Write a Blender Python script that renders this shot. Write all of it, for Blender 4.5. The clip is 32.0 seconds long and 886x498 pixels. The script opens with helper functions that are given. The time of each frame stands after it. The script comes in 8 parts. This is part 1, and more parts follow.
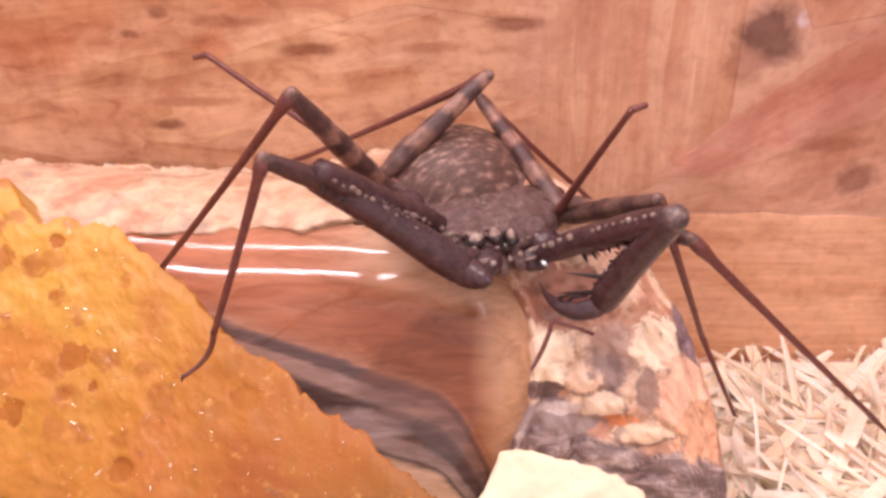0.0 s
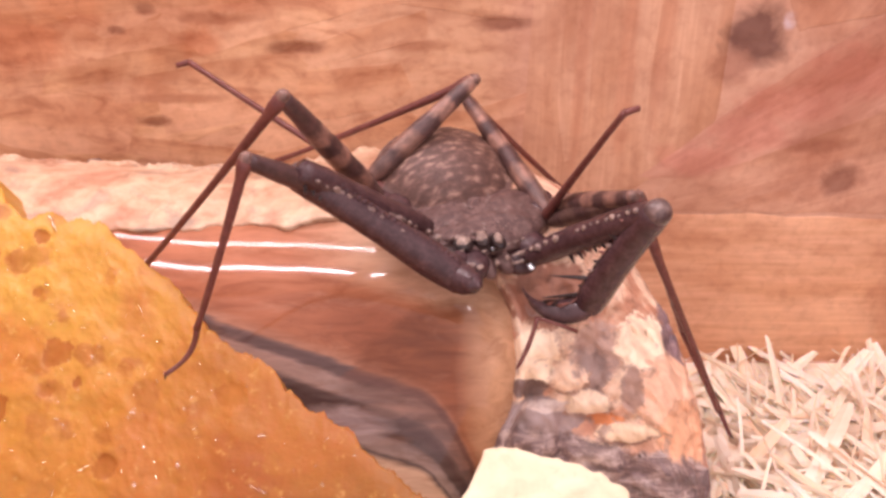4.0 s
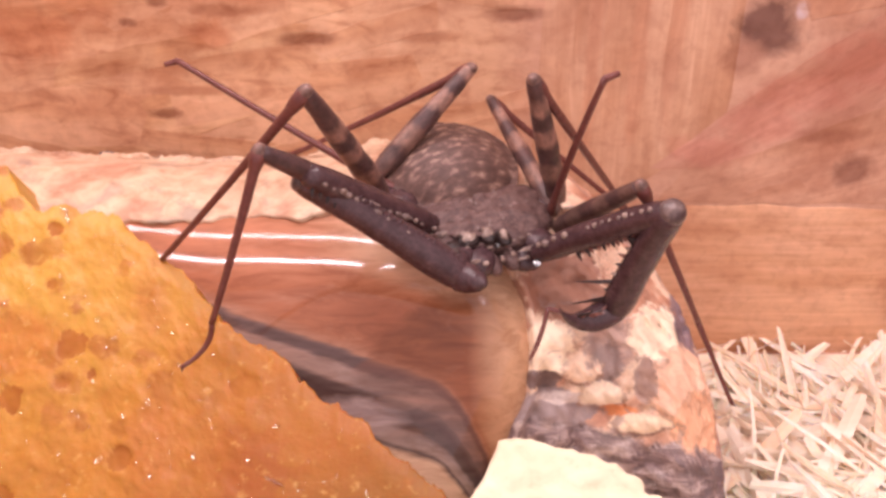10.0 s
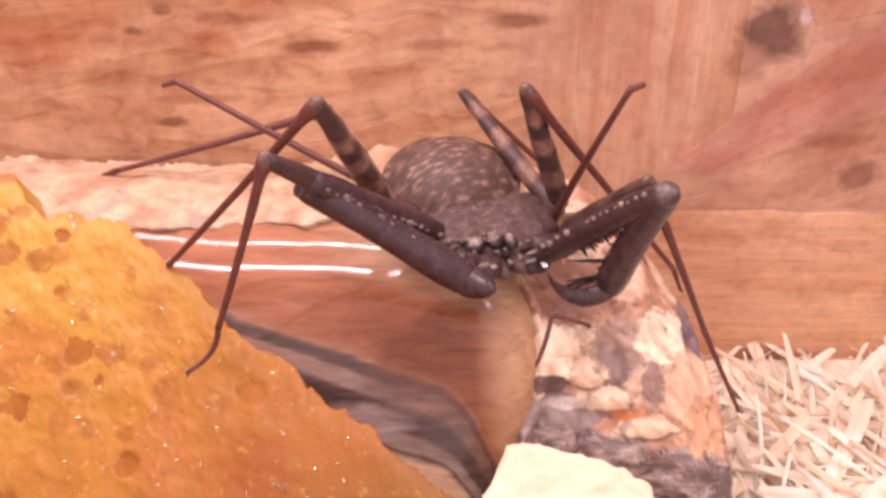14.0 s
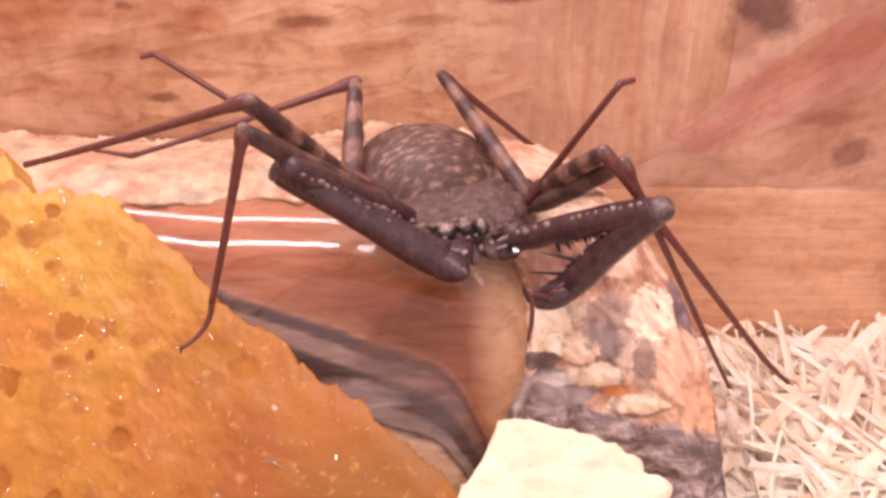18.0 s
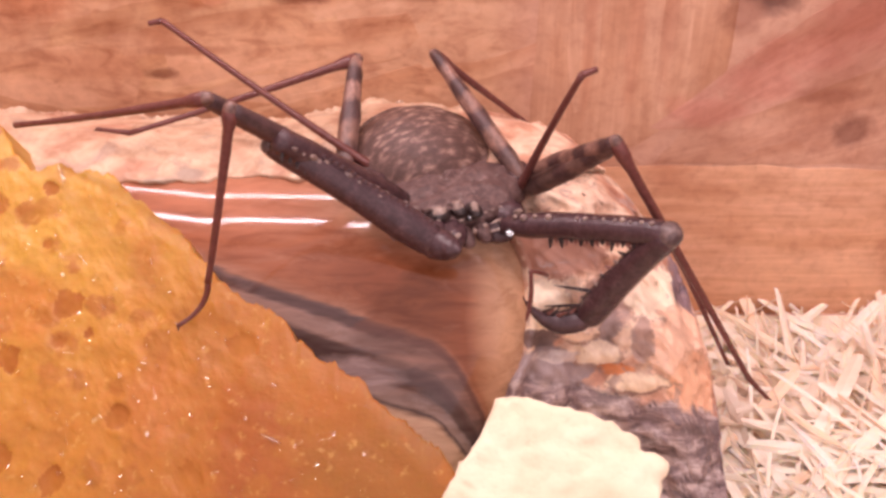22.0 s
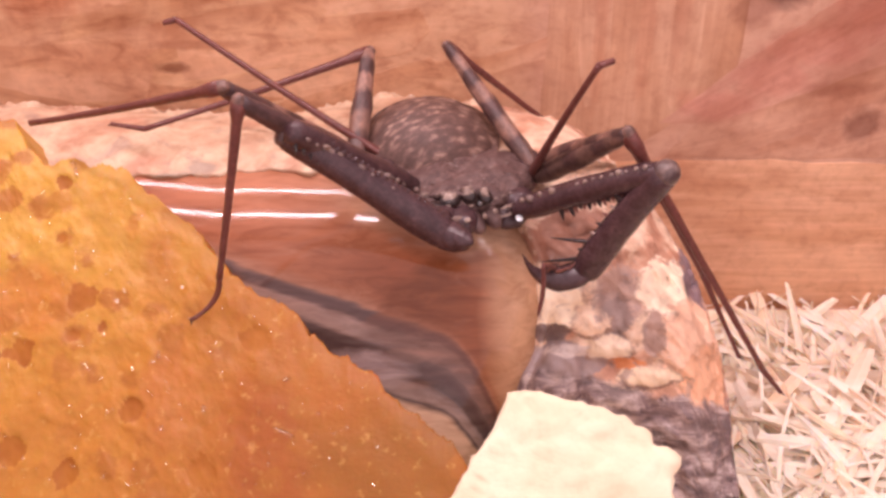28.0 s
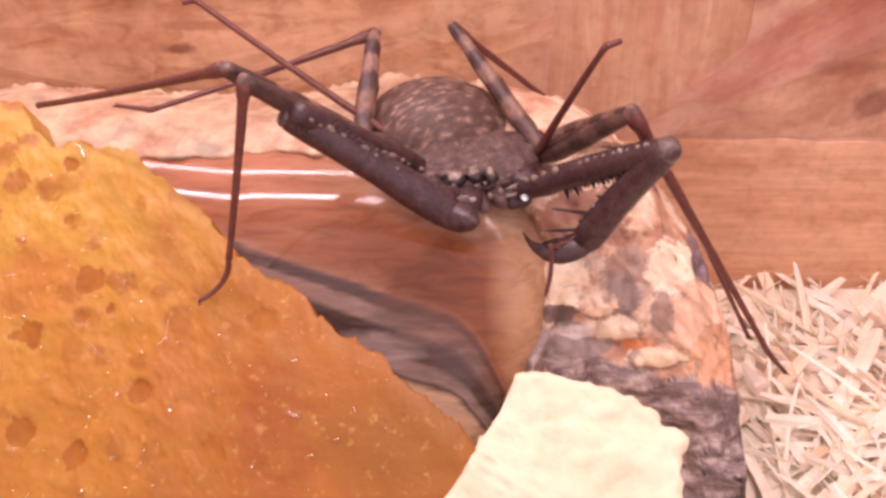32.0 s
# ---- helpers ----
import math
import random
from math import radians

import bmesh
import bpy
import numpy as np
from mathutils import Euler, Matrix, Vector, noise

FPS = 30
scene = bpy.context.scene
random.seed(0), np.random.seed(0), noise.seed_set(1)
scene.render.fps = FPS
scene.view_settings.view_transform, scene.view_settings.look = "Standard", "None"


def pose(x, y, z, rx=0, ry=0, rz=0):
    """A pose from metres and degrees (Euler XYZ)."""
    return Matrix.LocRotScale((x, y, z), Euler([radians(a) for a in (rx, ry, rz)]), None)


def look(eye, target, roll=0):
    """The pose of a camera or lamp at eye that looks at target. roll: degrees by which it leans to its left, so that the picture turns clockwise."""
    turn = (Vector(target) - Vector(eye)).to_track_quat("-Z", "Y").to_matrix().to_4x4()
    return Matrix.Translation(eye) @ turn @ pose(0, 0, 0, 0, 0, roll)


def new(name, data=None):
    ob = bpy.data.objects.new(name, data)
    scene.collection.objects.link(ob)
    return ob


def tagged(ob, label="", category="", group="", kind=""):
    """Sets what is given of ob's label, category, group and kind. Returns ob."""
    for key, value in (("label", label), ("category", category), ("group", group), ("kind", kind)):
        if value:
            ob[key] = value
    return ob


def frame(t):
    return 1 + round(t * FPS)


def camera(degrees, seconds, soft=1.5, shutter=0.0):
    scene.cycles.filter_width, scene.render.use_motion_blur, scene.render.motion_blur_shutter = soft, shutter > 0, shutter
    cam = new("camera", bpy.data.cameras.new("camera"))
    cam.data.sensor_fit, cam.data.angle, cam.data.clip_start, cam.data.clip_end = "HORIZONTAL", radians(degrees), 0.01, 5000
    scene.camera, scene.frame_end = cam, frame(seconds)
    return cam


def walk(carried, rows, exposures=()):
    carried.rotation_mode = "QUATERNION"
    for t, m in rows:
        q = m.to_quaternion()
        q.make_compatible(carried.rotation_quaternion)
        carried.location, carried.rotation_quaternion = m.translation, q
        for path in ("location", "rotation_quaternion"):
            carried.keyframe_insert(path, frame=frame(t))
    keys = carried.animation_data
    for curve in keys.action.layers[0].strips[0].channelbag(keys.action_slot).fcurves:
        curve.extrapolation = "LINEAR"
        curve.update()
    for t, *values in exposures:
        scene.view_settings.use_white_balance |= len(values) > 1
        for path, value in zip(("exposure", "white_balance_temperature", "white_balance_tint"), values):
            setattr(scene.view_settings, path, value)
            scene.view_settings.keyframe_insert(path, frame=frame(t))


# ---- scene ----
cam = camera(45, 32.0, soft=3.0)
walk(cam, [
    (0, look((0.00098, -0.12394, 0.14674), (-0.00007, -0.00123, 0.06048), -0.528)),
    (0.5, look((0.00117, -0.12385, 0.14683), (-0.00005, -0.00120, 0.06049), -0.490)),
    (1, look((0.00137, -0.12388, 0.14682), (0.00044, -0.00095, 0.06087), -0.378)),
    (1.5, look((0.00110, -0.12360, 0.14729), (0.00052, -0.00015, 0.06208), -0.169)),
    (2, look((0.00135, -0.12352, 0.14744), (0.00153, 0.00006, 0.06242), 0.151)),
    (2.5, look((0.00137, -0.12398, 0.14694), (0.00179, 0.00003, 0.06255), 0.200)),
    (3, look((0.00096, -0.12423, 0.14658), (0.00144, -0.00019, 0.06223), 0.134)),
    (3.5, look((0.00136, -0.12402, 0.14673), (0.00186, -0.00079, 0.06121), 0.269)),
    (4, look((0.00127, -0.12426, 0.14646), (0.00187, -0.00147, 0.06030), 0.237)),
    (4.5, look((0.00156, -0.12417, 0.14654), (0.00199, -0.00244, 0.05888), 0.142)),
    (6.5, look((0.00096, -0.12453, 0.14606), (0.00091, -0.00279, 0.05842), -0.156)),
    (7, look((0.00066, -0.12430, 0.14612), (0.00114, -0.00269, 0.05831), 0.190)),
    (7.5, look((0.00106, -0.12443, 0.14599), (0.00144, -0.00200, 0.05931), 0.145)),
    (8, look((0.00035, -0.12427, 0.14617), (0.00068, -0.00195, 0.05936), 0.066)),
    (8.5, look((0.00069, -0.12397, 0.14653), (0.00069, -0.00173, 0.05960), 0.078)),
    (9, look((0.00023, -0.12410, 0.14632), (0.00033, -0.00179, 0.05948), -0.031)),
    (9.5, look((0.00057, -0.12439, 0.14607), (-0.00007, -0.00164, 0.05985), -0.276)),
    (10, look((0.00026, -0.12430, 0.14622), (0.00005, -0.00208, 0.05925), -0.107)),
    (10.5, look((0.00044, -0.12388, 0.14662), (0.00029, -0.00157, 0.05979), -0.033)),
    (11, look((0.00030, -0.12435, 0.14623), (0.00028, -0.00121, 0.06058), -0.040)),
    (11.5, look((0.00012, -0.12416, 0.14628), (0.00004, -0.00125, 0.06030), -0.108)),
    (12, look((-0.00030, -0.12377, 0.14643), (-0.00053, -0.00064, 0.06076), -0.119)),
    (12.5, look((-0.00023, -0.12427, 0.14604), (-0.00057, -0.00058, 0.06119), -0.161)),
    (13, look((0.00000, -0.12369, 0.14661), (0.00000, -0.00082, 0.06057), 0.000)),
    (13.5, look((0.00013, -0.12425, 0.14625), (0.00004, -0.00053, 0.06143), -0.127)),
    (14, look((-0.00021, -0.12472, 0.14557), (-0.00081, -0.00160, 0.05988), -0.476)),
    (14.5, look((-0.00036, -0.12443, 0.14574), (-0.00056, -0.00140, 0.05993), -0.304)),
    (16.5, look((-0.00042, -0.12448, 0.14565), (-0.00035, -0.00138, 0.05994), -0.096)),
    (17, look((-0.00026, -0.12500, 0.14503), (-0.00065, -0.00205, 0.05910), -0.361)),
    (17.5, look((0.00000, -0.12495, 0.14515), (-0.00013, -0.00266, 0.05828), -0.295)),
    (18, look((-0.00007, -0.12475, 0.14505), (0.00029, -0.00333, 0.05698), -0.137)),
    (18.5, look((0.00003, -0.12487, 0.14513), (0.00014, -0.00301, 0.05767), -0.272)),
    (19, look((-0.00029, -0.12410, 0.14562), (-0.00086, -0.00412, 0.05559), -0.514)),
    (19.5, look((0.00005, -0.12412, 0.14552), (-0.00023, -0.00373, 0.05605), -0.337)),
    (20, look((0.00010, -0.12436, 0.14531), (-0.00018, -0.00405, 0.05573), -0.349)),
    (20.5, look((0.00016, -0.12395, 0.14575), (-0.00037, -0.00423, 0.05538), -0.290)),
    (21, look((0.00077, -0.12520, 0.14478), (0.00030, -0.00448, 0.05575), -0.390)),
    (21.5, look((0.00024, -0.12422, 0.14516), (-0.00029, -0.00565, 0.05329), -0.326)),
    (22, look((0.00069, -0.12455, 0.14524), (0.00045, -0.00515, 0.05445), -0.184)),
    (22.5, look((0.00032, -0.12412, 0.14545), (0.00014, -0.00501, 0.05428), -0.156)),
    (23, look((0.00036, -0.12443, 0.14533), (0.00011, -0.00466, 0.05502), -0.214)),
    (23.5, look((0.00023, -0.12411, 0.14547), (-0.00015, -0.00504, 0.05425), -0.242)),
    (24, look((0.00004, -0.12428, 0.14543), (-0.00045, -0.00464, 0.05494), -0.358)),
    (24.5, look((0.00006, -0.12416, 0.14534), (-0.00088, -0.00552, 0.05356), -0.519)),
    (25, look((0.00040, -0.12404, 0.14562), (-0.00012, -0.00581, 0.05330), -0.290)),
    (25.5, look((0.00029, -0.12462, 0.14510), (-0.00061, -0.00584, 0.05350), -0.566)),
    (27.5, look((-0.00040, -0.12421, 0.14568), (-0.00134, -0.00560, 0.05386), -0.312)),
    (28, look((-0.00013, -0.12472, 0.14538), (-0.00121, -0.00582, 0.05394), -0.393)),
    (28.5, look((-0.00022, -0.12456, 0.14549), (-0.00123, -0.00586, 0.05379), -0.334)),
    (29, look((-0.00034, -0.12449, 0.14557), (-0.00138, -0.00612, 0.05343), -0.380)),
    (29.5, look((-0.00008, -0.12485, 0.14531), (-0.00166, -0.00664, 0.05298), -0.725)),
    (30, look((-0.00028, -0.12417, 0.14579), (-0.00184, -0.00645, 0.05285), -0.558)),
    (30.5, look((-0.00039, -0.12480, 0.14522), (-0.00195, -0.00677, 0.05267), -0.680)),
    (31, look((-0.00051, -0.12446, 0.14552), (-0.00211, -0.00706, 0.05217), -0.657)),
    (31.5, look((-0.00039, -0.12449, 0.14542), (-0.00193, -0.00658, 0.05271), -0.649)),
    (32, look((-0.00020, -0.12437, 0.14545), (-0.00224, -0.00728, 0.05172), -0.842)),
], [(0, 0.13, 6450, 5), (20.5, 0.12, 6450, 5), (22.5, -0.01, 6560, 11), (32, 0.02, 6560, 11)])

# ---- light ----
world = bpy.data.worlds.new("room")
scene.world = world
world.use_nodes = True
world.node_tree.nodes["Background"].inputs["Color"].default_value = (1.0, 0.775, 0.83, 1)
world.node_tree.nodes["Background"].inputs["Strength"].default_value = 0.79


def strip_lamp(name, eye, target, length, width, watts, colour):
    data = bpy.data.lights.new(name, "AREA")
    data.shape, data.size, data.size_y = "RECTANGLE", length, width
    data.energy, data.color = watts, colour
    lamp = new(name, data)
    lamp.matrix_world = look(eye, target)
    return lamp


for y in (-0.004, 0.050):
    lamp = strip_lamp("strip_lamp", (-0.052, y, 0.225), (-0.052, y, 0.0), 0.30, 0.0035, 0.30 if y < 0 else 0.20, (1.0, 0.79, 0.84))
    lamp.matrix_world = Matrix.Translation((-0.052, y, 0.225)) @ Matrix.Rotation(radians(-31), 4, "Z")
# broad fill added in front to flatten the light, not a known lamp
strip_lamp("front_fill", (0.15, -1.0, 0.85), (0.02, 0.0, 0.04), 2.6, 2.0, 10.0, (1.0, 0.79, 0.84))

# ---- materials ----
MM = 0.001
TILT = radians(35)
CT, ST = math.cos(TILT), math.sin(TILT)


class Nodes:
    """A short way to write node materials."""

    def __init__(self, name, tree=None):
        if tree is not None:
            self.tree = tree
            return
        self.mat = bpy.data.materials.new(name)
        self.mat.use_nodes = True
        self.tree = self.mat.node_tree
        self.bsdf = self.tree.nodes["Principled BSDF"]

    def add(self, kind, **values):
        n = self.tree.nodes.new(kind)
        for key, value in values.items():
            if key in n.inputs:
                n.inputs[key].default_value = value
        return n

    def link(self, a, b):
        self.tree.links.new(a, b)

    def coords(self, what="Object", scale=(1, 1, 1), turn=(0, 0, 0)):
        c = self.add("ShaderNodeTexCoord")
        m = self.add("ShaderNodeMapping", Scale=scale, Rotation=turn)
        self.link(c.outputs[what], m.inputs["Vector"])
        return m.outputs["Vector"]

    def noise(self, vec, scale, detail=4.0, rough=0.55, distort=0.0):
        n = self.add("ShaderNodeTexNoise", Scale=scale, Detail=detail, Roughness=rough, Distortion=distort)
        if vec is not None:
            self.link(vec, n.inputs["Vector"])
        return n.outputs["Fac"]

    def ramp(self, fac, stops, kind="LINEAR"):
        r = self.add("ShaderNodeValToRGB")
        r.color_ramp.interpolation = kind
        while len(r.color_ramp.elements) < len(stops):
            r.color_ramp.elements.new(0.5)
        for e, (p, c) in zip(r.color_ramp.elements, stops):
            e.position, e.color = p, (*c, 1)
        self.link(fac, r.inputs["Fac"])
        return r.outputs["Color"]

    def mix(self, fac, a, b, mode="MIX"):
        m = self.add("ShaderNodeMix")
        m.data_type, m.blend_type = "RGBA", mode
        for sock, val in ((m.inputs["Factor"], fac), (m.inputs["A"], a), (m.inputs["B"], b)):
            if sock.name == "Factor":
                sock = m.inputs[0]
            elif sock.name == "A":
                sock = m.inputs[6]
            else:
                sock = m.inputs[7]
            if isinstance(val, (int, float)):
                sock.default_value = val
            elif isinstance(val, tuple):
                sock.default_value = (*val, 1)
            else:
                self.link(val, sock)
        return m.outputs[2]

    def math(self, op, a, b=0.0):
        m = self.add("ShaderNodeMath")
        m.operation = op
        for i, val in enumerate((a, b)):
            if isinstance(val, (int, float)):
                m.inputs[i].default_value = val
            else:
                self.link(val, m.inputs[i])
        return m.outputs[0]

    def axis(self, vec, which):
        s = self.add("ShaderNodeSeparateXYZ")
        self.link(vec, s.inputs[0])
        return s.outputs[which]

    def bump(self, fac, strength, distance):
        b = self.add("ShaderNodeBump", Strength=strength, Distance=distance)
        self.link(fac, b.inputs["Height"])
        self.link(b.outputs["Normal"], self.bsdf.inputs["Normal"])

    def set(self, colour=None, rough=None, **values):
        if colour is not None:
            if isinstance(colour, tuple):
                self.bsdf.inputs["Base Color"].default_value = (*colour, 1)
            else:
                self.link(colour, self.bsdf.inputs["Base Color"])
        if rough is not None:
            if isinstance(rough, float):
                self.bsdf.inputs["Roughness"].default_value = rough
            else:
                self.link(rough, self.bsdf.inputs["Roughness"])
        for key, value in values.items():
            self.bsdf.inputs[key.replace("_", " ")].default_value = value
        return self.mat


def blob(n, u, v, wob, cu, cv, ru, rv, soft=0.14):
    """1 inside a ragged patch, 0 outside."""
    a = n.math("DIVIDE", n.math("SUBTRACT", u, cu), 2.0 * ru)
    b = n.math("DIVIDE", n.math("SUBTRACT", v, cv), 2.0 * rv)
    d = n.math("SQRT", n.math("ADD", n.math("MULTIPLY", a, a), n.math("MULTIPLY", b, b)))
    d = n.math("ADD", d, n.math("MULTIPLY", n.math("SUBTRACT", wob, 0.5), 0.9))
    return n.ramp(d, [(0.0, (1, 1, 1)), (max(0.01, 0.5 - soft / 2), (1, 1, 1)), (0.5 + soft / 2, (0, 0, 0))])


RUST, BROWN, KNOT, PALE, ROSE = (0.86, 0.68, 0.6), (0.55, 0.44, 0.42), (0.33, 0.27, 0.285), (1.1, 1.12, 1.1), (0.98, 0.84, 0.85)
# knots and stains of the wood, and some painted light: x, z and half sizes in millimetres, tint
STAINS_AND_LIGHT = [
    # painted brightening that offsets the shade on the wall behind the stone
    (-48, 53, 38, 9, (1.2, 1.25, 1.27)),
    (-66, 79, 17, 8, (0.85, 0.74, 0.69)),
    (-28, 80.5, 24, 7, (0.90, 0.81, 0.77)),
    (72, 43, 16, 7.5, (1.14, 1.17, 1.2)),
    (-14, 63, 12, 6, (1.08, 1.1, 1.1)),
    (-58, 65, 6, 2.2, (0.84, 0.74, 0.70)),
    (-36, 75, 7, 1.2, (0.72, 0.60, 0.56)),
    (-2, 70, 6, 1.0, (0.82, 0.72, 0.68)),
    (-44, 60, 7, 0.9, (0.86, 0.77, 0.74)),
    (68, 51, 6, 1.6, (0.86, 0.78, 0.78)),
    (-33, 78.5, 4.2, 2.5, RUST),
    (-39.7, 70.6, 4, 2.7, RUST),
    (-23.5, 69.8, 4.4, 1.1, BROWN),
    (-47.9, 76.6, 1.7, 1.1, BROWN),
    (-53.3, 72.9, 1.3, 0.8, BROWN),
    (-66.6, 79.8, 1.5, 1.4, BROWN),
    (-49.8, 55.5, 3, 1, BROWN),
    (-70.7, 71.1, 7.2, 5.6, RUST),
    (-47.3, 66.8, 2.5, 2.3, PALE),
    (-60.4, 60.1, 2.6, 1, PALE),
    (-22.9, 74.1, 5.2, 2.6, PALE),
    (-61.1, 77.3, 5.7, 3, RUST),
    (55.6, 71.6, 5.6, 5.0, KNOT),
    (51.5, 66.2, 3.6, 3.0, (0.74, 0.66, 0.65)),
    (75.8, 43.3, 3.3, 3.4, (0.62, 0.54, 0.55)),
    (48.6, 47.8, 7.2, 3.1, ROSE),
    (57, 53.3, 7.6, 3.9, ROSE),
    (65, 59, 8, 4.2, ROSE),
    (74.8, 64.6, 8.3, 4.9, ROSE),
    (25.9, 66.1, 1.2, 19.2, (0.93, 0.84, 0.81)),
    (33.7, 66.1, 1.3, 19.2, (0.93, 0.84, 0.81)),
    (39.7, 70.3, 1.4, 14.9, (0.92, 0.84, 0.82)),
    (12.7, 74.2, 4.3, 1.4, BROWN),
    # bluish highlight beside the knot, painted as a tint
    (60.4, 74.6, 1.1, 1.7, (1.0, 1.35, 2.0)),
    (66.6, 75.5, 5.7, 3, PALE),
]


def stain_light_group():
    """The knots, rusty and pale places and painted light of the board, as one tint over all its strands."""
    tree = bpy.data.node_groups.new("board_stains_and_light", "ShaderNodeTree")
    tree.interface.new_socket("Tint", in_out="OUTPUT", socket_type="NodeSocketColor")
    n = Nodes("", tree)
    geo = n.add("ShaderNodeNewGeometry")
    x = n.math("MULTIPLY", n.axis(geo.outputs["Position"], 0), 1000.0)
    z = n.math("MULTIPLY", n.axis(geo.outputs["Position"], 2), 1000.0)
    wob = n.noise(geo.outputs["Position"], 170.0, 5, 0.6, 0.5)
    tint = (1.0, 1.0, 1.0)
    for cx, cz, rx, rz, what in STAINS_AND_LIGHT:
        tint = n.mix(blob(n, x, z, wob, cx, cz, rx, rz, 0.34), tint, what)
    wide = n.noise(geo.outputs["Position"], 30.0, 5, 0.6, 1.0)
    tint = n.mix(1.0, tint, n.ramp(wide, [(0.34, (0.72, 0.61, 0.57)), (0.47, (0.90, 0.87, 0.86)), (0.62, (1.02, 1.01, 0.99))]), "MULTIPLY")
    # slanting streaks and flecks over the rough strands, a rosy cast over the smooth ones
    turned = n.add("ShaderNodeMapping", Scale=(60, 60, 150), Rotation=(0, radians(-30), 0))
    n.link(geo.outputs["Position"], turned.inputs["Vector"])
    streak = n.noise(turned.outputs["Vector"], 1.5, 6, 0.62, 0.9)
    fleck = n.noise(geo.outputs["Position"], 420.0, 4, 0.6, 0.4)
    rough = n.ramp(n.math("ADD", n.math("DIVIDE", x, 60.0), 0.5), [(0.64, (1, 1, 1)), (0.78, (0.25, 0.25, 0.25))])
    tint = n.mix(rough, tint, n.mix(1.0, tint, n.ramp(streak, [(0.34, (0.80, 0.70, 0.66)), (0.45, (1.0, 0.99, 0.98)), (0.6, (1.08, 1.11, 1.13))]), "MULTIPLY"))
    tint = n.mix(0.5, tint, n.ramp(fleck, [(0.34, (0.80, 0.72, 0.70)), (0.5, (1, 1, 1)), (0.66, (1.06, 1.06, 1.06))]), "MULTIPLY")
    tint = n.mix(n.ramp(rough, [(0.2, (1, 1, 1)), (1.0, (0, 0, 0))]), tint, n.mix(1.0, tint, (0.98, 0.96, 1.08), "MULTIPLY"))
    out = n.add("NodeGroupOutput")
    n.link(tint, out.inputs[0])
    return tree


STAIN_LIGHT_GROUP = stain_light_group()


def mat_strand(name, pale, dark, grain=1.0, on_board=True):
    """A wood strand, its grain along local x, each piece with a tone of its own."""
    n = Nodes(name)
    vec = n.coords("Object", (14, 260 * grain, 60))
    info = n.add("ShaderNodeObjectInfo")
    shift = n.add("ShaderNodeVectorMath")
    shift.operation = "ADD"
    n.link(vec, shift.inputs[0])
    n.link(info.outputs["Random"], shift.inputs[1])
    fine = n.noise(shift.outputs[0], 3.0, 6, 0.6, 0.4)
    wide = n.noise(n.coords("Object", (10, 40, 10)), 2.0, 3)
    tone = n.ramp(fine, [(0.3, dark), (0.55, tuple((a + b) / 2 for a, b in zip(pale, dark))), (0.75, pale)])
    shade = n.ramp(info.outputs["Random"], [(0.0, (0.97, 0.94, 0.92)), (0.5, (1, 1, 1)), (1.0, (1.03, 1.02, 1.0))])
    tone = n.mix(0.75, tone, shade, "MULTIPLY")
    spots = n.ramp(wide, [(0.35, (0.78, 0.62, 0.5)), (0.55, (1, 1, 1))])
    tone = n.mix(0.6, tone, spots, "MULTIPLY")
    if on_board:
        mark = n.add("ShaderNodeGroup")
        mark.node_tree = STAIN_LIGHT_GROUP
        tone = n.mix(1.0, tone, mark.outputs[0], "MULTIPLY")
    n.bump(fine, 0.25, 0.0004)
    return n.set(tone, 0.55, Specular_IOR_Level=0.35)


M_STRAND = mat_strand("strand_wood", (0.70, 0.44, 0.27), (0.57, 0.33, 0.20))
M_STRAND_RED = mat_strand("strand_wood_red", (0.72, 0.45, 0.30), (0.60, 0.35, 0.225))
M_STRAND_PALE = mat_strand("strand_wood_pale", (0.74, 0.49, 0.30), (0.60, 0.36, 0.21))
M_STRAND_PLANED = mat_strand("strand_wood_planed", (0.96, 0.64, 0.38), (0.76, 0.45, 0.24), 0.9)
M_STRAND_LEFT = mat_strand("strand_wood_faded", (0.72, 0.46, 0.29), (0.62, 0.37, 0.23), 0.6)


def mat_plain_board():
    n = Nodes("board_core")
    v = n.coords("Object", (30, 30, 90))
    f = n.noise(v, 3, 6)
    n.bump(f, 0.3, 0.001)
    mark = n.add("ShaderNodeGroup")
    mark.node_tree = STAIN_LIGHT_GROUP
    return n.set(n.mix(1.0, n.ramp(f, [(0.3, (0.60, 0.36, 0.22)), (0.7, (0.70, 0.44, 0.28))]), mark.outputs[0], "MULTIPLY"), 0.6)


M_BOARD = mat_plain_board()


def lean_coords(n):
    """The leaning plane's u and v in millimetres, as sockets."""
    vec = n.coords("Object", (1000, 1000, 1000))
    u = n.axis(vec, 0)
    v = n.math("ADD", n.math("MULTIPLY", n.axis(vec, 1), ST), n.math("MULTIPLY", n.math("SUBTRACT", n.axis(vec, 2), 60.0), CT))
    return u, v


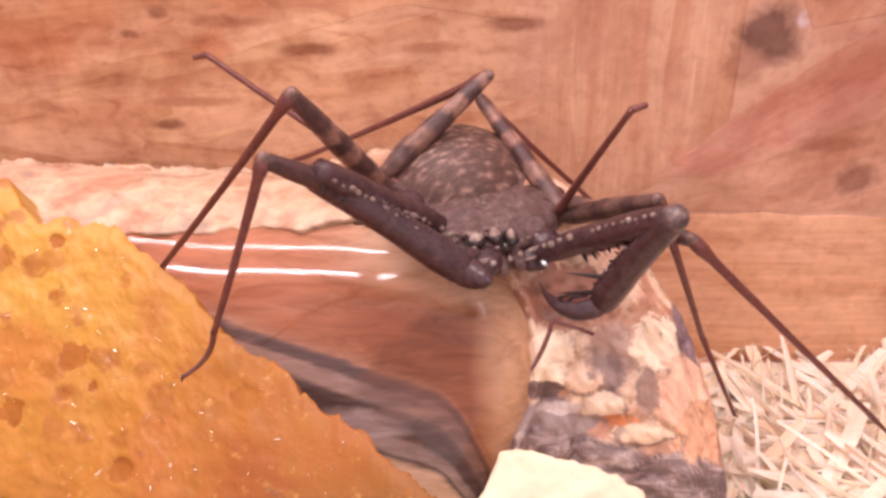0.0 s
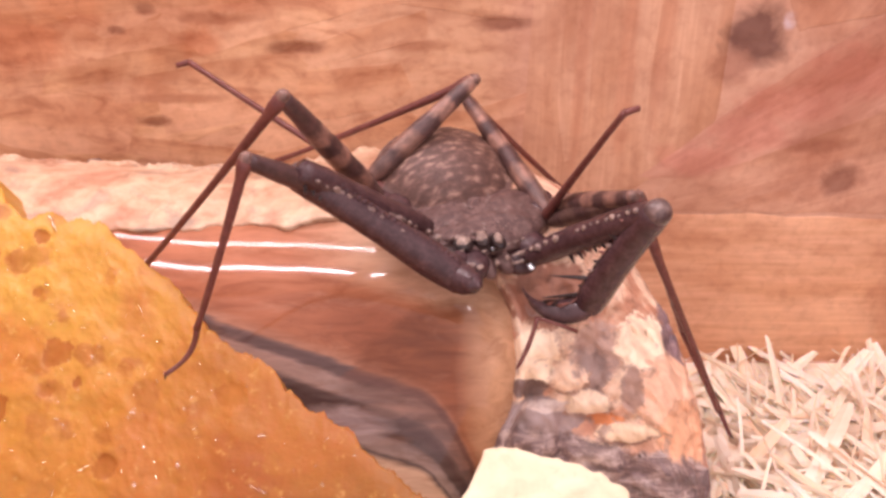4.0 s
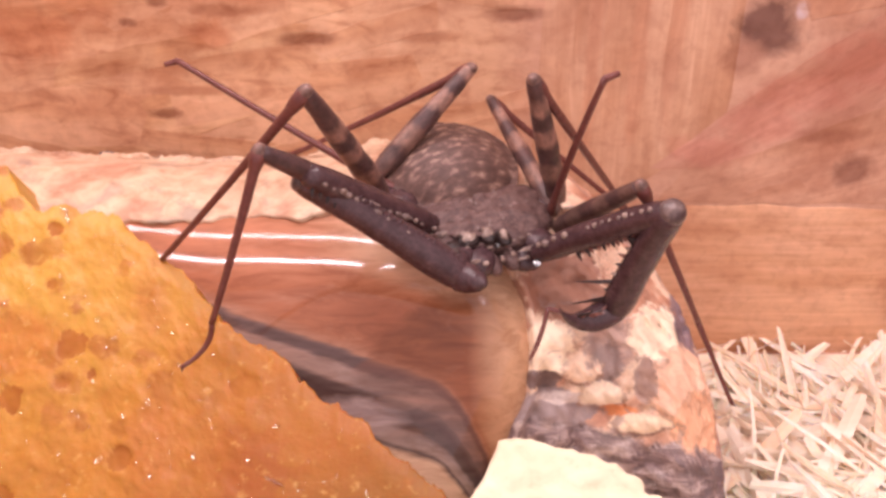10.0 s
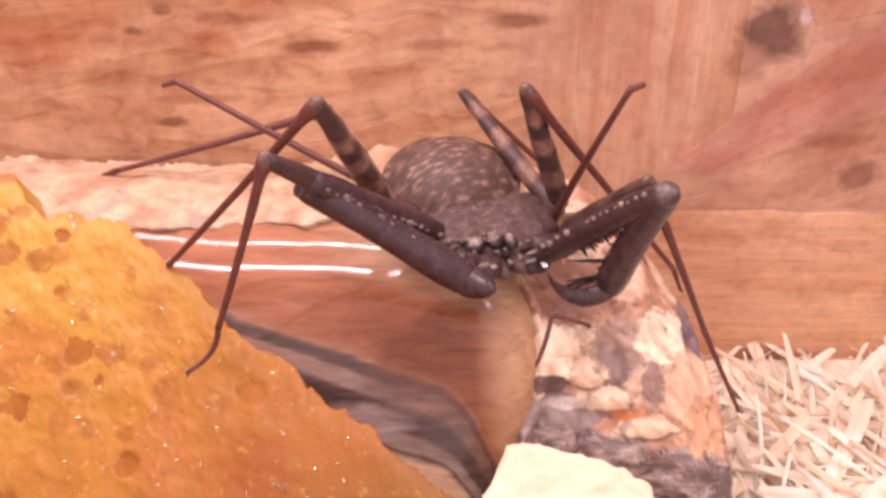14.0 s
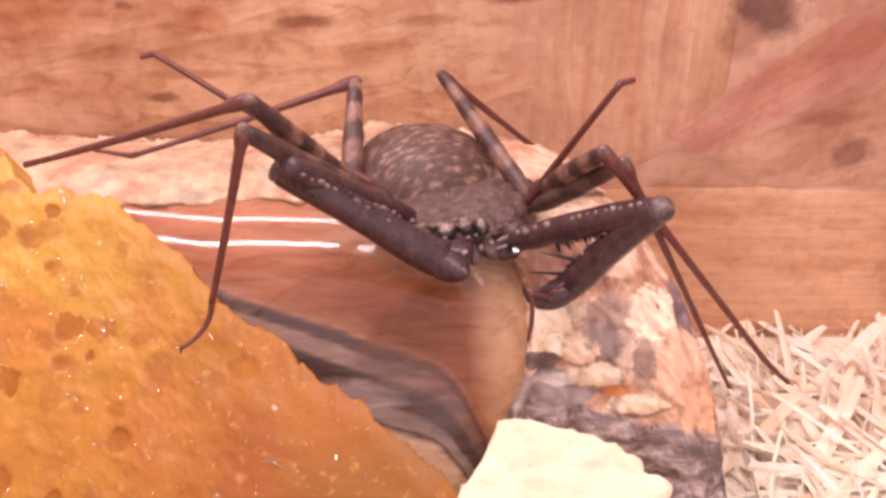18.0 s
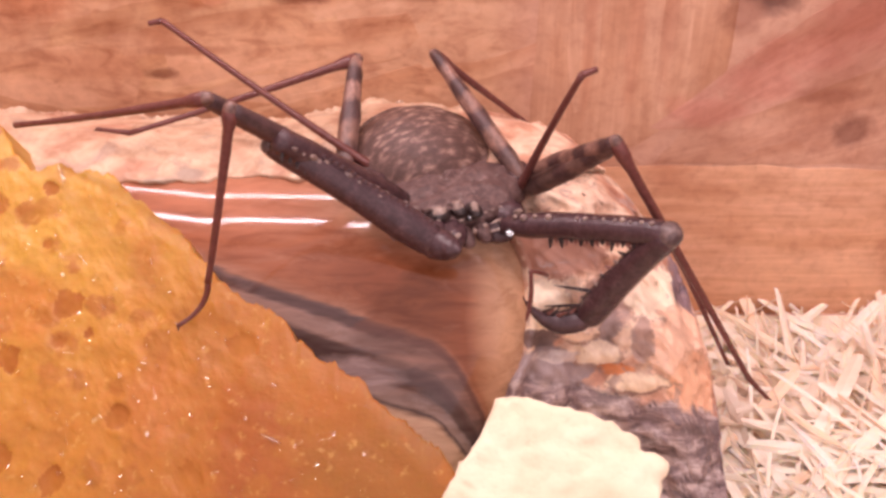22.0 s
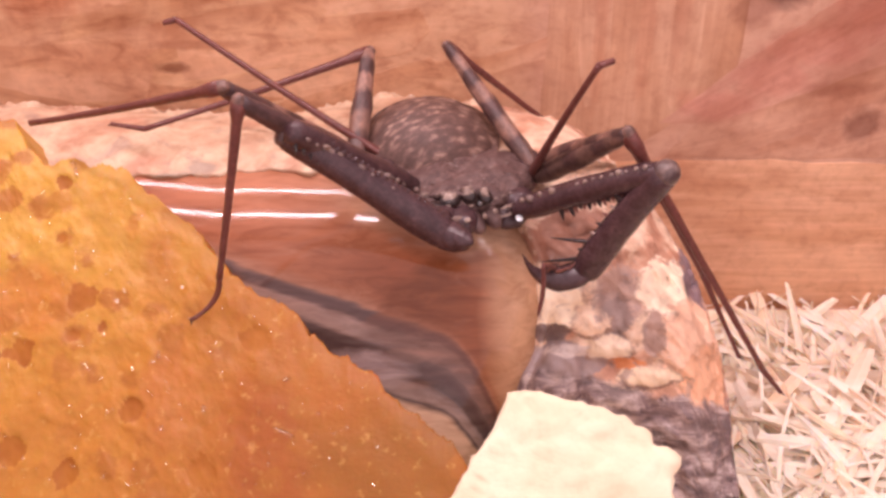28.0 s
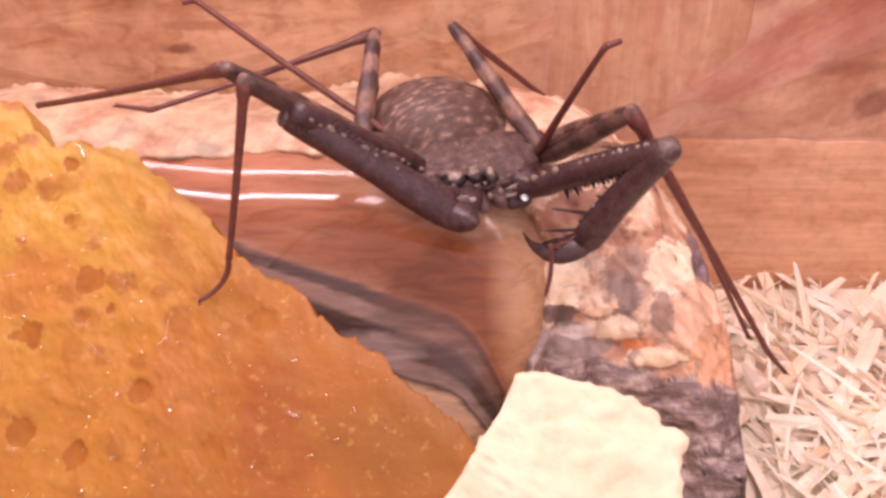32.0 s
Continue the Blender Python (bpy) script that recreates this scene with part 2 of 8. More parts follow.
def mat_polished():
    n = Nodes("polished_stone")
    u, v = lean_coords(n)
    warp = n.noise(n.coords("Object", (28, 60, 60)), 1.2, 4, 0.5, 0.5)
    fine = n.noise(n.coords("Object", (30, 420, 420), (0, radians(20), 0)), 1.3, 6, 0.6, 0.4)
    # millimetres below the upper edge of the dark bands, which sink away to the broken edge
    fall = n.math("MAXIMUM", n.math("ADD", u, 2.0), 0.0)
    level = n.math("SUBTRACT", n.math("SUBTRACT", -9.9, n.math("MULTIPLY", n.math("ADD", u, 31.4), 0.33)), n.math("MULTIPLY", n.math("MULTIPLY", fall, fall), 0.12))
    level = n.math("SUBTRACT", level, v)
    level = n.math("ADD", level, n.math("MULTIPLY", n.math("SUBTRACT", warp, 0.5), 2.4))
    level = n.math("ADD", level, n.math("MULTIPLY", n.math("SUBTRACT", fine, 0.5), 2.2))
    share = n.math("DIVIDE", n.math("ADD", level, 20.0), 40.0)
    tone = n.ramp(share, BANDS)
    merge = n.ramp(n.math("ADD", n.math("DIVIDE", u, 20.0), 0.85), [(0.15, (0, 0, 0)), (0.5, (0.8, 0.8, 0.8))])
    between = n.ramp(share, [(0.53, (0, 0, 0)), (0.55, (1, 1, 1)), (0.60, (1, 1, 1)), (0.62, (0, 0, 0))])
    tone = n.mix(n.math("MULTIPLY", merge, between), tone, n.ramp(fine, [(0.35, (0.082, 0.057, 0.055)), (0.65, (0.20, 0.11, 0.085))]))
    rosy = n.ramp(n.math("ADD", n.math("DIVIDE", u, -24.0), n.math("MULTIPLY", warp, 0.3)), [(0.5, (0, 0, 0)), (1.0, (0.9, 0.9, 0.9))])
    high = n.ramp(share, [(0.30, (1, 1, 1)), (0.48, (0, 0, 0))])
    tone = n.mix(n.math("MULTIPLY", rosy, high), tone, (0.39, 0.16, 0.09))
    # dark round reflection on the gloss, painted into the stone colour
    reflected_disc = n.math("MULTIPLY", blob(n, u, v, warp, 3.0, -20.0, 14.5, 11.2, 0.06), n.ramp(share, [(0.47, (0.85, 0.85, 0.85)), (0.52, (0.3, 0.3, 0.3)), (0.7, (0, 0, 0))]))
    tone = n.mix(reflected_disc, tone, n.ramp(fine, [(0.3, (0.145, 0.044, 0.018)), (0.7, (0.22, 0.07, 0.027))]))
    gold = n.ramp(n.math("ADD", n.math("DIVIDE", u, 12.0), n.math("MULTIPLY", warp, 0.4)), [(0.52, (0, 0, 0)), (1.0, (0.75, 0.75, 0.75))])
    low = n.ramp(share, [(0.44, (1, 1, 1)), (0.52, (0, 0, 0))])
    tone = n.mix(n.math("MULTIPLY", gold, low), tone, (0.56, 0.34, 0.20))
    pale = n.noise(n.coords("Object", (30, 90, 90)), 2.0, 5, 0.6, 1.0)
    tone = n.mix(n.ramp(pale, [(0.55, (0, 0, 0)), (0.75, (0.35, 0.35, 0.35))]), tone, (0.45, 0.25, 0.17))
    tone = n.mix(blob(n, u, v, pale, -12.5, -25.0, 7.0, 2.6, 0.3), tone, n.ramp(fine, [(0.35, (0.27, 0.205, 0.20)), (0.65, (0.44, 0.34, 0.31))]))
    veil = n.noise(n.coords("Object", (60, 240, 240), (0, radians(16), 0)), 2.0, 6, 0.65, 0.8)
    tone = n.mix(0.7, tone, n.ramp(veil, [(0.36, (0.72, 0.62, 0.56)), (0.5, (1, 0.98, 0.97)), (0.64, (1.22, 1.2, 1.2))]), "MULTIPLY")
    n.bump(n.noise(n.coords("Object"), 60, 3), 0.02, 0.001)
    return n.set(tone, 0.09, Specular_IOR_Level=0.32, Coat_Weight=0.05, Coat_Roughness=0.04)


BANDS = [(0.0, (0.56, 0.36, 0.24)), (0.15, (0.50, 0.28, 0.175)), (0.23, (0.33, 0.13, 0.07)), (0.29, (0.27, 0.086, 0.038)), (0.36, (0.26, 0.082, 0.036)), (0.45, (0.29, 0.105, 0.05)), (0.49, (0.35, 0.165, 0.10)),
         (0.502, (0.14, 0.085, 0.072)), (0.515, (0.095, 0.055, 0.049)), (0.540, (0.115, 0.068, 0.06)), (0.552, (0.30, 0.20, 0.165)), (0.595, (0.34, 0.235, 0.20)),
         (0.612, (0.11, 0.078, 0.072)), (0.64, (0.082, 0.052, 0.049)), (0.69, (0.095, 0.064, 0.058)), (0.71, (0.26, 0.195, 0.175)), (0.745, (0.30, 0.22, 0.19)), (0.757, (0.10, 0.075, 0.07)), (0.78, (0.55, 0.38, 0.26)), (1.0, (0.62, 0.42, 0.28))]
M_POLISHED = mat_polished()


STAIN = (17.0, -7.2, 6.6, 4.6, (0.40, 0.195, 0.13))


def mat_crust(name, veins):
    """Rough petrified crust: cream and salmon patches; veins adds grey seams."""
    n = Nodes(name)
    big = n.noise(n.coords("Object", (60, 60, 60)), 1.6, 4, 0.5, 0.5)
    mid = n.noise(n.coords("Object", (150, 150, 150)), 2.0, 5, 0.6, 0.8)
    tone = n.ramp(big, [(0.32, (0.44, 0.21, 0.14)), (0.44, (0.64, 0.36, 0.24)), (0.53, (0.84, 0.64, 0.47)), (0.70, (0.68, 0.42, 0.30))] if veins else [(0.30, (0.50, 0.25, 0.16)), (0.42, (0.58, 0.36, 0.24)), (0.54, (0.66, 0.475, 0.325)), (0.70, (0.60, 0.39, 0.27))])
    tone = n.mix(0.5, tone, n.ramp(mid, [(0.35, (0.66, 0.5, 0.42)), (0.6, (1, 1, 1))]), "MULTIPLY")
    crack = n.noise(n.coords("Object", (110, 110, 110)), 1.3, 5, 0.6, 1.6)
    line = n.ramp(n.math("ABSOLUTE", n.math("SUBTRACT", crack, 0.5)), [(0.0, (1, 1, 1)), (0.012, (0, 0, 0))])
    here = n.ramp(n.noise(n.coords("Object", (45, 45, 45)), 1.0, 2), [(0.46, (0, 0, 0)), (0.62, (0.8, 0.8, 0.8))])
    tone = n.mix(n.math("MULTIPLY", line, here), tone, (0.26, 0.16, 0.13))
    pit = n.noise(n.coords("Object", (330, 330, 330)), 1.5, 5, 0.65, 0.5)
    tone = n.mix(n.ramp(pit, [(0.30, (0.6, 0.6, 0.6)), (0.40, (0, 0, 0))]), tone, (0.34, 0.22, 0.18))
    if not veins:
        dirt = n.noise(n.coords("Object", (95, 95, 95)), 1.0, 6, 0.7, 0.6)
        tone = n.mix(n.ramp(dirt, [(0.54, (0, 0, 0)), (0.66, (0.75, 0.75, 0.75))]), tone, (0.33, 0.235, 0.19))
        lump = n.noise(n.coords("Object", (210, 210, 210)), 1.4, 5, 0.6, 0.6)
        tone = n.mix(0.6, tone, n.ramp(lump, [(0.36, (0.74, 0.62, 0.55)), (0.5, (1, 1, 1)), (0.64, (1.12, 1.13, 1.10))]), "MULTIPLY")
        u, v = lean_coords(n)
        for cu, cv, ru, rv in ((-40.5, 1.2, 3.2, 1.5), (-36.0, 3.2, 2.2, 1.0), (-31.0, 0.2, 2.6, 0.8)):
            tone = n.mix(n.math("MULTIPLY", blob(n, u, v, pit, cu, cv, ru, rv, 0.3), 0.7), tone, (0.31, 0.23, 0.18))
    if veins:
        u, v = lean_coords(n)
        seam = n.noise(n.coords("Object", (50, 70, 120), (0, radians(20), 0)), 1.8, 6, 0.65, 1.2)
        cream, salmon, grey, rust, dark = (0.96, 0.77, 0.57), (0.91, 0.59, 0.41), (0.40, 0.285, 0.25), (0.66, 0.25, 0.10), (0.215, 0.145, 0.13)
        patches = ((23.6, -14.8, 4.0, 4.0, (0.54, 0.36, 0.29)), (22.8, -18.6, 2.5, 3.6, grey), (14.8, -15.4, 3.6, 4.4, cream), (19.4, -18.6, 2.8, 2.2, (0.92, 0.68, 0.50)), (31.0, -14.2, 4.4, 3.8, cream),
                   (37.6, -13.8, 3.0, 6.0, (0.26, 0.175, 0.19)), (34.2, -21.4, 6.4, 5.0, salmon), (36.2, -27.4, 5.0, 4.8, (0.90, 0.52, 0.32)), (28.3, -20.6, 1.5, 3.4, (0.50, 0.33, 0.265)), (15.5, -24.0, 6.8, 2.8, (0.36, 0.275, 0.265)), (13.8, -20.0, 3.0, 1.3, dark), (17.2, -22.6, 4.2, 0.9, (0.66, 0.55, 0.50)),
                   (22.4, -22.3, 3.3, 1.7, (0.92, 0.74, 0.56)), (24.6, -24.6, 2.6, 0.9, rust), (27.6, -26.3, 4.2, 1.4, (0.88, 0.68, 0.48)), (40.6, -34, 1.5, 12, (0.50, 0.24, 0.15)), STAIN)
        speck = n.noise(n.coords("Object", (260, 260, 260)), 2.0, 6, 0.7, 0.6)
        edge = n.math("ADD", n.math("MULTIPLY", n.math("SUBTRACT", speck, 0.5), 0.45), n.math("ADD", n.math("MULTIPLY", mid, 0.7), 0.15))
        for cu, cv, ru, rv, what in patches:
            # shade at the foot of pale lumps, painted as a dark offset rim
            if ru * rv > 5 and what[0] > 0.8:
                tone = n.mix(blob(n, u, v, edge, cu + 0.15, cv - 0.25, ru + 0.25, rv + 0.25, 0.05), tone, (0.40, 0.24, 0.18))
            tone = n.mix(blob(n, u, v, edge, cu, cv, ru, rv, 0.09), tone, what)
        tone = n.mix(0.45, tone, n.ramp(speck, [(0.36, (0.76, 0.66, 0.62)), (0.48, (1.0, 0.98, 0.96)), (0.62, (1.15, 1.13, 1.10))]), "MULTIPLY")
        tone = n.mix(n.ramp(seam, [(0.60, (0, 0, 0)), (0.66, (0.8, 0.8, 0.8))]), tone, grey)
        lev = n.math("SUBTRACT", n.math("MULTIPLY", v, -1.0), n.math("MULTIPLY", u, 0.20))
        lev = n.math("ADD", lev, n.math("MULTIPLY", n.math("SUBTRACT", mid, 0.5), 3.2))
        lev = n.math("ADD", lev, n.math("MULTIPLY", n.math("SUBTRACT", seam, 0.5), 5.0))
        band = n.ramp(n.math("DIVIDE", lev, 40.0), [(0.565, (0, 0, 0)), (0.585, (0.92, 0.92, 0.92)), (1.0, (0.92, 0.92, 0.92))])
        streak = n.noise(n.coords("Object", (70, 300, 300), (0, radians(22), 0)), 2.0, 6, 0.65, 0.5)
        tone = n.mix(band, tone, n.ramp(streak, [(0.38, (0.12, 0.082, 0.082)), (0.50, (0.235, 0.165, 0.162)), (0.64, (0.54, 0.43, 0.39))]))
    n.bump(n.noise(n.coords("Object", (1, 1, 1)), 420, 6, 0.7), 0.45, 0.0009)
    return n.set(tone, 0.48, Specular_IOR_Level=0.5)


def mat_inclusion():
    n = Nodes("dark_mineral")
    f = n.noise(n.coords("Object"), 900, 4)
    return n.set(n.ramp(f, [(0.35, (0.07, 0.05, 0.055)), (0.65, (0.16, 0.11, 0.12))]), 0.5)


M_INCLUSION = mat_inclusion()
M_CRUST = mat_crust("stone_crust", False)
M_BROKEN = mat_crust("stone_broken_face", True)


def mat_sponge():
    n = Nodes("wet_sponge")
    big = n.noise(n.coords("Object", (35, 35, 35)), 1.2, 3)
    mid = n.noise(n.coords("Object", (220, 220, 220)), 1.5, 5, 0.6)
    u, v = lean_coords(n)
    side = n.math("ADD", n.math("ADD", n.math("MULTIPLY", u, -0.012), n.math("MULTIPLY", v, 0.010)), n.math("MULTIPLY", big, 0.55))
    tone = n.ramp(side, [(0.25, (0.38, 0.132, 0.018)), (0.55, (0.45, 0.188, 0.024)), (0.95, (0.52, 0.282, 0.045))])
    # darker orange places and the olive, see-through corner by the stone
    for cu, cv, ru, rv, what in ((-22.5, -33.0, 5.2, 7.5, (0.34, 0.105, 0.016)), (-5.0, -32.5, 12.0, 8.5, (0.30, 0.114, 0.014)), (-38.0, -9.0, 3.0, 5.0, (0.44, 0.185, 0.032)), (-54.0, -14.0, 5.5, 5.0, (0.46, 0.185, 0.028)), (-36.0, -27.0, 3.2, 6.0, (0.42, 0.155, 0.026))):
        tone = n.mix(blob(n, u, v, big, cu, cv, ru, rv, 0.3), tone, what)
    tone = n.mix(0.22, tone, n.ramp(mid, [(0.35, (0.80, 0.68, 0.55)), (0.6, (1, 1, 1))]), "MULTIPLY")
    cell = n.add("ShaderNodeTexVoronoi", Scale=1.0, Randomness=1.0)
    n.link(n.coords("Object", (190, 190, 190)), cell.inputs["Vector"])
    hollow = n.math("ADD", cell.outputs["Distance"], n.math("MULTIPLY", n.math("SUBTRACT", mid, 0.5), 0.9))
    where = n.ramp(n.noise(n.coords("Object", (70, 70, 70)), 1.0, 2), [(0.38, (0.1, 0.1, 0.1)), (0.54, (0.9, 0.9, 0.9))])
    tone = n.mix(n.math("MULTIPLY", where, n.ramp(hollow, [(0.27, (1, 1, 1)), (0.38, (0, 0, 0))])), tone, (0.36, 0.132, 0.017))
    grain = n.noise(n.coords("Object", (700, 700, 700)), 1.0, 3, 0.6)
    tone = n.mix(n.ramp(grain, [(0.60, (0, 0, 0)), (0.70, (0.4, 0.4, 0.4))]), tone, (0.62, 0.36, 0.11))
    n.bump(n.noise(n.coords("Object"), 420, 4, 0.65), 0.28, 0.0007)
    return n.set(tone, 0.42, Specular_IOR_Level=0.35, Subsurface_Weight=0.5, Subsurface_Radius=(0.006, 0.0025, 0.0007))


M_SPONGE = mat_sponge()


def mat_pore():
    n = Nodes("dark_pore")
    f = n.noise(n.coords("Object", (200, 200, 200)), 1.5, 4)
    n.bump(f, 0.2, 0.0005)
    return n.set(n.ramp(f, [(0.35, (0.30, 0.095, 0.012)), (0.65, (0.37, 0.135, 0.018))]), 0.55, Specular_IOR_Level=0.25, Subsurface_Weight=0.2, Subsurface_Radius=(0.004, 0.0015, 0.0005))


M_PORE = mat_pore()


def mat_water():
    n = Nodes("water")
    return n.set((1.0, 0.93, 0.78), 0.09, Transmission_Weight=1.0, IOR=1.50)


M_WATER = mat_water()


def mat_chalk():
    n = Nodes("cream_chalk")
    big = n.noise(n.coords("Object", (90, 90, 90)), 1.2, 4)
    tone = n.ramp(big, [(0.3, (0.76, 0.58, 0.39)), (0.5, (0.85, 0.72, 0.51)), (0.75, (0.88, 0.78, 0.58))])
    n.bump(n.noise(n.coords("Object"), 420, 6, 0.7), 0.4, 0.0007)
    return n.set(tone, 0.75, Specular_IOR_Level=0.25)


M_CHALK = mat_chalk()


def mat_fibre():
    n = Nodes("wood_wool_fibre")
    g = n.add("ShaderNodeNewGeometry")
    tone = n.ramp(g.outputs["Random Per Island"], [(0.0, (0.90, 0.68, 0.49)), (0.3, (0.97, 0.84, 0.67)), (1.0, (0.99, 0.92, 0.80))])
    streak = n.noise(n.coords("Object", (300, 300, 300)), 3, 4)
    tone = n.mix(0.25, tone, n.ramp(streak, [(0.3, (0.75, 0.65, 0.55)), (0.6, (1, 1, 1))]), "MULTIPLY")
    return n.set(tone, 0.5, Specular_IOR_Level=0.4, Subsurface_Weight=0.35, Subsurface_Radius=(0.004, 0.0028, 0.0018))


M_FIBRE = mat_fibre()
M_SHAVING = mat_strand("shaving_wood", (0.99, 0.94, 0.82), (0.97, 0.85, 0.70), 1.0, False)


def mat_shell(name, dark, pale, scale, rough, amount=0.5, relief=0.3):
    """Chitin: dark ground with pale speckles."""
    n = Nodes(name)
    a = n.noise(n.coords("Object", (1, 1, 1)), scale, 5, 0.6)
    b = n.noise(n.coords("Object", (1, 1, 1)), scale * 4, 3, 0.6)
    tone = n.ramp(a, [(0.38, dark), (0.5 + 0.2 * (1 - amount), tuple(0.6 * d + 0.4 * p for d, p in zip(dark, pale))), (0.78, pale)])
    tone = n.mix(0.5, tone, n.ramp(b, [(0.35, (0.55, 0.5, 0.5)), (0.65, (1, 1, 1))]), "MULTIPLY")
    if relief >= 0.5:
        dash = n.noise(n.coords("Object", (900, 1700, 900)), 1.0, 3, 0.6, 0.6)
        tone = n.mix(n.ramp(dash, [(0.58, (0, 0, 0)), (0.68, (0.75, 0.75, 0.75))]), tone, pale)
    n.bump(n.math("ADD", b, a), relief, 0.0004)
    return n.set(tone, rough, Specular_IOR_Level=0.4)


M_CARAPACE = mat_shell("carapace_shell", (0.088, 0.046, 0.042), (0.265, 0.160, 0.138), 800, 0.42, 0.5, 0.5)
M_PALP = mat_shell("pedipalp_shell", (0.056, 0.028, 0.031), (0.118, 0.063, 0.066), 480, 0.24, 0.5, 0.2)
M_ELBOW = mat_shell("elbow_shell", (0.075, 0.047, 0.048), (0.26, 0.18, 0.155), 420, 0.30, 0.55, 0.2)
M_LEG = mat_shell("leg_shell", (0.135, 0.040, 0.033), (0.21, 0.075, 0.057), 300, 0.38, 0.3)
M_SPINE = mat_shell("spine_shell", (0.02, 0.012, 0.012), (0.06, 0.03, 0.025), 900, 0.3, 0.3)
M_GRAIN = mat_shell("grain_shell", (0.18, 0.125, 0.11), (0.40, 0.29, 0.25), 900, 0.42)
M_ROSY = mat_shell("rosy_spine", (0.20, 0.075, 0.06), (0.34, 0.15, 0.11), 600, 0.35)
M_TUBERCLE = mat_shell("tubercle_shell", (0.20, 0.13, 0.105), (0.58, 0.45, 0.37), 900, 0.34)


def mat_abdomen():
    n = Nodes("abdomen_shell")
    cell = n.add("ShaderNodeTexVoronoi", Scale=1.0, Randomness=0.75)
    n.link(n.coords("Object", (430, 1080, 60)), cell.inputs["Vector"])
    ragged = n.noise(n.coords("Object", (900, 1500, 900)), 1.0, 4, 0.6, 0.3)
    d = n.math("ADD", cell.outputs["Distance"], n.math("MULTIPLY", n.math("SUBTRACT", ragged, 0.5), 1.6))
    tone = n.ramp(d, [(0.05, (0.31, 0.19, 0.145)), (0.28, (0.180, 0.100, 0.078)), (0.48, (0.122, 0.064, 0.050)), (0.8, (0.085, 0.043, 0.034))])
    n.bump(n.noise(n.coords("Object"), 1500, 4, 0.6), 0.4, 0.0004)
    return n.set(tone, 0.5, Specular_IOR_Level=0.35)


M_ABDOMEN = mat_abdomen()


def mat_banded(name, pale):
    n = Nodes(name)
    vec = n.coords("Object", (1000, 1000, 1000))
    wob = n.noise(n.coords("Object", (500, 500, 200)), 1.0, 4)
    z = n.math("ADD", n.axis(vec, 2), n.math("MULTIPLY", n.math("SUBTRACT", wob, 0.5), 3.0))
    dark = (0.074, 0.036, 0.033)
    tone = n.ramp(n.math("MULTIPLY", z, 1 / 30.0), [
        (0.0, (0.15, 0.083, 0.066)), (0.11, (0.12, 0.066, 0.055)), (0.15, dark), (0.19, tuple(0.8 * q for q in pale)), (0.27, tuple(0.8 * q for q in pale)), (0.31, dark), (0.40, dark), (0.43, pale), (0.50, pale), (0.53, dark), (0.60, dark),
        (0.63, pale), (0.68, pale), (0.72, dark), (1.0, (0.07, 0.035, 0.035))])
    mottle = n.noise(n.coords("Object", (900, 900, 500)), 1.0, 5, 0.65)
    tone = n.mix(0.8, tone, n.ramp(mottle, [(0.36, (0.5, 0.42, 0.42)), (0.5, (0.95, 0.93, 0.92)), (0.64, (1.5, 1.4, 1.35))]), "MULTIPLY")
    n.bump(n.math("ADD", mottle, n.noise(n.coords("Object"), 1300, 3)), 0.4, 0.0003)
    return n.set(tone, 0.48)


M_BANDED = mat_banded("banded_femur", (0.26, 0.140, 0.105))
M_FAINT = mat_banded("faintly_banded_femur", (0.15, 0.082, 0.064))


def mat_eye():
    n = Nodes("eye_gloss")
    return n.set((0.01, 0.008, 0.008), 0.25, IOR=2.4)


M_EYE = mat_eye()

# ---- building helpers ----


def lean(u, v, w):
    """A place on the leaning plane through the stone: u along x, v up the plane, w behind it, in millimetres."""
    return Vector((u * MM, (v * ST + w * CT) * MM, 0.06 + (v * CT - w * ST) * MM))


def mesh_of(name, verts, faces, material, smooth=True):
    me = bpy.data.meshes.new(name)
    me.from_pydata([tuple(v) for v in verts], [], faces)
    me.materials.append(material)
    if smooth:
        me.polygons.foreach_set("use_smooth", [True] * len(me.polygons))
    me.update()
    return me


def part(name, data, parent, label=""):
    ob = new(name, data)
    ob.parent = parent
    if label:
        tagged(ob, label)
    return ob


def bm_mesh(name, bm, material, smooth=True):
    me = bpy.data.meshes.new(name)
    bm.to_mesh(me)
    bm.free()
    me.materials.append(material)
    if smooth:
        me.polygons.foreach_set("use_smooth", [True] * len(me.polygons))
    return me


def fbm(p, scale, octaves=4):
    return noise.fractal(Vector(p) * scale, 0.9, 2.1, octaves)


def curve_at(points, x):
    """Smooth reading of a short table of (x, y)."""
    if x <= points[0][0]:
        return points[0][1]
    for (x0, y0), (x1, y1) in zip(points, points[1:]):
        if x <= x1:
            f = (x - x0) / (x1 - x0)
            return y0 + (y1 - y0) * (f * f * (3 - 2 * f) * 0.5 + f * 0.5)
    return points[-1][1]


def dome(rx, ry, rz, lon, lat, shape):
    """A flattened shell; shape(x, y, z) bends the unit ball's points."""
    verts, faces = [], []
    for j in range(lat + 1):
        b = math.pi * j / lat
        for i in range(lon):
            a = 2 * math.pi * i / lon
            verts.append(Vector(shape(rx * math.sin(b) * math.cos(a), ry * math.cos(b), rz * math.sin(b) * math.sin(a))) * MM)
    for j in range(lat):
        for i in range(lon):
            k = (i + 1) % lon
            faces.append((j * lon + i, (j + 1) * lon + i, (j + 1) * lon + k, j * lon + k))
    return verts, faces


# ---- the enclosure ----
BOARD_Y = 0.045


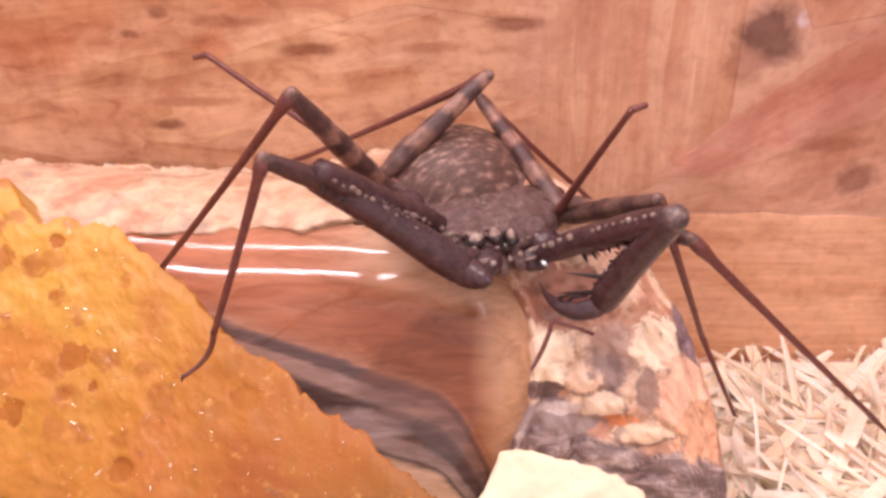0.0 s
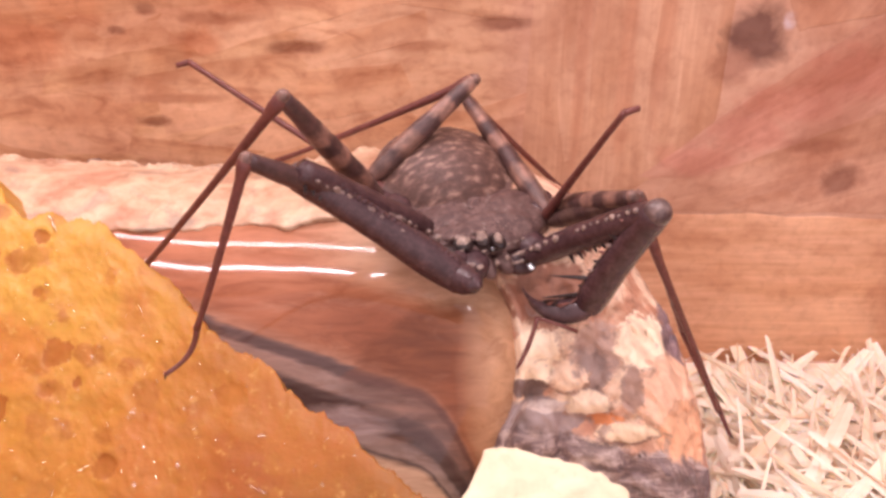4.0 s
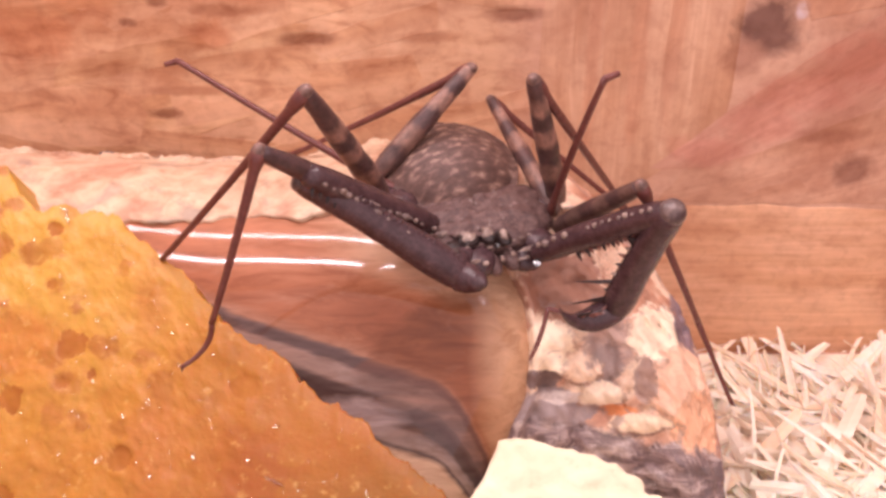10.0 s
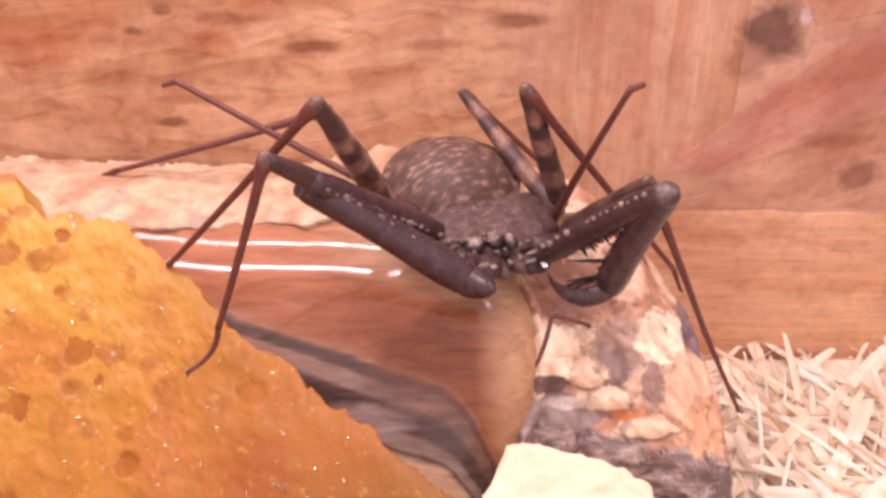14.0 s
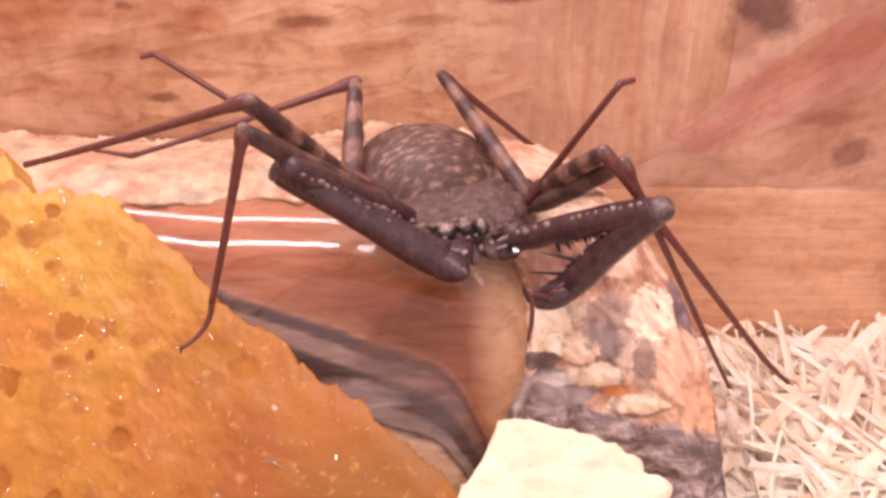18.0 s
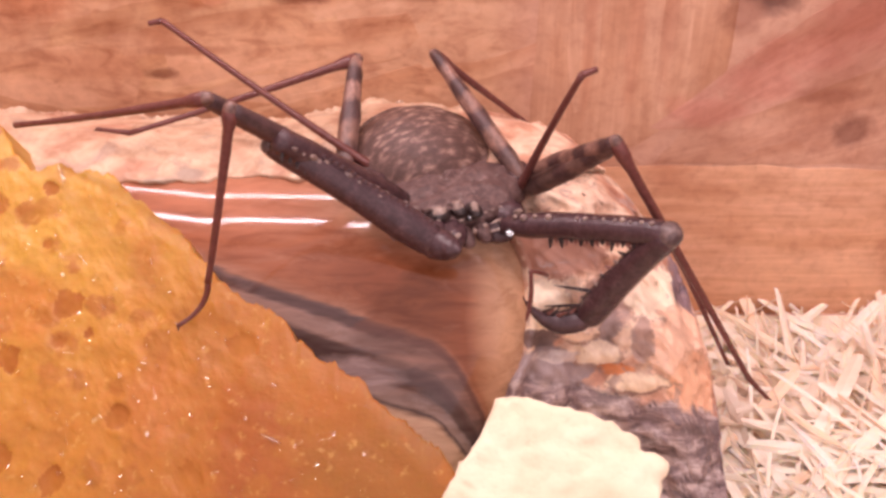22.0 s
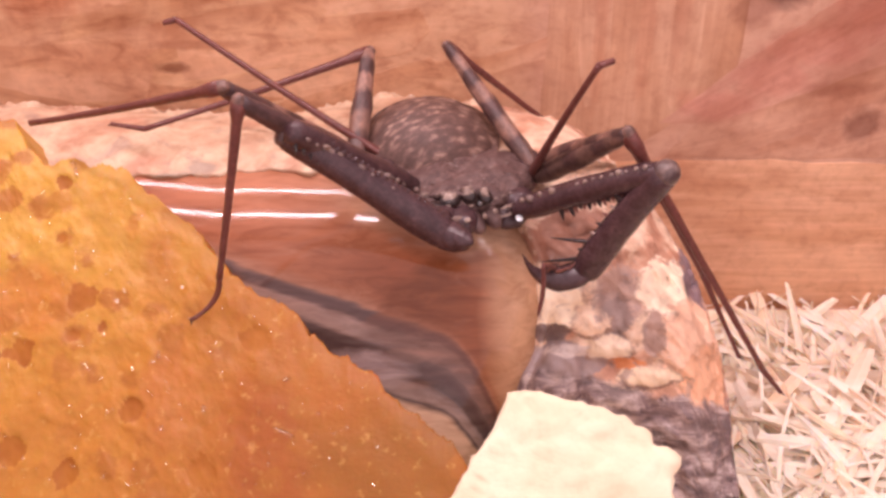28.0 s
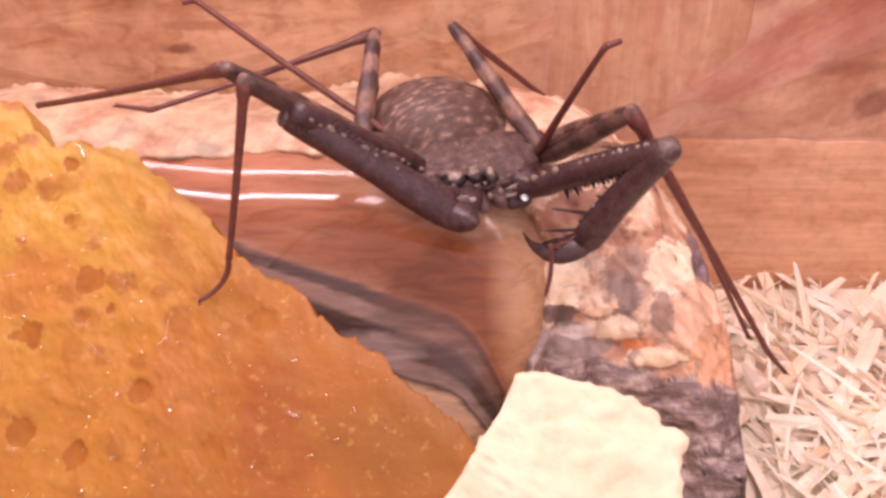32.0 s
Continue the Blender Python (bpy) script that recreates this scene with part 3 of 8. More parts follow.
def box(name, x0, x1, y0, y1, z0, z1, material, label, category="", kind="structure"):
    bm = bmesh.new()
    bmesh.ops.create_cube(bm, size=1)
    for v in bm.verts:
        v.co = Vector(((x0 + x1) / 2 + v.co.x * (x1 - x0), (y0 + y1) / 2 + v.co.y * (y1 - y0), (z0 + z1) / 2 + v.co.z * (z1 - z0)))
    bmesh.ops.bevel(bm, geom=bm.edges[:], offset=0.0008, segments=1, affect="EDGES")
    ob = new(name, bm_mesh(name, bm, material, False))
    return tagged(ob, label, category, kind=kind)


floor = box("floor", -0.25, 0.25, -0.30, 0.045, -0.012, 0.0, M_BOARD, "brown wooden floor of the enclosure", "floor")
wall_back = box("wall_back", -0.25, 0.25, BOARD_Y, BOARD_Y + 0.012, -0.012, 0.135, M_BOARD, "oriented strand board back wall with large wood strands", "wall")
wall_left = box("wall_left", -0.262, -0.25, -0.30, 0.057, -0.012, 0.135, M_BOARD, "oriented strand board side wall", "wall")
wall_right = box("wall_right", 0.25, 0.262, -0.30, 0.057, -0.012, 0.135, M_BOARD, "oriented strand board side wall", "wall")


# ---- the stone ----
CREST = [(-80, 13.5), (-68, 14.0), (-55, 13.2), (-30, 12.4), (-16, 14.0), (-10, 15.4), (3, 14.5), (12, 12.9), (19, 10.4), (28, 3.4), (33.2, -2.6), (36.9, -8.7), (39.6, -15), (40.6, -20), (40.9, -30), (41.3, -45)]
EDGE = [(-40, 3.0), (-33, 6.4), (-27.6, 9.6), (-22, 12.0), (-15.7, 12.7), (-9.4, 12.0), (-3.9, 9.6), (0, 6.5), (6, 0)]
POLISH_TOP = [(-80, 1.2), (-45, 1.2), (-36, 1.7), (-20, 2.8), (-8, 3.4), (0, 3.4), (6, 0.8), (9.6, -3.5), (13, -5.0)]
FACE_CREST = [(-80, 13.0), (-55, 12.6), (-30, 12.0), (-12, 13.0), (3, 13.2), (12, 11.4), (19, 9.0)]
RADIUS = 30.0


def stone_point(u, s, crest=CREST):
    """s: millimetres along the section from the crest, positive down the front, negative down the back."""
    c = curve_at(crest, u)
    rad = RADIUS
    quarter = rad * math.pi / 2
    a = max(-quarter, min(quarter, s)) / rad
    v = c - rad * (1 - math.cos(a))
    w = 25.0 - rad * math.sin(a)
    if abs(s) > quarter:
        v -= abs(s) - quarter
    return u, v, w


def grid_faces(rows, cols):
    return [(j * cols + i, j * cols + i + 1, (j + 1) * cols + i + 1, (j + 1) * cols + i) for j in range(rows - 1) for i in range(cols - 1)]


def inside_polish(u, v, s):
    """How deep a place lies inside the polished patch, in millimetres (negative: outside)."""
    if s <= 0:
        return -9.0
    top = curve_at(POLISH_TOP, u) + 1.1 * fbm((u, v, 3.0), 0.22, 4)
    return min(curve_at(EDGE, v) - u, top - v)


def crust_point(u, s):
    uu, v, w = stone_point(u, s)
    deep = inside_polish(u, v, s)
    right = max(0.0, min(1.0, (u - curve_at(EDGE, v)) / 2.0)) if v < 4 else 0.0
    rough = 0.55 * fbm((u, v, w), 0.16, 5) + 0.35 * abs(fbm((u * 1.3, v, w + 9), 0.5, 4))
    q = fbm((u * 0.9 + v * 0.4, v * 1.7, w + 30), 0.10, 2) * 2.4
    ledge = (math.floor(q) + min(1.0, (q - math.floor(q)) * 4)) * 0.9 * right
    cleft = abs(fbm((u * 0.8, v * 1.2, 91), 0.12, 3))
    lump = 1.5 * fbm((u * 0.8, v * 0.8, 51), 0.14, 3) + 1.0 * abs(fbm((u, v, 77), 0.33, 3)) - 1.1 * max(0.0, 1 - cleft / 0.05)
    for cu, cv, ru, rv, high in ((14.8, -15.4, 3.6, 4.4, 1.7), (19.4, -18.6, 2.8, 2.2, 1.1), (31.0, -14.2, 4.4, 3.8, 1.4), (22.4, -22.3, 3.3, 1.7, 1.0), (33.6, -21.6, 5.6, 4.8, 1.1), (27.6, -26.3, 4.2, 1.4, 0.8),
                                 (22.8, -17.5, 2.4, 4.2, -1.3), (28.3, -20.6, 1.4, 3.2, -1.0), (14.0, -20.6, 3.6, 1.2, -0.9)):
        q = math.hypot((u - cu) / ru, (v - cv) / rv) + 0.4 * fbm((u, v, cu), 0.4, 3)
        if q < 1:
            lump += high * min(1.0, (1 - q) * 5)
    push = 3.6 * right - 1.2 * rough * (1 + 0.9 * right) + ledge - lump * right
    push += 4.0 * max(0.0, min(1.0, (deep + 0.4) / 1.4))
    p = lean(uu, v, w + push)
    if s <= 6 and right == 0:
        p += Vector((0, 0, 0.0011 * fbm((u, s, 5), 0.2, 4) + 0.0007 * fbm((u, s, 8), 0.75, 4) - 0.0007 * max(0.0, 1 - abs(fbm((u * 0.7, s, 61), 0.2, 3)) / 0.06)))
    p.z = max(p.z, 0.001)
    return p, right


def build_stone():
    stone = new("petrified_wood")
    tagged(stone, "petrified wood with a polished brown face and cream crust", "stone")
    us = [-80 + 0.55 * i for i in range(int(116 / 0.55) + 1)] + [36.2 + 0.16 * i for i in range(33)]
    ss = [-60 + 4 * i for i in range(13)] + [-8 + 0.55 * i for i in range(190)]
    verts, kind = [], []
    for s in ss:
        for u in us:
            p, right = crust_point(u, s)
            verts.append(p)
            kind.append(right > 0.02 or (u > 3 and s > 0))
    faces = {False: [], True: []}
    for q in grid_faces(len(ss), len(us)):
        faces[sum(kind[k] for k in q) >= 3].append(q)
    for which, name, m, label in ((False, "crust", M_CRUST, "rough cream and salmon crust"), (True, "broken_face", M_BROKEN, "broken face with cream, orange and dark grey seams")):
        used = sorted({k for f in faces[which] for k in f})
        back = {k: i for i, k in enumerate(used)}
        part(name, mesh_of(name, [verts[k] for k in used], [tuple(back[k] for k in f) for f in faces[which]], m), stone, label)
    # a dark crumb of stone in the crust
    at = lean(*stone_point(-54.5, 2.0))
    v, f = dome(1.5, 0.7, 0.6, 12, 8, lambda x, y, z: (x + at.x / MM, y + at.y / MM, z + at.z / MM + 0.3 + 0.25 * fbm((x, y, z), 1.2, 3)))
    part("dark_inclusion", mesh_of("dark_inclusion", v, f, M_INCLUSION), stone, "small dark purple-grey inclusion")
    # the polished face, its right edge a clean curve
    verts, cols = [], 150
    rows = [4 + 0.6 * i for i in range(150)]
    for s in rows:
        e = 8.0
        for _ in range(8):
            e = 0.5 * e + 0.5 * curve_at(EDGE, stone_point(e, s)[1])
        for i in range(cols):
            f = i / (cols - 1)
            u = -80 + (e + 80) * (1 - (1 - f) ** 1.5)
            uu, v, w = stone_point(u, s, FACE_CREST)
            near = max(0.0, 1 - (e - u) / 7.0)
            p = lean(uu, v, w + 3.0 * near * near + 0.12 * fbm((u, v, 0), 0.05, 2))
            p.z = max(p.z, 0.001)
            verts.append(p)
    keep = []
    for q in grid_faces(len(rows), cols):
        s, i = rows[q[0] // cols], q[0] % cols
        u = verts[q[0]].x / MM
        v = stone_point(u, s)[1]
        if v < curve_at(POLISH_TOP, u) + 2.0:
            keep.append(q)
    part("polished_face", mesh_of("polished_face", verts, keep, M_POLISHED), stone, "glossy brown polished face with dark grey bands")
    return stone


build_stone()


# ---- the sponge ----
RIM = [(-95, 12), (-66, 10.5), (-60, 9.6), (-57.5, 5.5), (-55, 3.2), (-52, 4.2), (-45, 3.0), (-40, -0.5), (-35.5, -4.3), (-30.5, -9.4), (-29, -11.4), (-24, -13.9), (-20, -16.0), (-18.4, -18.4), (-15.3, -20.8), (-11.3, -22.8), (-5, -28.2), (-0.2, -31.6), (2.9, -35.4), (3.8, -41), (4.4, -60)]


def build_sponge():
    rng = random.Random(4)
    pits = [(-47.6, -14.2, 2.4, 0.8), (-53.0, -11.4, 3.6, 0.5), (-48.5, -18.8, 1.3, 0.8), (-55.2, -20.5, 2.2, 0.7), (-43.1, -22.6, 2.6, 0.5), (-40.1, -27.7, 2.0, 1.5), (-24.9, -19.5, 2.2, 0.7),
            (-28.0, -21.6, 1.1, 0.5), (-30.7, -35.2, 2.2, 0.6), (-54.8, -32.6, 2.2, 1.2), (-51.4, -6.3, 1.0, 0.8), (-47.4, -35.2, 2.1, 0.6), (-52, 1.0, 1.4, 1.4)]
    for _ in range(70):
        u, v = rng.uniform(-88, -20), rng.uniform(-52, 8)
        pits.append((u, v, rng.uniform(0.3, 1.1), rng.uniform(0.2, 0.6)))
    us = [-92 + 0.3 * i for i in range(317)]
    ts = [-6, -3, -1.5, -0.6] + [0.3 * i for i in range(0, 174)]
    verts, cols, pit_points = [], len(us), set()
    for t in ts:
        for u in us:
            rim = curve_at(RIM, u) + 0.8 * fbm((u, 0, 2), 0.3, 3) + 0.4 * fbm((u, 5, 2), 1.3, 3) + 0.3 * fbm((u, 9, 2), 3.1, 2)
            over = max(0.0, 1 - t / 4.0)
            v = rim - max(t, 0)
            w = -5.0 + 0.36 * (v - 9.0)
            if t < 0:
                w -= 2.2 * t
                v += 0.7 * t
            else:
                w += 0.5 * over * over
            soft = max(0.0, min(1.0, (-u - 18) / 14.0))
            d = (0.5 + 0.5 * soft) * fbm((u, v, 0), 0.09, 3) * 0.8 + soft * (0.2 * fbm((u, v, 7), 0.45, 4) + 0.07 * fbm((u, v, 17), 1.5, 2))
            for pu, pv, pr, pd in pits:
                if abs(u - pu) < pr * 1.3 and abs(v - pv) < pr * 1.3 and t >= 0:
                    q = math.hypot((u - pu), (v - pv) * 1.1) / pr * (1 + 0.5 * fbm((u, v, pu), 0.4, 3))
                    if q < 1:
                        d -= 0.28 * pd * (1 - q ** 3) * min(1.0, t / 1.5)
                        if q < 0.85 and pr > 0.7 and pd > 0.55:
                            pit_points.add(len(verts))
            verts.append(lean(u, v, w - d))
    faces = []
    for j in range(len(ts) - 1):
        for i in range(cols - 1):
            faces.append((j * cols + i, j * cols + i + 1, (j + 1) * cols + i + 1, (j + 1) * cols + i))
    # skirt to the floor
    last = (len(ts) - 1) * cols
    base = len(verts)
    for i in range(cols):
        p = verts[last + i]
        verts.append(Vector((p.x, p.y + 0.002, 0.0)))
    for i in range(cols - 1):
        faces.append((last + i, last + i + 1, base + i + 1, base + i))
    sponge = new("sponge")
    tagged(sponge, "wet orange-yellow porous sponge lying against the polished stone", "sponge")
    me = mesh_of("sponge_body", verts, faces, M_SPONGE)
    # faces inside the larger pits take the darker pore colour
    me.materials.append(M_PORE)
    me.polygons.foreach_set("material_index", [1 if sum(k in pit_points for k in f) >= 3 else 0 for f in faces])
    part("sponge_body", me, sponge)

    def surface(u, v):
        rim = curve_at(RIM, u)
        t = rim - v
        j = min(range(len(ts)), key=lambda k: abs(ts[k] - t))
        i = max(0, min(cols - 1, round((u + 92) / 0.3)))
        return verts[j * cols + i]

    drops = [(-20.8, -30.5, 1.5, 65), (-20.9, -24.1, 0.5, -70), (-31.2, -28.2, 0.55, 15), (-43.2, -28.2, 0.45, -40), (-43.4, -14.9, 0.35, 0), (-37.3, -21.6, 0.4, 80), (-36.2, -30.0, 0.4, 10), (-34.8, -18.1, 0.3, 0), (-53.2, -33.3, 0.35, 0), (-35.6, -25.5, 0.3, 0), (-40.5, -22.6, 0.35, 10), (-33.9, -29.2, 0.25, 0), (-50.5, 2.2, 0.9, 20), (-51.3, 3.2, 0.5, 60), (-13, -30.5, 0.35, 30)]
    for _ in range(330):
        u = rng.uniform(-60, -8)
        v = rng.uniform(-42, 3)
        if v < curve_at(RIM, u) - 2:
            drops.append((u, v, rng.choice((0.10, 0.14, 0.2, 0.28)), rng.uniform(0, 180)))
    for u, v, r, a in drops:
        c, s = math.cos(radians(a)), math.sin(radians(a))
        at = surface(u, v)
        df = dome(1, 1, 1, 10, 6, lambda x, y, z: (x, y, z))[1]
        # flat beads of water, each tilted to glint the strip lamp at the camera
        eye = (Vector((0, -0.124, 0.147)) - at).normalized()
        up = ((Vector((at.x, -0.004 - 0.601 * (at.x + 0.052), 0.225)) - at).normalized() + eye).normalized()
        up = (up + Vector((rng.uniform(-0.006, 0.006), rng.uniform(-0.004, 0.004), 0))).normalized()
        ex = Vector((c, s * CT, s * ST)).cross(up).normalized()
        ey = up.cross(ex)
        dv = []
        for k in range(7):
            b = math.pi * k / 6
            for i in range(10):
                q = 2 * math.pi * i / 10
                x, y, z = r * math.sin(b) * math.cos(q), min(r * 0.5, 0.2) * math.cos(b), r * 0.02 * math.sin(b) * math.sin(q)
                dv.append(at + (ex * x + ey * y + up * (z + 0.16)) * MM)
        part("water_drop", mesh_of("water_drop", dv, df, M_WATER), sponge, "small flat water drop tilted to glint")
    return sponge


build_sponge()


# ---- the cream block ----
def build_block():
    outline = [(7.29, -24.9), (9.29, -24.63), (13.76, -25.54), (18.04, -26.73), (22.23, -28.27), (24.51, -29.46), (24.6, -31.28), (25.69, -31.19), (27.69, -32.92), (26.78, -34.92), (26.05, -44.76), (-5.01, -44.76), (0.0, -36.84), (2.0, -33.65), (3.1, -31.74), (4.83, -29.82)]
    bm = bmesh.new()
    front, back = [], []
    for u, v in outline:
        front.append(bm.verts.new(lean(u, v, -21.5 + 0.30 * (v + 27.5))))
        back.append(bm.verts.new(lean(u, v - 9, 5.0 + 0.30 * (v + 27.5))))
    bm.faces.new(front)
    bm.faces.new(back[::-1])
    for i in range(len(outline)):
        j = (i + 1) % len(outline)
        bm.faces.new((front[j], front[i], back[i], back[j]))
    bmesh.ops.recalc_face_normals(bm, faces=bm.faces[:])
    bmesh.ops.bevel(bm, geom=bm.edges[:], offset=0.0004, segments=1, affect="EDGES")
    bmesh.ops.triangulate(bm, faces=bm.faces[:])
    for _ in range(4):
        bmesh.ops.subdivide_edges(bm, edges=[e for e in bm.edges if e.calc_length() > 0.0014], cuts=1)
        bmesh.ops.triangulate(bm, faces=bm.faces[:])
    bm.normal_update()
    for v in bm.verts:
        v.co += v.normal * (0.0006 * fbm(v.co, 160, 4) + 0.0004 * fbm(v.co, 700, 3))
    ob = new("chalk_block", bm_mesh("chalk_block", bm, M_CHALK))
    return tagged(ob, "pale cream chalky block with chipped edges leaning on the stone", "block")


build_block()


# ---- wood wool ----
def build_wood_wool():
    rng = random.Random(9)
    verts, faces = [], []

    def height(x, y):
        h = 15.0 + 2.6 * fbm((x, y, 1), 0.05, 3) + min(2.0, 0.12 * (x - 68))
        h -= max(0.0, y + 2) * 0.42 + max(0.0, 64 - x) * 0.16
        return h

    def ribbon(start, d, length, width, curl, up):
        base = len(verts)
        n = 8
        side = d.cross(Vector((rng.uniform(-0.4, 0.4), rng.uniform(-0.4, 0.4), 1))).normalized()
        p, dd = start.copy(), d.copy()
        twist = rng.uniform(-0.3, 0.3)
        for k in range(n + 1):
            wdt = width * (1 - 0.35 * abs(2 * k / n - 1) ** 6)
            nrm = dd.cross(side).normalized()
            verts.extend([(p - side * wdt / 2) * MM, (p + nrm * min(0.22, width * 0.10)) * MM, (p + side * wdt / 2) * MM, (p - nrm * min(0.22, width * 0.10)) * MM])
            dd = (dd + Vector((curl * (-d.y), curl * d.x, up)) * 0.22).normalized()
            side = (side + nrm * twist).normalized()
            p = p + dd * (length / n)
        for k in range(n):
            a, b = base + 4 * k, base + 4 * k + 4
            for q in range(4):
                r = (q + 1) % 4
                faces.append((a + q, a + r, b + r, b + q))
        faces.append((base + 3, base + 2, base + 1, base))
        e = base + 4 * n
        faces.append((e, e + 1, e + 2, e + 3))

    for _ in range(1750):
        x = rng.uniform(36, 125)
        y = rng.uniform(-48, 42)
        h = height(x, y) - rng.random() ** 1.3 * 5.0
        ang = rng.choice((rng.gauss(0.75, 0.35), rng.gauss(1.6, 0.45), rng.gauss(2.4, 0.5)))
        d = Vector((math.cos(ang), math.sin(ang), rng.uniform(-0.25, 0.25))).normalized()
        length = rng.uniform(12, 34)
        ribbon(Vector((x, y, max(h, 1.0))) - d * length / 2, d, length, rng.choice((0.25, 0.4, 0.7, 1.1, 1.6, 2.4)), rng.uniform(-0.6, 0.6), rng.uniform(-0.5, 0.25))
    ob = new("wood_wool", mesh_of("wood_wool", verts, faces, M_FIBRE, False))
    tagged(ob, "heap of pale cream wood wool shavings", "shavings", kind="stuff")
    # broad single shavings on top of the heap
    for k in range(110):
        x, y = rng.uniform(44, 100), rng.uniform(-42, 26)
        if k == 0:
            x, y = 52, -16
        ang = -0.95 if k == 0 else rng.gauss(2.2, 0.8)
        d = Vector((math.cos(ang), math.sin(ang), rng.uniform(-0.1, 0.15))).normalized()
        verts, faces = [], []
        length = rng.uniform(16, 34)
        ribbon(Vector((x, y, height(x, y) + rng.uniform(-0.8, 1.6))) - d * length / 2, d, length, rng.uniform(1.4, 3.2), rng.uniform(-0.9, 0.9), rng.uniform(-0.35, 0.05))
        one = new("wood_shaving", mesh_of("wood_shaving", verts, faces, M_SHAVING, False))
        tagged(one, "broad pale curled wood shaving on the heap", "shaving", "wood shavings on the heap")
    # the packed bed under the loose strands
    bv, bf, n = [], [], 60
    for j in range(n + 1):
        for i in range(n + 1):
            x, y = 30 + 100 * i / n, -75 + 118 * j / n
            bv.append(Vector((x, y, max(0.5, height(x, y) - 2.4 + 1.2 * fbm((x, y, 0), 0.4, 3)))) * MM)
    for j in range(n):
        for i in range(n):
            bf.append((j * (n + 1) + i, j * (n + 1) + i + 1, (j + 1) * (n + 1) + i + 1, (j + 1) * (n + 1) + i))
    bed = new("wood_wool_bed", mesh_of("wood_wool_bed", bv, bf, M_FIBRE))
    tagged(bed, "packed layer of pale wood shavings on the floor", "shavings", kind="stuff")


build_wood_wool()


# ---- the whip scorpion ----
def tube(length, radii, flat=1.0, bow=0.0, sway=0.0, sides=12, rings=14, lumps=0.0, seed=0):
    """A limb segment along z: radii is a table of (share of length, radius); millimetres."""
    verts, faces = [], []
    for k in range(rings + 1):
        f = k / rings
        r = curve_at(radii, f)
        for s in range(sides):
            a = 2 * math.pi * s / sides
            rr = r * (1 + lumps * noise.noise(Vector((math.cos(a) * 2, math.sin(a) * 2, f * 9 + seed))))
            verts.append(Vector((rr * math.cos(a) + sway * 4 * f * (1 - f), rr * flat * math.sin(a) + bow * 4 * f * (1 - f), length * f)) * MM)
    for k in range(rings):
        for s in range(sides):
            t = (s + 1) % sides
            faces.append((k * sides + s, k * sides + t, (k + 1) * sides + t, (k + 1) * sides + s))
    a = len(verts)
    verts.append(Vector((0, 0, -radii[0][1] * 0.5)) * MM)
    verts.append(Vector((0, 0, length + radii[-1][1] * 0.5)) * MM)
    for s in range(sides):
        t = (s + 1) % sides
        faces.append((a, t, s))
        faces.append((a + 1, rings * sides + s, rings * sides + t))
    return verts, faces


def limb(name, parent, material, length, radii, label="", **how):
    v, f = tube(length, radii, **how)
    return part(name, mesh_of(name, v, f, material), parent, label)


def spike(name, parent, material, base, d, length, radius):
    """A small thorn or knob on a limb."""
    d = Vector(d).normalized()
    side = d.orthogonal().normalized()
    other = d.cross(side)
    verts, faces, n = [], [], 6
    for f, r in ((0, 1.0), (0.45, 0.7), (0.8, 0.36)):
        for s in range(n):
            a = 2 * math.pi * s / n
            verts.append((Vector(base) + d * length * f + (side * math.cos(a) + other * math.sin(a)) * radius * r) * MM)
    verts.append((Vector(base) + d * length) * MM)
    for k in range(2):
        for s in range(n):
            t = (s + 1) % n
            faces.append((k * n + s, k * n + t, (k + 1) * n + t, (k + 1) * n + s))
    for s in range(n):
        faces.append((2 * n + s, 2 * n + (s + 1) % n, 3 * n))
    return part(name, mesh_of(name, verts, faces, material), parent)


whip_scorpion = new("whip_scorpion")
tagged(whip_scorpion, "dark brown tailless whip scorpion with banded legs standing on the stone", "arachnid")


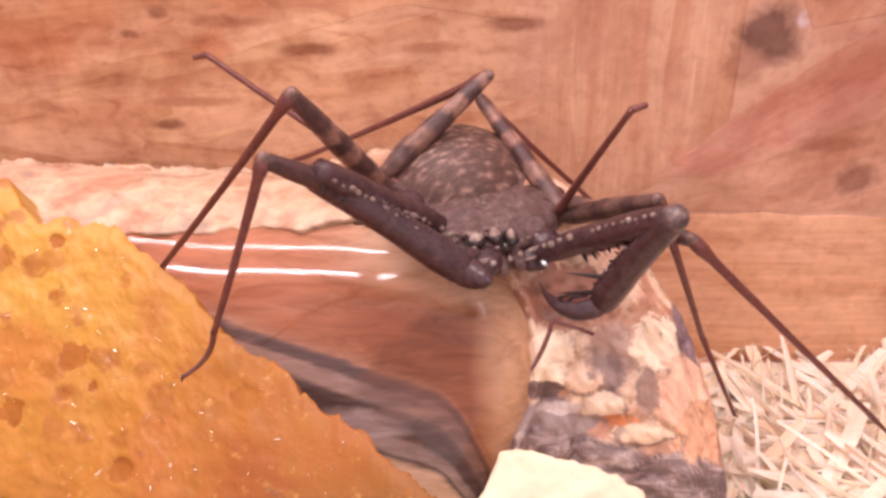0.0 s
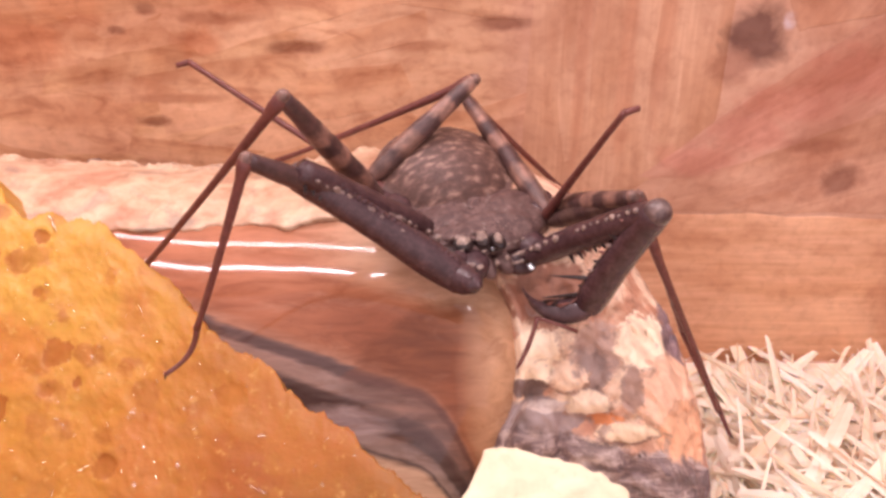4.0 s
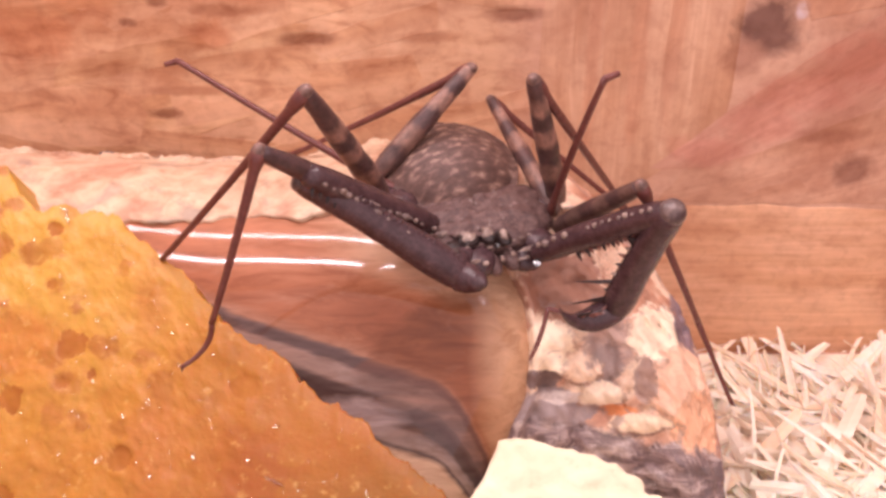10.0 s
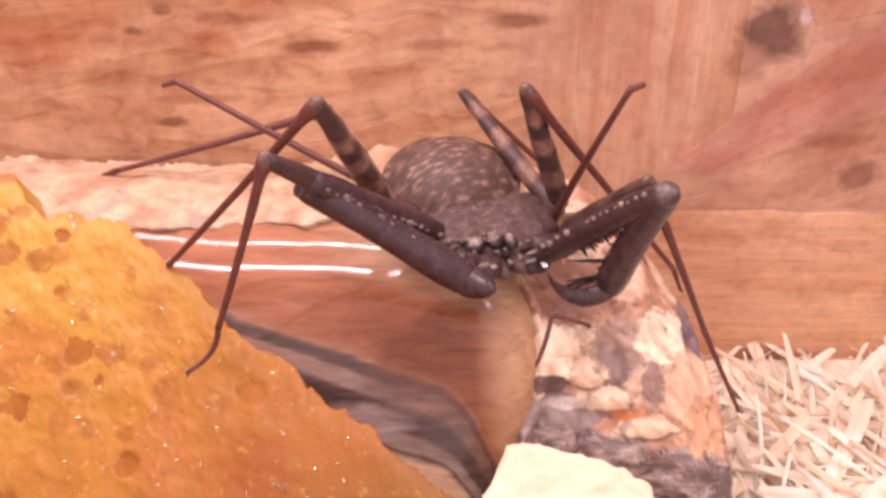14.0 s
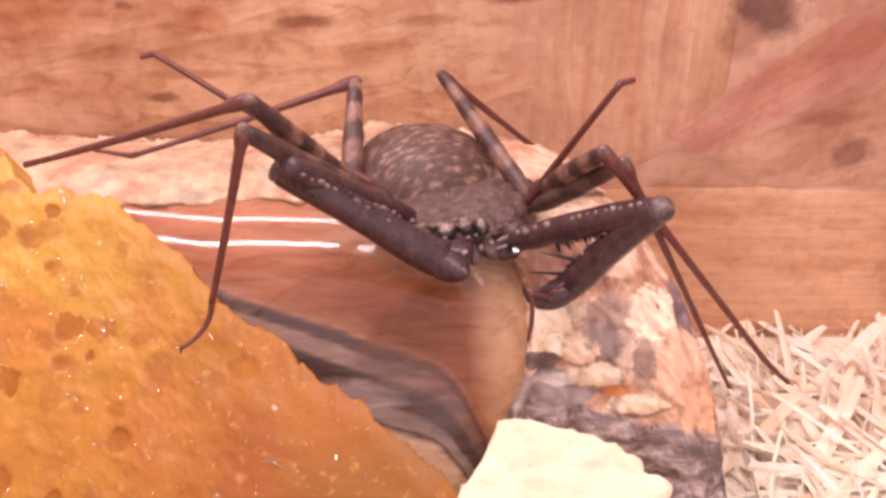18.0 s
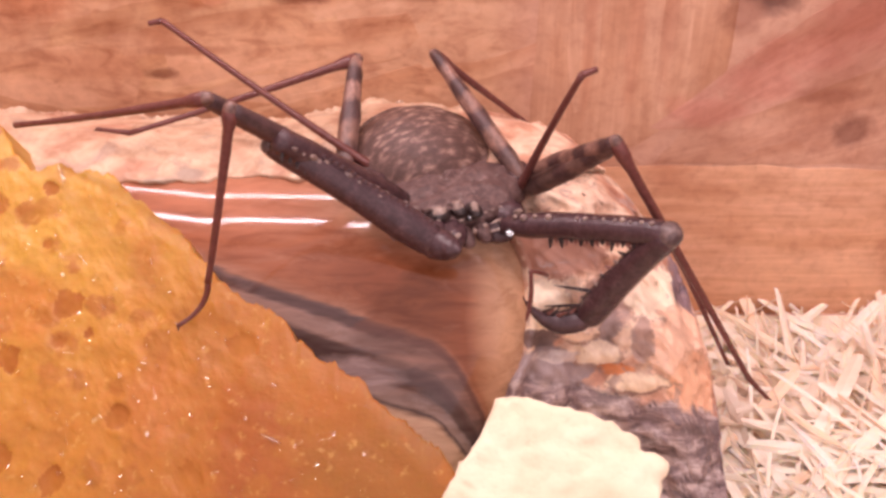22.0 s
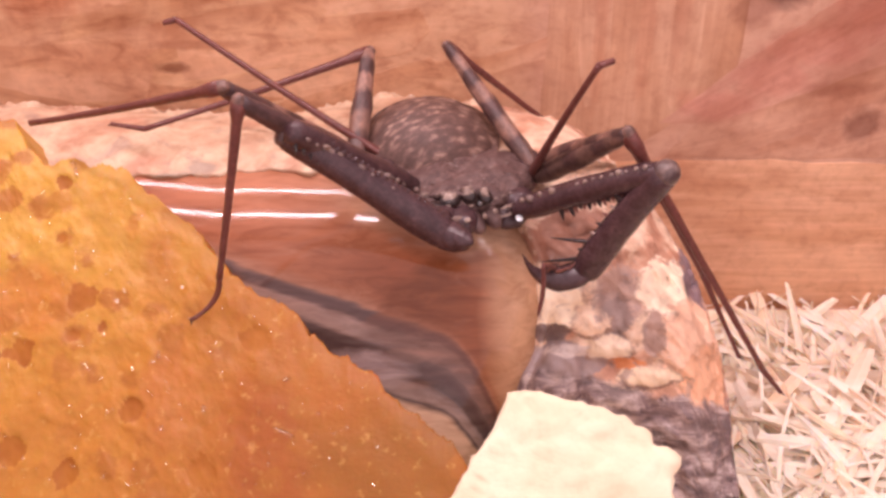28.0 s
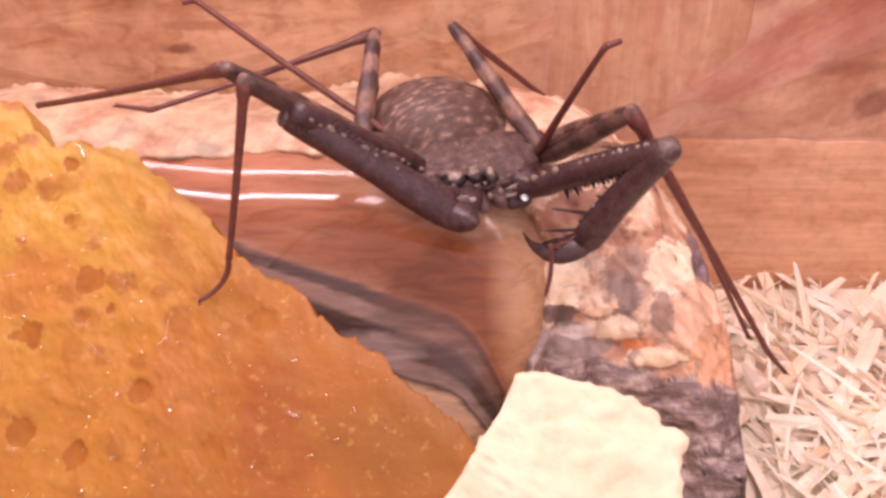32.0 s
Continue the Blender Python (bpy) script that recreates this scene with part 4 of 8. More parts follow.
def build_body(root):
    def shell_height(x, y):
        """The back of the abdomen: a low dome inside a flat rim."""
        r = min(1.0, math.hypot(x / 10.2, y / 9.7))
        return 4.0 * max(0.0, 1 - (r / 0.92) ** 2.6) + 0.5 * (1 - r) + 0.18 * max(0.0, 1 - abs(r - 0.97) / 0.03)

    v, f = dome(10.0, 9.5, 2.4, 40, 30, lambda x, y, z: (x + 0.6, y + 15.8, min(z, 0.15) + 0.1))
    abdomen = part("abdomen", mesh_of("abdomen", v, f, M_ABDOMEN), root, "mottled brown segmented oval abdomen")
    edges = [-9.6, -8.2, -6.6, -4.9, -3.1, -1.2, 0.8, 2.8, 4.8, 6.7, 8.3, 9.62]
    for y0, y1 in zip(edges, edges[1:]):
        verts, n, m = [], 36, 6
        for j in range(m + 1):
            q = y0 + (y1 - y0) * (1.10 * j / m - 0.10 * (1 - j / m))
            for i in range(n + 1):
                y = max(-9.66, min(9.66, q))
                x = 10.2 * math.sqrt(max(0.0, 1 - (y / 9.7) ** 2)) * (2 * i / n - 1)
                y -= 0.35 * (1 - (x / 10.2) ** 2) * min(1.0, (9.66 - abs(y)) / 2)
                lift = 0.26 * (j / m) ** 2 * (1 - (2 * i / n - 1) ** 8)
                verts.append(Vector((x + 0.6, y + 15.8, 0.5 + shell_height(x, y) + lift + 0.12 * fbm((x, y, y0), 0.8, 3))) * MM)
        part("tergite", mesh_of("tergite", verts, grid_faces(m + 1, n + 1), M_ABDOMEN), abdomen)

    def shield(x, y, z):
        notch = 1.5 * math.exp(-(x / 3.0) ** 2) * (1 if y < 0 else 0)
        ridge = -0.5 * math.exp(-(x / 0.8) ** 2) * (1 if z > 0 else 0) if y > 0 else 0
        groove = -0.35 * math.cos(math.atan2(y, x) * 8) * (math.hypot(x / 10.5, y / 6) > 0.3) * (z > 0)
        return x, y + 4.6 + notch * 0.4, z + (ridge + groove) * max(0.0, z / 3.0) + 0.35 * fbm((x, y, z), 0.7, 4)

    v, f = dome(11.4, 6.3, 2.5, 56, 36, shield)
    part("carapace", mesh_of("carapace", v, f, M_CARAPACE), root, "wide dark speckled carapace with radial grooves")
    for sx in (-1.3, 1.3):
        v, f = dome(1.25, 2.4, 1.3, 14, 12, lambda x, y, z: (x + sx, y - 1.8, z - 0.9))
        part("chelicera", mesh_of("chelicera", v, f, M_CARAPACE), root)
    for sx, sy, sz, r in ((-0.45, -1.3, 1.5, 0.42), (0.45, -1.3, 1.5, 0.42), (-7.6, -2.0, 3.3, 0.8)):
        v, f = dome(r, r, r, 14, 10, lambda x, y, z: (x + sx, y + sy, z + sz))
        part("eye", mesh_of("eye", v, f, M_EYE), root, "tiny glossy black eye")
    # the side eye, a low lens placed and tilted to mirror a lamp as a glint
    up = Vector((-0.263, -0.297, 0.918)).normalized()
    ex = up.orthogonal().normalized()
    ey = up.cross(ex)
    v, f = dome(0.52, 0.52, 0.035, 16, 10, lambda x, y, z: tuple(Vector((3.4, -5.55, 1.0)) + ex * x + ey * y + up * z))
    part("eye", mesh_of("eye", v, f, M_EYE), root, "side eye with a bright glint")
    for sx, sy, sz, rx, ry, rz in ((-3.6, -1.6, -0.2, 2.6, 2.5, 1.9), (-6.0, -0.6, 0.6, 2.4, 2.2, 1.7), (4.0, -2.2, -1.6, 2.5, 2.2, 1.5), (6.2, -0.8, -0.4, 2.4, 2.2, 1.6), (-7.2, -2.2, 2.0, 2.0, 1.8, 1.5)):
        v, f = dome(rx, ry, rz, 22, 16, lambda x, y, z: (x + sx, y + sy, z + sz + 0.35 * fbm((x + sx, y, z), 0.9, 4)))
        part("trochanter", mesh_of("trochanter", v, f, M_PALP), root)
    for sx, sy, sz, rx, ry, rz in ((-1.3, 0.5, 2.6, 0.75, 1.0, 0.6), (0.75, -0.5, 2.4, 0.65, 1.0, 0.6), (-4.0, 0.6, 2.5, 1.05, 0.75, 0.55), (4.1, -2.5, 0.55, 2.1, 0.26, 0.28), (2.5, -3.6, 0.2, 1.0, 0.24, 0.24), (-7.3, -3.6, 3.2, 0.9, 0.3, 0.25), (-5.0, -3.4, 2.2, 0.9, 0.28, 0.28),
                                   (-3.4, -3.6, 1.5, 0.4, 0.3, 0.3), (-0.6, -3.2, 0.9, 0.35, 0.5, 0.4), (1.2, -3.0, 1.0, 0.4, 0.3, 0.3), (-4.6, -0.4, 2.0, 0.4, 0.3, 0.3), (6.6, -2.2, 0.9, 0.7, 0.3, 0.3)):
        v, f = dome(rx, ry, rz, 12, 10, lambda x, y, z: (x + sx + 0.3 * fbm((x + sx, y, z), 1.2, 3), y + sy, z + sz + 0.25 * fbm((x + sx, y, z), 1.6, 3)))
        part("tubercle", mesh_of("tubercle", v, f, M_TUBERCLE), root, "pale oval tubercle")
    # dark sockets round the three largest bumps
    for sx, sy, sz, rx, ry, rz in ((-1.3, 0.4, 2.1, 1.15, 1.45, 0.8), (0.75, -0.6, 1.9, 1.0, 1.4, 0.8), (-4.0, 0.5, 2.0, 1.6, 1.2, 0.75), (-6.4, 0.2, 1.6, 1.6, 1.3, 0.8)):
        v, f = dome(rx, ry, rz, 16, 12, lambda x, y, z: (x + sx, y + sy, z + sz + 0.15 * fbm((x + sx, y, z), 1.1, 3)))
        part("socket", mesh_of("socket", v, f, M_SPINE), root, "dark raised socket")
    rng = random.Random(3)
    for k in range(0, 18, 2):
        x = -5.4 + 10.8 * k / 17
        v, f = dome(rng.uniform(0.3, 0.62), 0.17, 0.16, 8, 6, lambda a, b, c: (a + x, b - 0.4 - 0.9 * math.cos(x / 3.4), c + 1.15 + 0.45 * math.cos(x / 2.6)))
        part("tubercle", mesh_of("tubercle", v, f, M_TUBERCLE), root)
    for k in range(13):
        f = k / 12
        x, y, z = -11.4 + 9.6 * f + rng.uniform(-0.2, 0.2), 5.2 - 5.0 * f, 0.6 + 1.9 * f + 0.5 * math.sin(3.1 * f)
        r = rng.uniform(0.45, 0.85)
        v, fc = dome(r * 1.15, r * 0.7, r * 0.5, 12, 10, lambda a, b, c: (a + x, b + y, c + z + 0.2 * fbm((a + x, b, c), 2.0, 3)))
        part("tubercle", mesh_of("tubercle", v, fc, M_CARAPACE if k % 3 else M_GRAIN), root)
        if k % 2 == 0:
            v, fc = dome(r * 0.7, r * 0.2, r * 0.2, 10, 8, lambda a, b, c: (a + x, b + y - 0.3 * r, c + z + r * 0.42))
            part("tubercle", mesh_of("tubercle", v, fc, M_TUBERCLE), root)
    # low grains in rows that run out from the middle of the carapace
    for k in range(48):
        q = 2 * math.pi * (k % 12) / 12 + rng.uniform(-0.12, 0.12)
        f = 0.30 + 0.13 * (k // 12)
        x, y = 10.4 * f * math.cos(q), 6.0 * f * math.sin(q)
        z = 2.3 * math.sqrt(max(0.0, 1 - f * f))
        v, fc = dome(rng.uniform(0.25, 0.6), rng.uniform(0.12, 0.22), 0.09, 8, 6, lambda a, b, c: (a * math.cos(q) - b * math.sin(q) + x, a * math.sin(q) + b * math.cos(q) + y + 4.6, c + z))
        part("grain", mesh_of("grain", v, fc, M_GRAIN), root)
    # leg bases
    for sx, sy, sz, rx, ry, rz in ((-9.6, 6.8, 0.5, 2.4, 2.2, 1.6), (-9.6, 10.0, 1.6, 2.3, 2.3, 1.8), (-10.6, 12.4, 0.8, 1.9, 2.0, 1.6), (10.6, 4.4, 0.0, 2.2, 1.9, 1.4), (11.6, 6.6, -0.4, 2.0, 1.8, 1.4)):
        v, f = dome(rx, ry, rz, 18, 12, lambda a, b, c: (a + sx, b + sy, c + sz + 0.3 * fbm((a + sx, b, c), 0.9, 3)))
        part("coxa", mesh_of("coxa", v, f, M_PALP), root)
    for sx in (-1, 1):
        for y in (2.0, 4.2, 6.4, 8.6):
            v, f = dome(2.1, 1.25, 1.1, 12, 10, lambda a, b, c: (a + sx * 8.6, b + y, c - 0.8))
            part("coxa", mesh_of("coxa", v, f, M_CARAPACE), root)


build_body(whip_scorpion)
R = whip_scorpion


def walking_leg(fem, tib, tar, thick=1.0, curve=0.0, shell=M_BANDED, words="dark femur with pale tan bands"):
    parts = [limb("leg_femur", R, shell, fem, [(0, 1.15 * thick), (0.15, 1.6 * thick), (0.5, 1.58 * thick), (0.85, 1.22 * thick), (1, 1.0 * thick)], words, flat=0.92, lumps=0.14, rings=22),
             limb("leg_tibia", R, M_LEG, tib, [(0, 0.95 * thick), (0.04, 0.98 * thick), (0.10, 0.66 * thick), (0.5, 0.50 * thick), (0.96, 0.40), (1, 0.46)], "thin reddish-brown tibia", rings=20, lumps=0.08, bow=0.25)]
    v, f = dome(0.92 * thick, 0.92 * thick, 1.1 * thick, 12, 10, lambda x, y, z: (x, y, z))
    part("knee_joint", mesh_of("knee_joint", v, f, M_BANDED), parts[1])
    if tar:
        parts.append(limb("leg_tarsus", R, M_LEG, tar, [(0, 0.45), (0.2, 0.40), (0.8, 0.30), (1, 0.32)], lumps=0.1, rings=10, sway=curve))
        spike("tarsal_claw", parts[2], M_SPINE, (0, 0, tar - 0.1), (0.5, 0.3, 1), 0.9, 0.2)
    return parts


def feeler(length, bend, sway=0.0):
    rod = limb("antenniform_femur", R, M_LEG, length, [(0, 0.75), (0.1, 0.62), (0.5, 0.50), (0.97, 0.42), (1, 0.5)], "thin reddish-brown antenniform leg", rings=20, lumps=0.07, bow=0.4, sway=sway)
    v, f = tube(2.0, [(0, 0.5), (0.3, 0.46), (0.7, 0.42), (1, 0.40)], rings=6)
    turn = Matrix.Translation((0, 0, length * MM)) @ Matrix.Rotation(radians(bend), 4, HOOK)
    part("antenniform_stump", mesh_of("antenniform_stump", [turn @ p for p in v], f, M_LEG), rod, "hooked knobbly end")
    return [rod]


HOOK = Vector((0, 1, 0))
feeler_b = feeler(25.5, -75, 0.8)
HOOK = Vector((0.3, -1, 0))
feeler_a = feeler(36.3, -45)
leg_rear_a = walking_leg(20.0, 34.5, 5.2, 1.02)
leg_mid_a = walking_leg(29.0, 36, 0)
leg_front_a = walking_leg(30.8, 24.0, 7.0, curve=1.3, shell=M_FAINT, words="dark brown femur with faint bands")
leg_rear_b = walking_leg(24.1, 36.3, 3.3, 0.92)
leg_mid_b = walking_leg(24.1, 44, 5)
leg_front_b = walking_leg(22, 26, 15.5, shell=M_FAINT, words="dark brown femur with faint bands")


def knob(parent, x, y, z, rx, ry, rz, material=None, name="tubercle"):
    """A small oval bump."""
    v, f = dome(rx, ry, rz, 10, 8, lambda a, b, c: (a + x, b + y, c + z))
    return part(name, mesh_of(name, v, f, material or M_TUBERCLE), parent)


def pedipalp(fem, tib, claw, thick, folded, seed):
    """Femur, tibia and claw of a raptorial arm; the rows of knobs and spines lie on the sides that face each other."""
    rng = random.Random(seed)
    down = 1 if folded else -1
    girth = 1.0 if folded else 0.92
    arch = 0.5 if folded else -0.4
    a = limb("pedipalp_femur", R, M_PALP, fem, [(0, 1.3 * thick), (0.15, 1.75 * thick), (0.6, 1.85 * thick), (0.9, 1.8 * thick), (1, 1.55 * thick)], "dark pedipalp femur with pale tubercles", flat=0.95, lumps=0.08, rings=26, sides=18, bow=arch)
    b = limb("pedipalp_tibia", R, M_PALP, tib, [(0, 1.5 * thick), (0.05, 1.9 * thick), (0.2, 1.95 * thick), (0.5, 2.05 * thick), (0.85, 2.4 * thick * girth), (0.96, 2.25 * thick * girth), (1, 2.0 * thick * girth)], "smooth dark grey pedipalp tibia", flat=0.95, lumps=0.03, rings=26, sides=18, bow=-0.4)
    tip = [(0, 2.15 * thick), (0.35, 2.0 * thick), (0.75, 1.4 * thick), (1, 0.5 * thick)] if folded else [(0, 2.05 * thick), (0.22, 1.95 * thick), (0.45, 1.35 * thick), (0.65, 0.8 * thick), (0.85, 0.42 * thick), (1, 0.08)]
    bend = 0.04 if folded else 0.26
    c = limb("pedipalp_claw", R, M_PALP, claw, tip, "dark curved pedipalp claw", rings=18, sway=-down * bend * claw, lumps=0.03)
    blunt = 0.9 if folded else 1.8
    v, f = dome(1.72 * thick, 1.68 * thick, blunt * thick, 16, 12, lambda x, y, z: (x + 0.2 * fbm((x, y, z), 0.6, 2), y, z + 0.2))
    part("elbow_joint", mesh_of("elbow_joint", v, f, M_ELBOW), b, "tan-brown elbow joint")
    fr = 1.8 * thick
    # knobs along the femur, on the upper edge of the side that is seen
    ridge = (-0.30, 0.95) if folded else (0.95, -0.28)
    for k in range(17):
        share = 0.06 + 0.86 * k / 16
        z = fem * share + rng.uniform(-0.3, 0.3)
        q = rng.uniform(-0.10, 0.10)
        n = Vector((ridge[0] + q, ridge[1] - q, 0)).normalized()
        base = Vector((fr * n.x, fr * 0.95 * n.y + arch * 4 * share * (1 - share), z))
        if rng.random() < (0.35 if folded else 0.25):
            continue
        size = rng.choice((0.2, 0.26, 0.34, 0.48)) * (1.15 - 0.4 * share)
        if folded:
            knob(a, base.x, base.y, base.z, size, size * 0.8, size * rng.uniform(0.8, 2.0), rng.choice((M_TUBERCLE, M_GRAIN, M_GRAIN)))
        else:
            knob(a, base.x, base.y, base.z, size, size, size * rng.uniform(0.9, 1.25), M_TUBERCLE if k % 2 else M_GRAIN)
    # dark and rosy spines on the under side
    under = (0.55, 0.8) if folded else (-0.35, 0.90)
    for k in range(13 if folded else 22):
        share = 0.3 + 0.66 * k / (12 if folded else 21)
        n = Vector((under[0], under[1], rng.uniform(-0.1, 0.3))).normalized()
        long = rng.uniform(0.8, 1.8) if folded else rng.choice((0.8, 1.1, 1.5, 2.0))
        spike("spine", a, M_SPINE if folded or k % 2 == 0 else M_ROSY, (fr * n.x * 0.9, fr * 0.85 * n.y + arch * 4 * share * (1 - share), fem * share), n, long, 0.26 if folded else 0.42)
    tr = 2.05 * thick
    inner = (0.85, 0.5) if folded else (-0.72, -0.62)
    for k in range(14 if folded else 11):
        share = 0.10 + 0.84 * k / (13 if folded else 10)
        n = Vector((inner[0], inner[1] + rng.uniform(-0.15, 0.15), 0.1)).normalized()
        base = (tr * n.x * 0.95, tr * 0.86 * n.y - 1.6 * share * (1 - share), tib * share)
        if folded:
            if k % 3 != 1:
                knob(b, base[0], base[1], base[2], rng.uniform(0.2, 0.4), rng.uniform(0.2, 0.35), rng.uniform(0.25, 0.8), rng.choice((M_TUBERCLE, M_GRAIN)))
        else:
            long = 5.2 if k in (8, 10) else rng.uniform(0.7, 1.5)
            if k in (8, 10):
                n = Vector((inner[0], inner[1], 0.55 if k == 8 else 0.9)).normalized()
            spike("spine" if long > 0.9 else "tubercle", b, M_SPINE if long > 3 or k % 3 == 0 else M_ROSY if long > 0.9 else M_TUBERCLE, base, n, long, 0.32)
    if folded:
        for k in range(26):
            share = 0.06 + 0.88 * k / 25
            n = Vector((inner[0] + rng.uniform(-0.1, 0.1), inner[1] - 0.25, 0)).normalized()
            spike("spine", b, M_PALP, (tr * n.x * 1.02, tr * 0.92 * n.y - 1.6 * share * (1 - share), tib * share), n, rng.uniform(0.35, 0.75), 0.34)
    if not folded:
        for k in range(9):
            share = 0.06 + 0.56 * k / 8
            mid = bend * claw * 4 * share * (1 - share)
            spike("spine", c, M_ROSY if k % 2 else M_SPINE, (mid - 1.2, 0.3, claw * share), (-0.9, 0.3 * (k % 3), -0.2), rng.uniform(1.2, 2.8), 0.28)
    else:
        for k in range(9):
            q = k * 0.7
            knob(c, 1.15 * math.cos(q), 1.1 * math.sin(q), claw * (0.15 + 0.08 * k), 0.28, 0.28, 0.2, M_TUBERCLE if k % 3 == 0 else M_PALP)
    return [a, b, c]


palp_a = pedipalp(23.0, 24.6, 4.4, 1.0, True, 1)
palp_b = pedipalp(23.8, 19, 9.5, 1.02, False, 2)
foot_tip = [limb("leg_metatarsus", R, M_LEG, 5.6, [(0, 0.3), (0.5, 0.26), (1, 0.26)], rings=8, bow=0.4, sway=-0.5), limb("leg_tarsus", R, M_LEG, 7.0, [(0, 0.28), (0.6, 0.32), (0.9, 0.26), (1, 0.12)], rings=10, sway=0.5)]


# ---- the strands of the back wall ----
def strand(points, material, name="strand", lift=0.5, turn=0.0):
    """A thin wood strand on the back wall: its outline in x, z (millimetres); turn: the way of its grain in degrees."""
    cx = sum(p[0] for p in points) / len(points)
    cz = sum(p[1] for p in points) / len(points)
    c, s = math.cos(radians(turn)), math.sin(radians(turn))
    raw, points = points, []
    for (x0, z0), (x1, z1) in zip(raw, raw[1:] + raw[:1]):
        cuts = max(1, min(8, int(math.hypot(x1 - x0, z1 - z0) / 2.0)))
        for k in range(cuts):
            f = k / cuts
            x, z = x0 + (x1 - x0) * f, z0 + (z1 - z0) * f
            points.append((x + 0.5 * noise.noise(Vector((x * 0.35, z * 0.35, 1))), z + 0.5 * noise.noise(Vector((x * 0.35, z * 0.35, 9)))))
    n = len(points)
    verts = []
    lift *= 0.3
    for depth, shrink in ((0.0, 1.0), (lift, 1.0), (lift + 0.03, 0.985)):
        for x, z in points:
            dx, dz = (x - cx) * shrink, (z - cz) * shrink
            verts.append(Vector((dx * c + dz * s, -dx * s + dz * c, depth)) * MM)
    faces = [tuple(range(2 * n, 3 * n))]
    for k in range(2):
        for i in range(n):
            j = (i + 1) % n
            faces.append((k * n + i, k * n + j, (k + 1) * n + j, (k + 1) * n + i))
    ob = part(name, mesh_of(name, verts, faces, material, False), wall_back)
    ob.matrix_world = Matrix.Translation((cx * MM, BOARD_Y - 0.00003, cz * MM)) @ Matrix.Rotation(radians(90), 4, "X") @ Matrix.Rotation(radians(turn), 4, "Z")
    return ob


def slab(x, z, length, width, turn, rng, ragged=0.12):
    c, s = math.cos(radians(turn)), math.sin(radians(turn))
    pts = []
    for f, g in ((-0.5, -0.5), (-0.15, -0.5), (0.2, -0.5), (0.5, -0.5), (0.56, 0.0), (0.5, 0.5), (0.15, 0.5), (-0.2, 0.5), (-0.5, 0.5), (-0.55, 0.05)):
        a = length * (f + rng.uniform(-0.05, 0.05))
        b = width * (g + rng.uniform(-ragged, ragged))
        pts.append((x + a * c - b * s, z + a * s + b * c))
    return pts


def build_strands():
    rng = random.Random(21)
    for k in range(70):
        x, z = rng.uniform(-110, 10), rng.uniform(20, 100)
        turn = rng.gauss(4, 11)
        strand(slab(x, z, rng.uniform(26, 75), rng.uniform(3, 12), turn, rng), rng.choice((M_STRAND_LEFT, M_STRAND_LEFT, M_STRAND, M_STRAND_PALE)), lift=0.015 + 0.0006 * k, turn=turn)
    strand([(16, 36), (17.4, 110), (51, 112), (50.5, 52), (36, 40)], M_STRAND_PALE, lift=0.07, turn=90)
    strand([(22, 60), (23, 110), (28, 110), (27.5, 48), (24, 47)], M_STRAND_PALE, lift=0.08, turn=90)
    strand([(38, 50), (39, 110), (43, 110), (43.5, 52), (40, 46)], M_STRAND_PALE, lift=0.08, turn=90)
    strand([(59, 80), (62, 73), (85, 78), (90, 95), (60, 96)], M_STRAND, lift=0.075, turn=60)
    strand([(40, 36.5), (44, 43), (78, 60), (110, 76), (110, 36), (70, 36)], M_STRAND, lift=0.085, turn=18)
    strand([(38, 44), (52, 57), (75, 75), (100, 94), (103, 74), (78.5, 56.5), (58, 47.5), (47, 43.5)], M_STRAND_RED, lift=0.10, turn=32)
    strand([(46, 47), (58, 56), (84, 74), (86, 72), (60, 53), (48, 46)], M_STRAND_RED, lift=0.11, turn=32)
    strand([(55, 37), (60, 40), (66, 41.5), (69, 39), (66, 36.6), (60, 36.4)], M_STRAND, lift=0.12, turn=20)
    strand([(8, 35.3), (60, 35.9), (120, 33.0), (120, -11), (8, -11)], M_STRAND_PLANED, lift=0.30, turn=0)


build_strands()


# ---- what moves ----
def bone(ax, ay, az, bx, by, bz, roll=0.0):
    """The pose of a limb segment from one joint to the next, in the body's millimetres; roll: degrees about its length."""
    a, d = Vector((ax, ay, az)), Vector((bx - ax, by - ay, bz - az)).normalized()
    x = Vector((0, -1, 0)).cross(d).normalized()
    y = d.cross(x)
    m = Matrix((x, y, d)).transposed().to_4x4() @ Matrix.Rotation(radians(roll), 4, "Z")
    m.translation = a * MM
    return m


